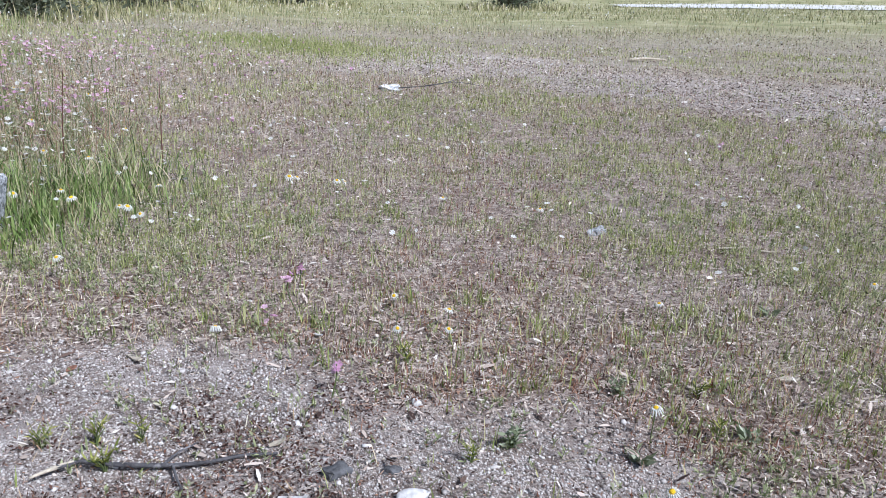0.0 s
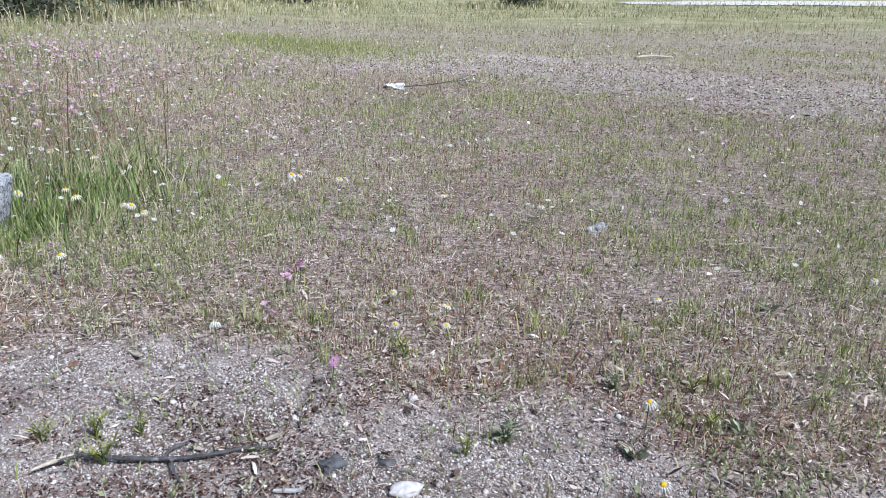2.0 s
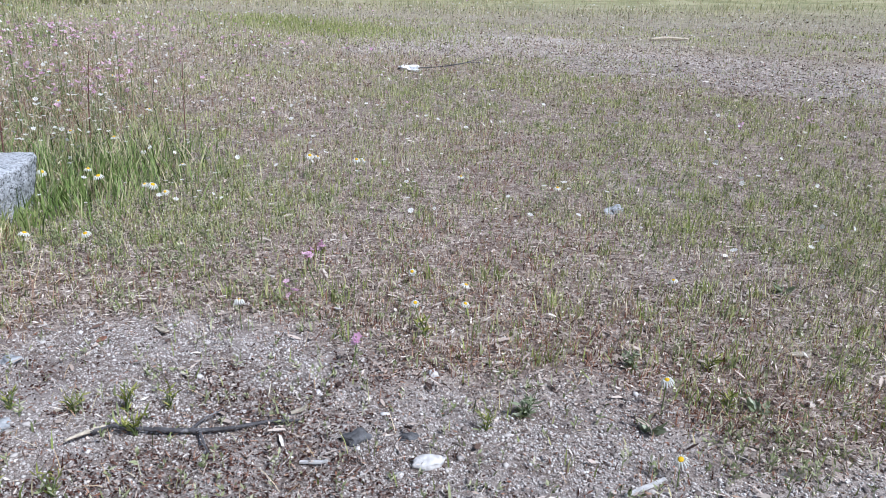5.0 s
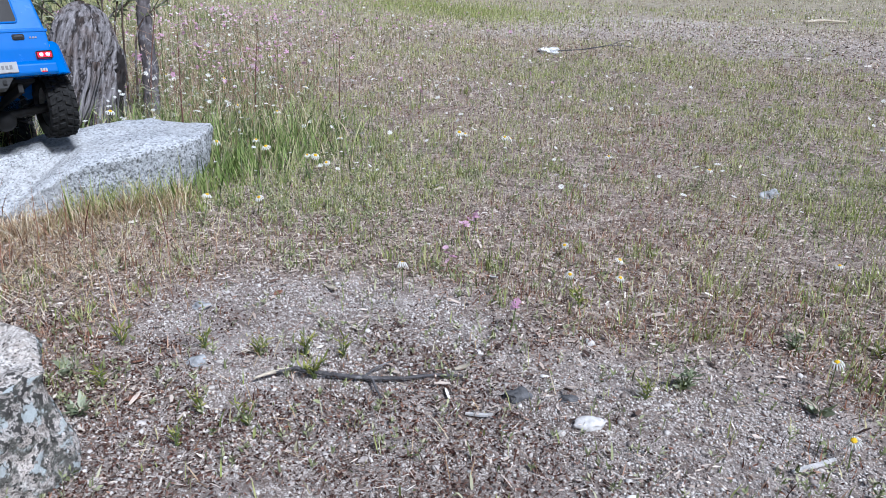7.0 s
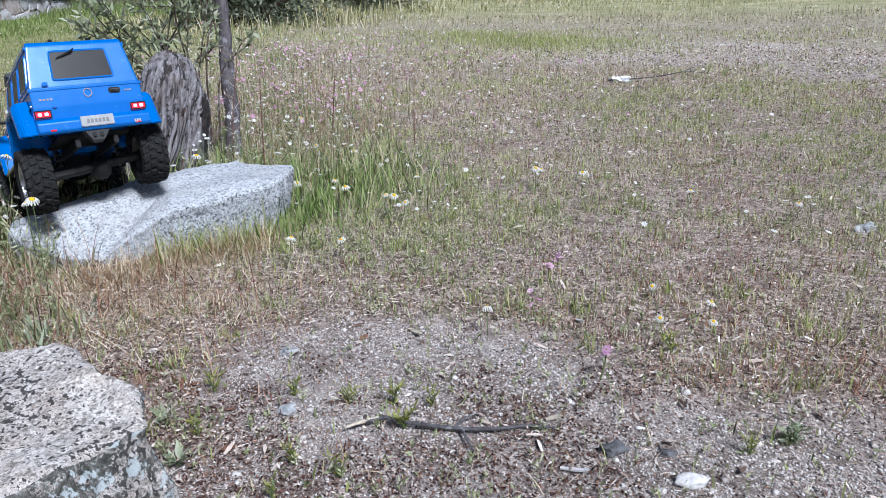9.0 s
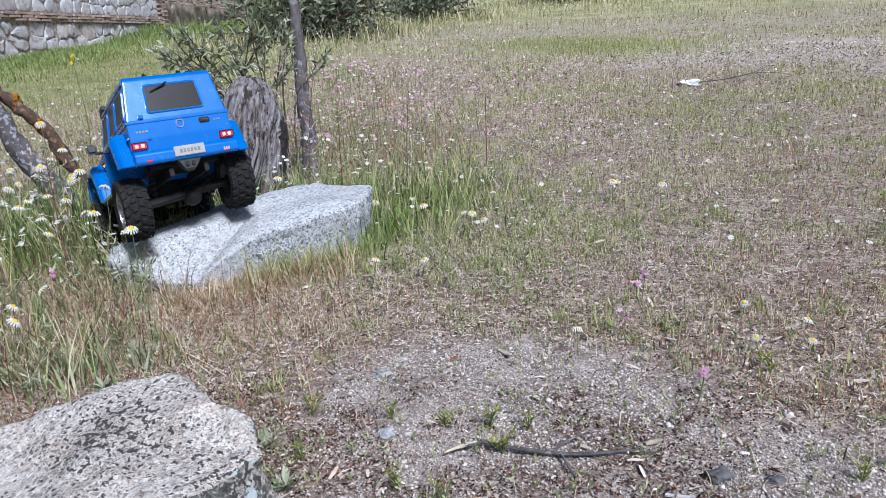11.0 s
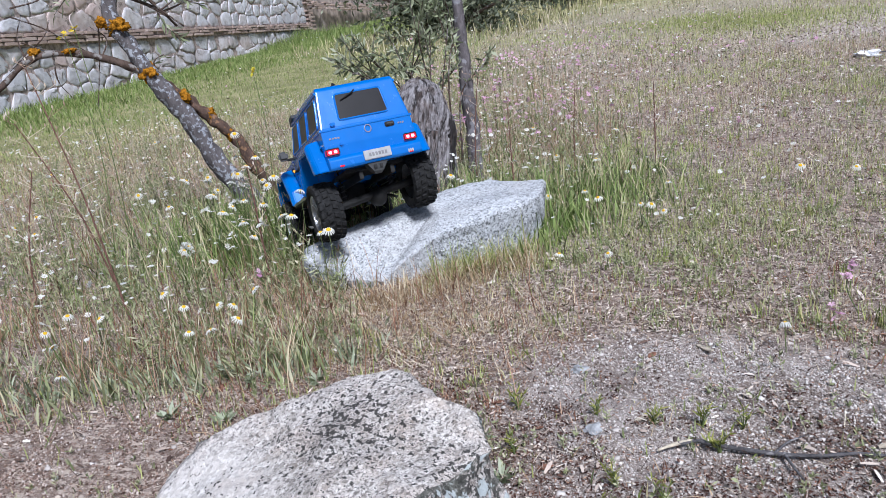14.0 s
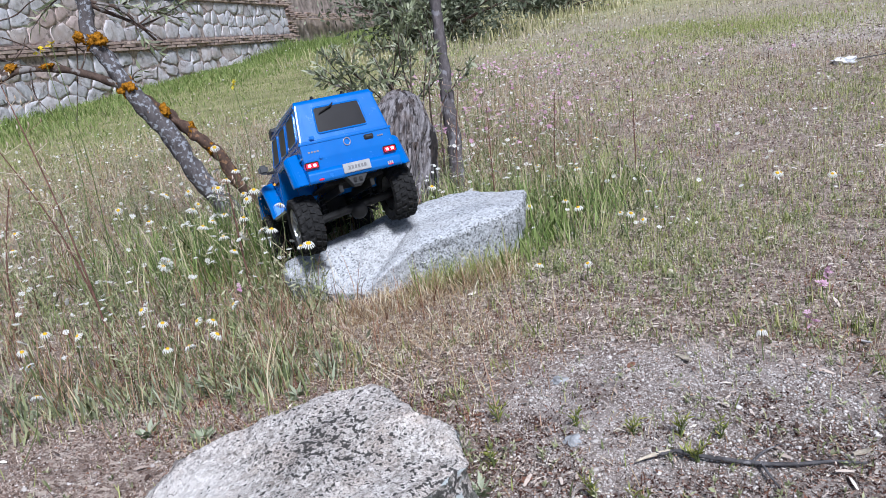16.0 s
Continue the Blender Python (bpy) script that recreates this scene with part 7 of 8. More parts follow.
def fallen_leaf(x, y, size, rz):
    """A dry leaf, cupped along its midrib."""
    bm = bmesh.new()
    rows = []
    for k in range(7):
        t = k / 6
        w = 0.32 * math.sin(math.pi * min(0.97, 0.04 + 0.93 * t)) ** 0.8
        rows.append([bm.verts.new(((t - 0.5), s * w, 0.16 * abs(s) * w * 2 + 0.14 * (t - 0.5) ** 2)) for s in (-1, -0.5, 0, 0.5, 1)])
    for a, b in zip(rows, rows[1:]):
        for i in range(4):
            bm.faces.new((a[i], b[i], b[i + 1], a[i + 1]))
    for v in bm.verts:
        v.co *= size
    ext = bmesh.ops.extrude_face_region(bm, geom=bm.faces[:])
    for v in ext["geom"]:
        if isinstance(v, bmesh.types.BMVert):
            v.co.z -= 0.0004
    ob = part("fallen_leaf", bm, M_RUST, smooth=True)
    ob.matrix_world = pose(x, y, float(gz(x, y)) + 0.002, rng.uniform(-12, 12), rng.uniform(-10, 10), rz)
    tagged(ob, "dry rust-brown fallen leaf on the soil", "leaf", "fallen leaves on the soil")


for x, y, s, rz in ((-0.826, 1.086, 0.022, 80), (-0.388, 1.104, 0.018, 20), (-0.406, 1.111, 0.016, -40), (-0.319, 1.051, 0.015, 10), (-0.198, 1.254, 0.017, 60), (-0.291, 0.971, 0.02, 30)):
    fallen_leaf(x, y, s, rz)

# ---- the field: grit, litter, grass, small flowers ----
def stuff(name, sets, mat, label, category):
    return tagged(soup(name, *merge(*sets), mat), label, category, kind="stuff")


def field_grit():
    # coarse sand, strewn thick on the bare patches
    x, y = rng.uniform(-0.6, 1.0, 72000), rng.uniform(0.6, 1.4, 72000)
    x, y = keep(x, y, (1 - 0.8 * humus(x, y)) * bare(x, y) ** 1.2 * (0.35 + 0.65 * sstep(0.35, 0.6, vnoise(x, y, 16, 37))))
    s = 0.0009 + 0.0017 * rng.random(len(x)) ** 2.2
    a = lumps(np.stack([x, y, gz(x, y) + 0.3 * s], -1), s, 0.75)
    x, y = rng.uniform(-0.6, 1.0, 80000), rng.uniform(0.6, 1.4, 80000)
    x, y = keep(x, y, (1 - 0.8 * humus(x, y)) * bare(x, y) ** 1.2 * (0.2 + 0.7 * sstep(0.4, 0.55, vnoise(x, y, 23, 38))))
    s = 0.001 + 0.0012 * rng.random(len(x)) ** 1.5
    f = lumps(np.stack([x, y, gz(x, y) + 0.4 * s], -1), s, 0.9, "tet", 0.5)
    # thinner between the plants
    x, y = scatter(52000, 0.6, 3.2)
    x, y = keep(x, y, np.clip(0.5 + 0.5 * bare(x, y) - 0.45 * wild(x, y), 0.05, 1) * (1 - 0.6 * sstep(-0.6, -0.75, x)) * sstep(0.35, 0.6, vnoise(x, y, 9, 36)))
    s = (0.0011 + 0.0018 * rng.random(len(x)) ** 2.2) * np.maximum(1, np.hypot(x, y) / 2)
    b = lumps(np.stack([x, y, gz(x, y) + 0.3 * s], -1), s, 0.7)
    x, y = scatter(2400, 0.5, 5)
    x, y = keep(x, y, np.clip(0.25 + bare(x, y), 0, 1))
    s = 0.0022 + 0.003 * rng.random(len(x)) ** 3
    c = lumps(np.stack([x, y, gz(x, y) + 0.25 * s], -1), s, 0.6, "ico", 0.8)
    x, y = scatter(9000, 3, 9)
    x, y = keep(x, y, 0.05 + 0.9 * bare(x, y))
    s = 0.003 + 0.008 * rng.random(len(x)) ** 3
    d = lumps(np.stack([x, y, gz(x, y) + 0.2 * s], -1), s, 0.5)
    x, y = rng.uniform(-1.4, -0.5, 50000), rng.uniform(0.55, 1.2, 50000)
    x, y = keep(x, y, (1 - wild(x, y)) * (0.3 + 0.7 * sstep(0.35, 0.6, vnoise(x, y, 19, 39))) * sstep(-0.5, -0.62, x))
    s = 0.001 + 0.0022 * rng.random(len(x)) ** 2.5
    hx, hy = rng.uniform(-0.6, 0.8, 60000), rng.uniform(0.62, 1.25, 60000)
    hx, hy = keep(hx, hy, humus(hx, hy))
    n = len(hx)
    stuff("humus_crumbs", [crumbs(hx, hy, 0.002 + 0.006 * rng.random(n) ** 1.5, 0.0015 + 0.002 * rng.random(n), 0.0005 + 0.005 * rng.random(n) ** 2)], M_HUMUS, "dark reddish crumbs of rotted plants on the sand", "soil")
    stuff("soil_crumbs", [lumps(np.stack([x, y, gz(x, y) + 0.3 * s], -1), s, 0.8, "tet", 0.5)], M_CRUMB, "reddish-brown crumbs of dry soil and grit", "soil")
    stuff("gravel", [a, b, c, d, f], M_PEBBLE, "pale granite grit and small pebbles on sandy soil", "gravel")


def field_litter():
    # thin broken straws lying every way
    x, y = scatter(60000, 0.55, 6)
    x, y = keep(x, y, np.clip(0.95 - 0.8 * bare(x, y) * (y < 2.5) - 0.3 * wild(x, y) - 0.8 * lawn(x, y), 0.03, 1) * (1 - 0.7 * fore(x, y)))
    n = len(x)
    k = np.maximum(1, np.hypot(x, y) / 2.2)
    a = flakes(x, y, (0.004 + 0.016 * rng.random(n) ** 2.2) * k, (0.0006 + 0.0006 * rng.random(n)) * k, 0.002 + 0.012 * rng.random(n) ** 2)
    # crumbs of dead leaf and husk
    x, y = scatter(205000, 0.6, 6)
    x, y = keep(x, y, np.clip(0.95 - 0.85 * bare(x, y) * (y < 2.5) - 0.3 * wild(x, y) - 0.9 * lawn(x, y), 0.03, 1) * (0.4 + 0.6 * pale(x, y)) * (1 - 0.75 * fore(x, y)))
    n = len(x)
    k = np.maximum(1, np.hypot(x, y) / 2)
    b = crumbs(x, y, (0.004 + 0.008 * rng.random(n) ** 2) * k, (0.0014 + 0.0018 * rng.random(n)) * k, 0.001 + 0.013 * rng.random(n) ** 2)
    # a few broader dead leaves
    x, y = scatter(2600, 0.7, 5)
    x, y = keep(x, y, np.clip(0.7 - 0.4 * bare(x, y) - 0.6 * lawn(x, y), 0.05, 1))
    n = len(x)
    c = flakes(x, y, 0.008 + 0.014 * rng.random(n), 0.003 + 0.003 * rng.random(n), 0.002 + 0.004 * rng.random(n))
    # leaves blown onto the worn path
    x, y = scatter(15000, 3.2, 10)
    x, y = keep(x, y, (0.1 + 0.9 * bare(x, y)) * (1 - 0.95 * lawn(x, y)))
    n = len(x)
    d = flakes(x, y, 0.01 + 0.026 * rng.random(n) ** 2, 0.004 + 0.007 * rng.random(n), 0.003 + 0.012 * rng.random(n))
    x, y = scatter(58000, 3.0, 11, power=0.6)
    x, y = keep(x, y, (0.5 + 0.5 * bare(x, y)) * (1 - 0.95 * lawn(x, y)))
    n = len(x)
    k = np.hypot(x, y) / 5
    e = crumbs(x, y, (0.007 + 0.011 * rng.random(n)) * k, (0.0035 + 0.0035 * rng.random(n)) * k, 0.002 + 0.012 * rng.random(n))
    x, y = scatter(3000, 0.5, 10, left=306, right=66)
    n = len(x)
    f = flakes(x, y, 0.01 + 0.03 * rng.random(n), 0.003 + 0.005 * rng.random(n), 0.003 + 0.004 * rng.random(n))
    stuff("dry_leaf_litter", [a, b, c, d, e, f], M_LITTER, "bleached plant litter and leaf flakes on the soil", "litter")


def meadow(x, y):
    """Where most of the small flowers stand."""
    return np.exp(-(((x + 1.1) / 1.0) ** 2 + ((y - 4.6) / 2.0) ** 2)) * (1 - lawn(x, y))


def clump(x, y, seed):
    """Uneven growth, in patches of a hand and of a pace."""
    g = 0.5 * vnoise(x, y, 9, 40 + seed) + 0.5 * vnoise(x, y, 2.5, 50 + seed)
    return sstep(0.4, 0.6, g)


def pale(x, y):
    """1 where bleached litter lies, 0 where dark reddish stems cover the soil."""
    return sstep(0.38, 0.6, 0.5 * vnoise(x, y, 12, 61) + 0.5 * vnoise(x, y, 4.5, 62))


def clumped(n, per, spread, near, far, **kw):
    x, y = scatter(n, near, far, **kw)
    r = np.abs(rng.normal(0, spread, (n, per)))
    a = rng.random((n, per)) * 2 * np.pi
    return (x[:, None] + r * np.cos(a)).ravel(), (y[:, None] + r * np.sin(a)).ravel()


def field_grass():
    sets = []
    # low tufts of the sward, upright and fine
    x, y = clumped(9500, 7, 0.009, 0.5, 5.0)
    c = np.clip(0.2 + 0.62 * lush(x, y) + 0.15 * wild(x, y) - 0.5 * bare(x, y), 0.02, 1) * (1 - 0.7 * dryness(x, y))
    x, y = keep(x, y, c)
    n = len(x)
    k = np.maximum(1, np.hypot(x, y) / 2.5)
    sets.append(blades(x, y, (0.008 + 0.022 * rng.random(n) ** 1.5) * k**0.5, (0.0011 + 0.0012 * rng.random(n)) * k, 0.32, 0.5)[:2])
    # brighter separate tufts
    tx, ty = scatter(850, 0.8, 5.0)
    tx, ty = keep(tx, ty, np.clip(0.25 + 0.75 * lush(tx, ty) - 0.4 * bare(tx, ty), 0.05, 1) * (1 - wild(tx, ty)))
    tx, ty = np.append(tx, [0.43, 0.45, 0.47]), np.append(ty, [1.33, 1.35, 1.31])
    x = (tx[:, None] + rng.normal(0, 0.009, (len(tx), 22))).ravel()
    y = (ty[:, None] + rng.normal(0, 0.009, (len(tx), 22))).ravel()
    n = len(x)
    sets.append(blades(x, y, 0.012 + 0.03 * rng.random(n), 0.0012 + 0.001 * rng.random(n), 0.28, 0.5, 4)[:2])
    # single upright stalks
    x, y = scatter(34000, 0.7, 5.5)
    x, y = keep(x, y, np.clip((0.35 + 0.65 * lush(x, y)) * clump(x, y, 1) - 0.6 * bare(x, y), 0.02, 1) * (1 - 0.85 * dryness(x, y)))
    n = len(x)
    sets.append(blades(x, y, 0.012 + 0.028 * rng.random(n) ** 1.7, 0.001 * np.maximum(1, np.hypot(x, y) / 2.5), 0.25, 0.4)[:2])
    # the tuft at the front of the flat rock
    t = rng.random(520)
    x = -0.64 + 0.17 * t + rng.normal(0, 0.014, 520)
    y = 1.53 + 0.16 * t + rng.normal(0, 0.014, 520) - 0.03
    n = len(x)
    sets.append(blades(x, y, 0.025 + 0.07 * rng.random(n), 0.0013 + 0.0008 * rng.random(n), 0.5, 0.9, 4)[:2])
    # all round, behind the standpoint too
    x, y = scatter(8000, 0.5, 20, left=306, right=66)
    n = len(x)
    sets.append(blades(x, y, 0.02 + 0.05 * rng.random(n), 0.002 * np.maximum(1, np.hypot(x, y)), 0.4, 0.7)[:2])
    stuff("short_grass", sets, M_GRASS, "short green grass tufts and upright stalks", "grass")


def field_stubble():
    """Low plants that stand close together over the whole field, a finger high: straw-coloured, and green where it is damper."""
    x, y = scatter(400000, 1.0, 8)
    xb, yb = scatter(34000, 0.5, 9, left=306, right=66, power=0.6)
    r = np.hypot(x, y)
    x, y = keep(x, y, np.clip(0.95 - 0.75 * bare(x, y) - 0.25 * wild(x, y) - 0.9 * lawn(x, y) - 0.3 * dryness(x, y), 0.04, 1) * (0.14 + 0.86 * sstep(0.42, 0.58, 0.5 * vnoise(x, y, 10, 81) + 0.5 * vnoise(x, y, 3.2, 82))) * (0.25 + 0.75 * sstep(1.1, 2.0, r)))
    x, y = np.append(x, xb), np.append(y, yb)
    green = rng.random(len(x)) < 0.12 + 0.7 * lush(x, y) + 0.45 * sstep(0.48, 0.62, vnoise(x, y, 6, 83)) * sstep(0.9, 1.6, y)
    for name, pick, mat, label in (("drying_plants", ~green, M_STUBBLE, "low drying straw-coloured plants covering the soil"), ("green_plants", green, M_HERB, "low yellow-green plants growing close together")):
        px, py = x[pick], y[pick]
        n = len(px)
        k = np.maximum(0.8, np.hypot(px, py) / 2.5)
        h = (0.006 + 0.022 * rng.random(n) ** 1.3) * k**0.4 * (1.25 if mat is M_HERB else 1.0)
        stuff(name, [blades(px, py, h, (0.0015 + 0.0013 * rng.random(n)) * k, 0.4, 0.4, 2)[:2]], mat, label, "plants")


def field_sward():
    """The farther sward, from a few paces out to the trees."""
    x, y = scatter(190000, 2.4, 32)
    r = np.hypot(x, y)
    x, y = keep(x, y, np.clip((0.5 + 0.7 * lush(x, y)) * (0.35 + 0.65 * clump(x, y, 2)) - 0.5 * bare(x, y) * sstep(12, 7, r), 0.05, 1) * (1 - 0.85 * lawn(x, y)))
    n = len(x)
    r = np.hypot(x, y)
    a = blades(x, y, 0.012 + 0.025 * rng.random(n) + 0.055 * sstep(4, 10, r) * rng.random(n), 0.0016 * np.maximum(r / 4, 0.7), 0.4, 0.6, 2)[:2]
    # tall flowering grass in front of the far bushes and the track
    x, y = scatter(36000, 8, 34, left=30, right=-54)
    x, y = keep(x, y, sstep(0.42, 0.58, vnoise(x, y, 0.7, 77)) * sstep(8, 11, y))
    n = len(x)
    b = blades(x, y, 0.03 + 0.09 * rng.random(n), 0.0022 * np.hypot(x, y) / 4, 0.4, 0.6, 3)[:2]
    x, y = scatter(22000, 15, 75, left=30, right=-54)
    n = len(x)
    d = blades(x, y, 0.04 + 0.11 * rng.random(n) ** 1.5, 0.0013 * np.hypot(x, y), 0.3, 0.5, 2)[:2]
    # uneven grass standing round the feet of the bushes
    x, y = [], []
    for cx, cy, cr in ((-3.4, 9.4, 1.35), (-2.7, 13.2, 1.0), (-0.6, 20.0, 1.4), (4.9, 20.5, 1.1)):
        turn, out = rng.random(1500) * 2 * np.pi, cr * (0.75 + np.abs(rng.normal(0, 0.3, 1500)))
        x, y = np.append(x, cx + out * np.cos(turn)), np.append(y, cy + out * np.sin(turn))
    n = len(x)
    g = blades(x, y, 0.06 + 0.2 * rng.random(n) ** 2, 0.0012 * np.hypot(x, y), 0.4, 0.6, 3)[:2]
    # the greener streak that crosses the field
    x, y = rng.normal(-0.05, 0.55, 9000), rng.normal(0, 0.5, 9000)
    y = 6.7 - 0.7 * x + y
    n = len(x)
    c = blades(x, y, 0.02 + 0.05 * rng.random(n) ** 1.5, 0.0026, 0.5, 0.6, 3)[:2]
    tagged(soup("green_streak", *c, M_GRASS), "brighter green grass in a damp streak of the field", "grass", kind="stuff")
    stuff("far_grass", [a, b, d, g], M_SWARD, "dry green meadow grass reaching to the trees", "grass")


def field_leaves():
    # broad-leaved seedlings, a few upright leaves each
    x, y = clumped(5600, 6, 0.006, 0.5, 4)
    x, y = keep(x, y, np.clip((0.3 + 0.5 * lush(x, y) + 0.3 * wild(x, y)) * (0.3 + 0.7 * clump(x, y, 11)) - 0.3 * bare(x, y), 0.04, 1))
    n = len(x)
    a = blades(x, y, 0.007 + 0.018 * rng.random(n) ** 1.5, 0.002 + 0.002 * rng.random(n), 0.4, 0.5, 4, root=0.35)[:2]
    x, y = clumped(2300, 8, 0.018, 0.6, 2.8, left=66, right=0)
    x, y = keep(x, y, wild(x, y) * (0.15 + 0.85 * clump(x, y, 7)))
    n = len(x)
    b = blades(x, y, 0.015 + 0.045 * rng.random(n) ** 1.5, 0.003 + 0.0035 * rng.random(n), 0.4, 0.6, 4, root=0.4)[:2]
    # little leafy plants: a short stem with small leaves up it
    x, y = clumped(10200, 4, 0.012, 0.6, 5.5)
    x, y = keep(x, y, np.clip((0.38 + 0.7 * lush(x, y)) * (0.15 + 0.85 * clump(x, y, 3)) - 0.3 * bare(x, y), 0.03, 1) * (1 - 0.7 * dryness(x, y)))
    n = len(x)
    h = 0.008 + 0.024 * rng.random(n) ** 1.4
    v, f, tip = blades(x, y, h, 0.001, 0.2, 0.3)
    root = np.stack([x, y, gz(x, y)], -1)
    fr = rng.uniform(0.25, 1.0, (n, 6, 1))
    c3 = (root[:, None] + (tip - root)[:, None] * fr).reshape(-1, 3)
    d3 = rng.normal(size=(n * 6, 3)) * np.array([1, 1, 0.4]) + np.array([0, 0, 1.1])
    leaves = leaf_set(c3, d3, rng.uniform(0.005, 0.010, n * 6), rng.uniform(0.0016, 0.0032, n * 6))
    # taller leafy herbs in the wild grass, buds at their tips
    x, y = clumped(900, 4, 0.02, 0.75, 4, left=64, right=0)
    x, y = keep(x, y, wild(x, y) * (0.25 + 0.75 * clump(x, y, 8)))
    n = len(x)
    h = 0.04 + 0.11 * rng.random(n) ** 1.3
    v2, f2, tip = blades(x, y, h, 0.0014, 0.3, 0.35)
    root = np.stack([x, y, gz(x, y)], -1)
    fr = rng.uniform(0.15, 1.0, (n, 14, 1))
    c3 = (root[:, None] + (tip - root)[:, None] * fr).reshape(-1, 3) + rng.normal(0, 0.004, (n * 14, 3))
    d3 = rng.normal(size=(n * 14, 3)) * np.array([1, 1, 0.4]) + np.array([0, 0, 0.8])
    herb = leaf_set(c3, d3, rng.uniform(0.008, 0.02, n * 14), rng.uniform(0.002, 0.004, n * 14))
    # lance-leaved tufts along the foot of the wild grass
    tx = rng.uniform(-1.25, -0.62, 90)
    ty = 1.06 + 0.35 * (tx + 0.8) + 0.1 * (vnoise(tx, tx, 9, 64) - 0.3) + np.abs(rng.normal(0, 0.07, 90))
    x = (tx[:, None] + rng.normal(0, 0.014, (90, 8))).ravel()
    y = (ty[:, None] + rng.normal(0, 0.014, (90, 8))).ravel()
    x, y = keep(x, y, 0.9)
    n = len(x)
    lance = blades(x, y, 0.012 + 0.04 * rng.random(n) ** 1.5, 0.0025 + 0.003 * rng.random(n), 0.5, 0.6, 5, root=0.3)[:2]
    stuff("lance_leaves", [lance], M_SAGE, "grey-green lance-shaped leaves at the foot of the wild grass", "weeds")
    stuff("broad_leaved_weeds", [a, b, (v, f), leaves, (v2, f2), herb], M_GREY_LEAF, "small grey-green broad-leaved weeds", "weeds")


def field_dry():
    sets = []
    x, y = clumped(5600, 9, 0.025, 0.55, 4)
    x, y = keep(x, y, np.clip(0.16 + 1.0 * dryness(x, y) + 0.1 * wild(x, y) - 0.3 * bare(x, y), 0.03, 1))
    n = len(x)
    sets.append(blades(x, y, 0.015 + 0.03 * rng.random(n), 0.001 + 0.0005 * rng.random(n), 0.5, 0.6, 4, low=0.6)[:2])
    # dead stems leaning every way through the wild grass
    x, y = scatter(20000, 0.8, 4.5, left=66, right=0)
    x, y = keep(x, y, wild(x, y) * (0.2 + 0.5 * clump(x, y, 6)))
    n = len(x)
    sets.append(blades(x, y, 0.04 + 0.13 * rng.random(n) ** 1.6, 0.0009 * np.maximum(1, np.hypot(x, y) / 2.2), 0.7, 0.6, 5)[:2])
    t = rng.random(2000)
    x = -0.72 + 0.26 * t + rng.normal(0, 0.022, 2000)
    y = 1.43 + 0.24 * t + rng.normal(0, 0.022, 2000) - 0.04
    n = len(x)
    sets.append(blades(x, y, 0.02 + 0.06 * rng.random(n) ** 1.5, 0.0012, 0.8, 1.1, 5)[:2])
    # dense mat before the flat rock
    x = rng.normal(-0.58, 0.2, 7500)
    y = rng.normal(1.34, 0.15, 7500)
    x, y = keep(x, y, np.clip(dryness(x, y) * 0.65, 0, 1))
    n = len(x)
    sets.append(blades(x, y, 0.02 + 0.06 * rng.random(n) ** 1.6, 0.0011, 0.4, 0.5, 5, low=0.85)[:2])
    x, y = scatter(50000, 3.0, 24)
    x, y = keep(x, y, np.clip(0.9 * clump(x, y, 5) - 0.4 * lush(x, y) - 0.4 * bare(x, y), 0.02, 1) * (1 - 0.7 * lawn(x, y)))
    n = len(x)
    sets.append(blades(x, y, 0.025 + 0.05 * rng.random(n), 0.002 * np.hypot(x, y) / 5, 0.4, 0.6, 2)[:2])
    # taller dry grass behind the rocks and round the log
    x, y = scatter(20000, 2.2, 8, left=50, right=-12)
    x, y = keep(x, y, np.clip(wild(x, y) * 0.4 + 0.5 * meadow(x, y), 0, 1) * (0.2 + 0.8 * clump(x, y, 13)))
    n = len(x)
    sets.append(blades(x, y, 0.03 + 0.08 * rng.random(n) ** 1.4, 0.0009 * np.maximum(1, np.hypot(x, y) / 2.5), 0.5, 0.8, 4)[:2])
    stuff("dry_grass", sets, M_DRY, "dry straw-coloured grass, bent and tangled", "dry grass")


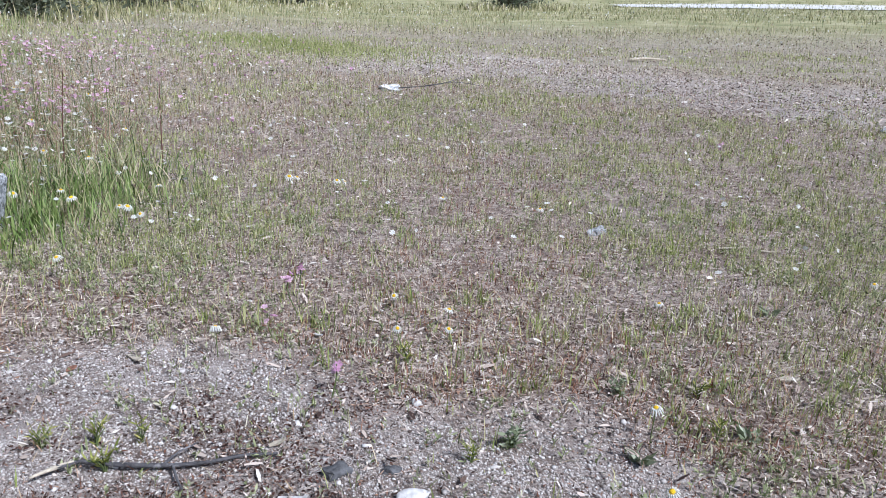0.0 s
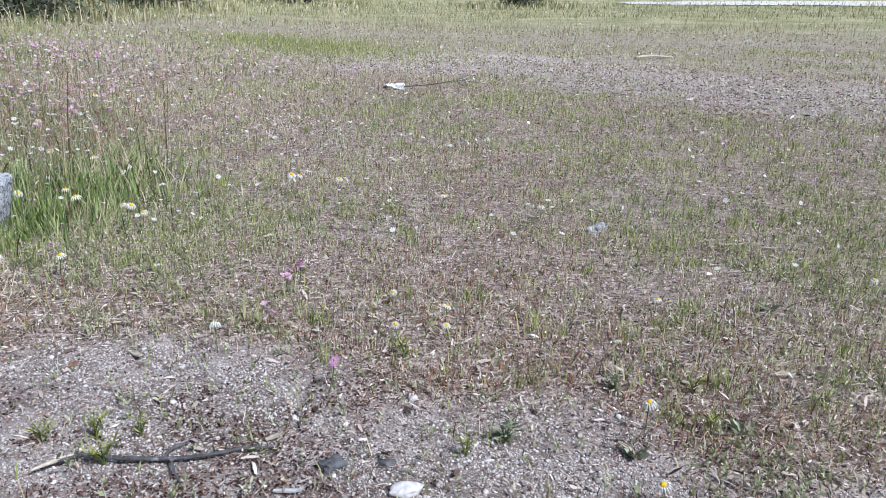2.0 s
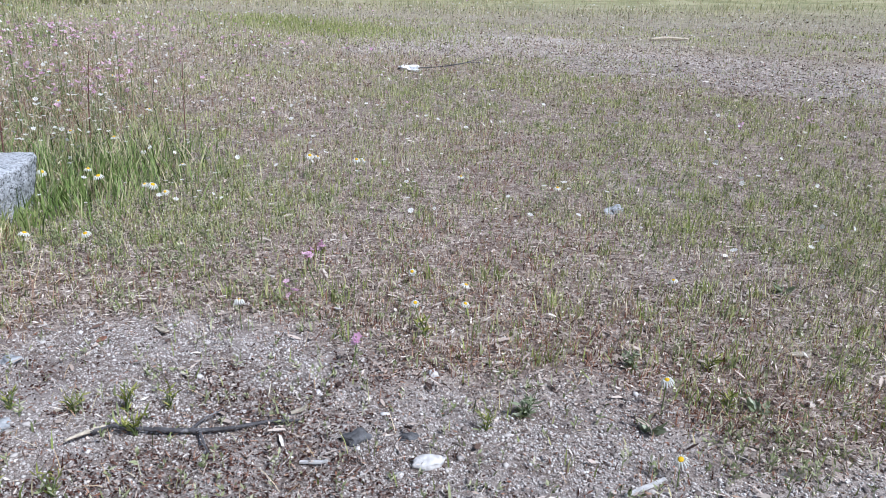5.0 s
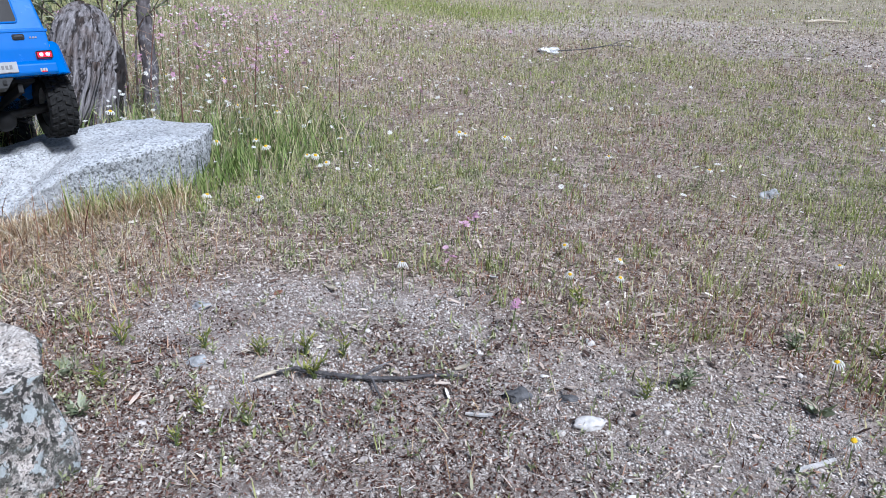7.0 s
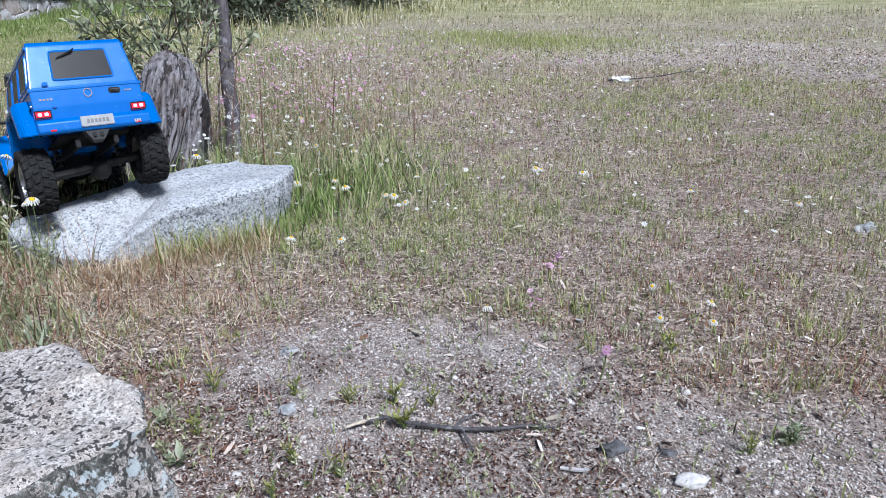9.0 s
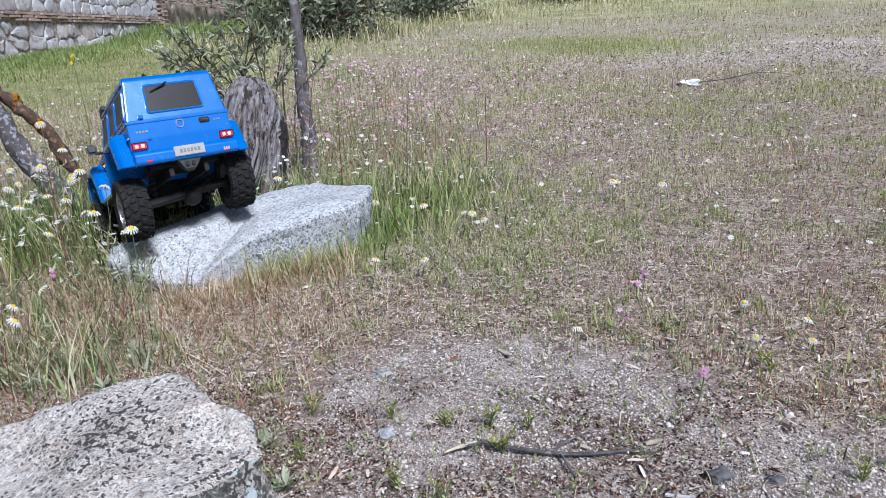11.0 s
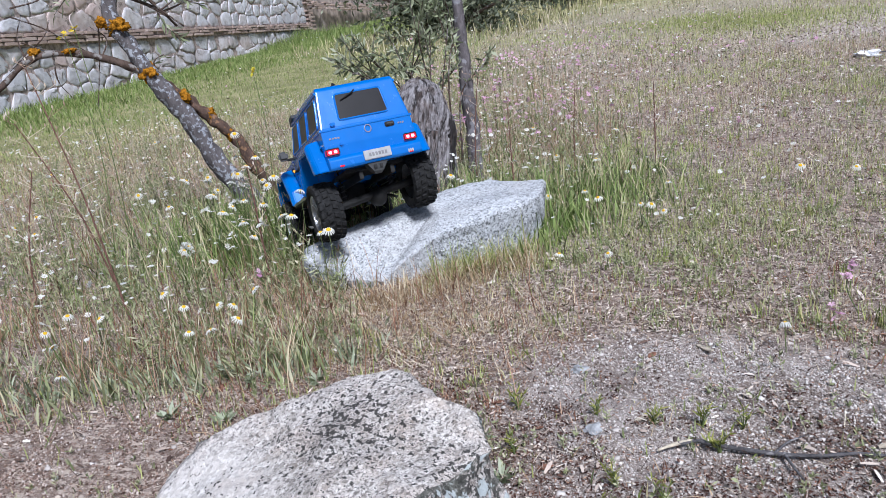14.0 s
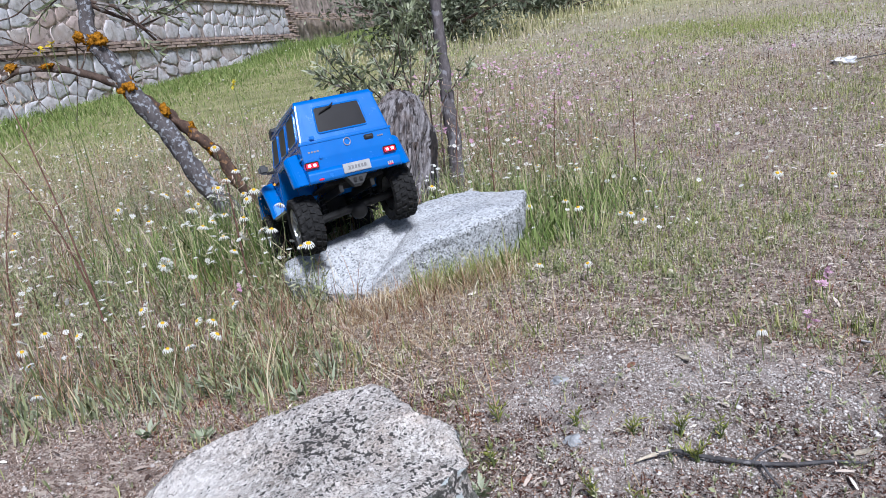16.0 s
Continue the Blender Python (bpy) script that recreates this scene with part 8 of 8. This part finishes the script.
def field_red():
    x, y = clumped(8500, 8, 0.02, 0.55, 5)
    x, y = keep(x, y, np.clip((1 - 0.8 * pale(x, y)) * (1.0 - 0.8 * lush(x, y)) - 0.9 * bare(x, y) + 0.9 * dryness(x, y), 0.005, 1))
    n = len(x)
    a = blades(x, y, 0.006 + 0.02 * rng.random(n) ** 1.5, 0.0009 + 0.0009 * rng.random(n), 0.6, 0.6)[:2]
    x, y = scatter(8000, 2.2, 14)
    x, y = keep(x, y, np.clip(0.6 - 0.5 * lush(x, y) - 0.4 * bare(x, y), 0.03, 1) * (1 - 0.9 * lawn(x, y)))
    n = len(x)
    b = blades(x, y, 0.02 + 0.05 * rng.random(n) ** 1.5, 0.0011 * np.maximum(1, np.hypot(x, y) / 2.5), 0.35, 0.4)[:2]
    x, y = scatter(100000, 0.5, 4.5)
    x, y = keep(x, y, np.clip(0.95 - 0.75 * bare(x, y) * (y < 2.5) - 0.4 * wild(x, y), 0.08, 1) * (1 - 0.85 * pale(x, y)) * (1 - 0.5 * lush(x, y)))
    n = len(x)
    k = np.maximum(1, np.hypot(x, y) / 2)
    c = crumbs(x, y, (0.003 + 0.007 * rng.random(n)) * k, (0.001 + 0.0013 * rng.random(n)) * k, 0.001 + 0.008 * rng.random(n) ** 2)
    # branching dry stems through the wild grass
    x, y = clumped(2600, 5, 0.03, 0.75, 4, left=66, right=-2)
    x, y = keep(x, y, np.clip(wild(x, y) * 0.8 + 0.25 * dryness(x, y), 0, 1))
    n = len(x)
    d = blades(x, y, 0.03 + 0.12 * rng.random(n) ** 1.5, 0.0014, 0.6, 0.6, 4)[:2]
    stuff("reddish_stems", [a, b, c, d], M_RED, "low reddish-brown drying stems over the soil", "dry stems")


def field_seeds():
    # thin stalks with a small head on top
    x, y = scatter(24000, 0.9, 12)
    x, y = keep(x, y, np.clip((0.1 + 0.3 * wild(x, y) + 0.2 * sstep(2.2, 4, y)) * sstep(0.8, 2.2, y) - 0.5 * bare(x, y), 0.01, 1) * (1 - 0.9 * lawn(x, y)) * (1 - 0.8 * dryness(x, y)))
    n = len(x)
    w = wild(x, y)
    h = 0.02 + 0.04 * rng.random(n) + 0.15 * w * rng.random(n) ** 2
    scale = np.maximum(1, np.hypot(x, y) / 3)
    v, f, tip = blades(x, y, h, 0.0008 * scale, 0.25, 0.4)
    s = (0.0012 + 0.0014 * rng.random(n)) * scale**0.7
    b = lumps(tip, s, 1.5)
    x, y = scatter(20000, 0.7, 5.5)
    x, y = keep(x, y, np.clip(0.75 - 0.6 * bare(x, y), 0.03, 1) * (1 - 0.8 * lawn(x, y)))
    n = len(x)
    s = (0.0008 + 0.001 * rng.random(n)) * np.maximum(1, np.hypot(x, y) / 2.2)
    c = lumps(np.stack([x, y, gz(x, y) + 0.004 + 0.025 * rng.random(n) ** 1.5], -1), s, 1.0, "tet")
    stuff("seed_heads", [(v, f), b, c], M_SEED, "thin stalks with brown and pinkish seed heads", "seed heads")


def field_tall():
    sets = []
    x, y = clumped(3000, 9, 0.03, 0.75, 5, left=62, right=-5)
    x, y = keep(x, y, wild(x, y) * (0.08 + 0.92 * clump(x, y, 9)) * np.where((x > -1.0) & (y > 1.5) & (y < 1.95) & (x < -0.7), 0.35, 0.85))
    n = len(x)
    sets.append(blades(x, y, 0.025 + 0.12 * rng.random(n) ** 1.9, 0.0011 + 0.0013 * rng.random(n) ** 1.5, 0.5, 0.8, 5)[:2])
    x, y = scatter(16000, 4.5, 16, left=62, right=8)
    x, y = keep(x, y, (wild(x, y) * 0.9 + 0.05) * (1 - lawn(x, y)))
    n = len(x)
    sets.append(blades(x, y, 0.04 + 0.08 * rng.random(n), 0.0024 * np.hypot(x, y) / 5, 0.35, 0.6, 4)[:2])
    # a denser clump round the foot of the old tree, the log and the back of the flat rock
    for cx, cy, sx, sy, m, hi in ((-1.22, 1.74, 0.13, 0.13, 1500, 0.17), (-0.95, 1.93, 0.13, 0.08, 900, 0.13), (-0.62, 2.02, 0.13, 0.08, 900, 0.12), (-0.4, 1.9, 0.06, 0.1, 450, 0.05), (-0.42, 2.12, 0.13, 0.13, 900, 0.085)):
        x, y = rng.normal(cx, sx, m), rng.normal(cy, sy, m)
        x, y = keep(x, y, 1.0)
        m = len(x)
        sets.append(blades(x, y, 0.03 + hi * rng.random(m), 0.0015 + 0.0015 * rng.random(m), 0.35, 0.8, 5)[:2])
    # fresh broad blades at the end of the flat rock and behind it
    t = rng.random(420)
    x = -0.47 + 0.04 * t + rng.normal(0, 0.03, 420)
    y = 1.66 + 0.46 * t + rng.normal(0, 0.03, 420)
    k = (t > 0.35) | (rng.random(420) < 0.35)
    x, y = keep(x[k], y[k], 1.0)
    n = len(x)
    x2, y2 = keep(rng.normal(-0.64, 0.13, 420), rng.normal(2.02, 0.06, 420), 1.0)
    x3, y3 = keep(rng.normal(-1.12, 0.1, 380), rng.normal(1.66, 0.1, 380), 1.0)
    x, y = np.concatenate([x, x2, x3]), np.concatenate([y, y2, y3])
    n = len(x)
    fresh = blades(x, y, 0.025 + 0.055 * rng.random(n) ** 1.4, 0.003 + 0.004 * rng.random(n) ** 2, 0.3, 0.5, 5, root=0.5)[:2]
    stuff("fresh_grass", [fresh], M_LUSH, "fresh green broad blades round the flat rock", "grass")
    stuff("tall_grass", sets, M_TALL, "tall green wild grass, loose and leaning", "grass")


def field_flowers():
    x, y = scatter(3600, 2.2, 14, left=40, right=-10)
    x, y = keep(x, y, 0.03 + 0.6 * meadow(x, y) * sstep(0.4, 0.6, vnoise(x, y, 2.2, 33)))
    # two thicker drifts of them
    x = np.concatenate([x, rng.normal(-1.32, 0.22, 150), rng.normal(-0.72, 0.1, 60)])
    y = np.concatenate([y, rng.normal(4.6, 0.35, 150), rng.normal(2.95, 0.25, 60)])
    n = len(x)
    v, f, tip = blades(x, y, 0.05 + 0.10 * rng.random(n), 0.0012 * np.maximum(1, np.hypot(x, y) / 3), 0.15, 0.3)
    stuff("pink_flower_stalks", [(v, f)], M_STEM, "thin stalks of pink flowers", "stalks")
    stuff("pink_flowers", [heads(tip, 0.004 + 0.004 * rng.random(n) + 0.0006 * np.hypot(x, y), 5, 0.4, 0.7)], M_PINK, "many small pink wild flowers in the grass", "flowers")
    x, y = scatter(15000, 1.4, 26)
    x, y = keep(x, y, np.clip(0.08 + 0.45 * wild(x, y) + 0.6 * meadow(x, y) - 0.4 * lawn(x, y) + 0.5 * sstep(0.55, 0.75, vnoise(x, y, 0.9, 12)) * (y > 2) + 0.35 * sstep(9, 13, y) * sstep(0.4, 0.6, vnoise(x, y, 0.5, 14)) + 0.55 * sstep(5.5, 9, y) * sstep(0.5, -1.0, x) - 0.5 * bare(x, y), 0.01, 1) * (1 - 0.6 * lawn(x, y)))
    n = len(x)
    r = np.hypot(x, y)
    h = 0.03 + 0.035 * rng.random(n) + 0.11 * wild(x, y) * rng.random(n) + 0.1 * sstep(8, 12, r) * rng.random(n)
    v, f, tip = blades(x, y, h, 0.001 * np.maximum(1, r / 3), 0.2, 0.3)
    stuff("flower_stalks", [(v, f)], M_STEM, "thin green flower stalks", "stalks")
    s = 0.0028 + 0.0035 * rng.random(n) ** 1.5 + 0.0006 * r
    stuff("white_flowers", [heads(tip + np.array([0, 0, 0.001]), s)], M_PETAL, "many small white wild flowers in the grass", "flowers")


def field_lawn():
    x, y = scatter(120000, 2.8, 13, left=66, right=20)
    x, y = keep(x, y, lawn(x, y))
    n = len(x)
    a = blades(x, y, 0.014 + 0.026 * rng.random(n), 0.0022 * np.maximum(1, np.hypot(x, y) / 3), 0.5, 0.8, 2)[:2]
    stuff("lawn_grass", [a], M_LAWN, "short even olive-green grass toward the wall", "grass")
    # lush strip at the foot of the wall
    u = rng.random(38000) * 17 - 2
    d = np.abs(rng.normal(0, 1.2, 38000)) + 0.06
    x, y = -6.2 - 0.1835 * u + 0.983 * d, 5.5 + 0.983 * u + 0.1835 * d
    n = len(x)
    tall = 0.75 + 2.3 * np.exp(-(((u - 6.8) / 0.9) ** 2))
    tall = tall * (0.35 + 0.9 * vnoise(u, d, 1.7, 60))
    b = blades(x, y, (0.04 + 0.14 * rng.random(n)) * tall * np.exp(-0.45 * d), 0.007, 0.4, 0.8, 3)[:2]
    stuff("wall_foot_grass", [b], M_LUSH, "lush bright green grass at the foot of the wall", "grass")


field_grit()
field_litter()
field_grass()
field_sward()
field_stubble()
field_leaves()
field_dry()
field_red()
field_seeds()
field_tall()
field_lawn()
field_flowers()
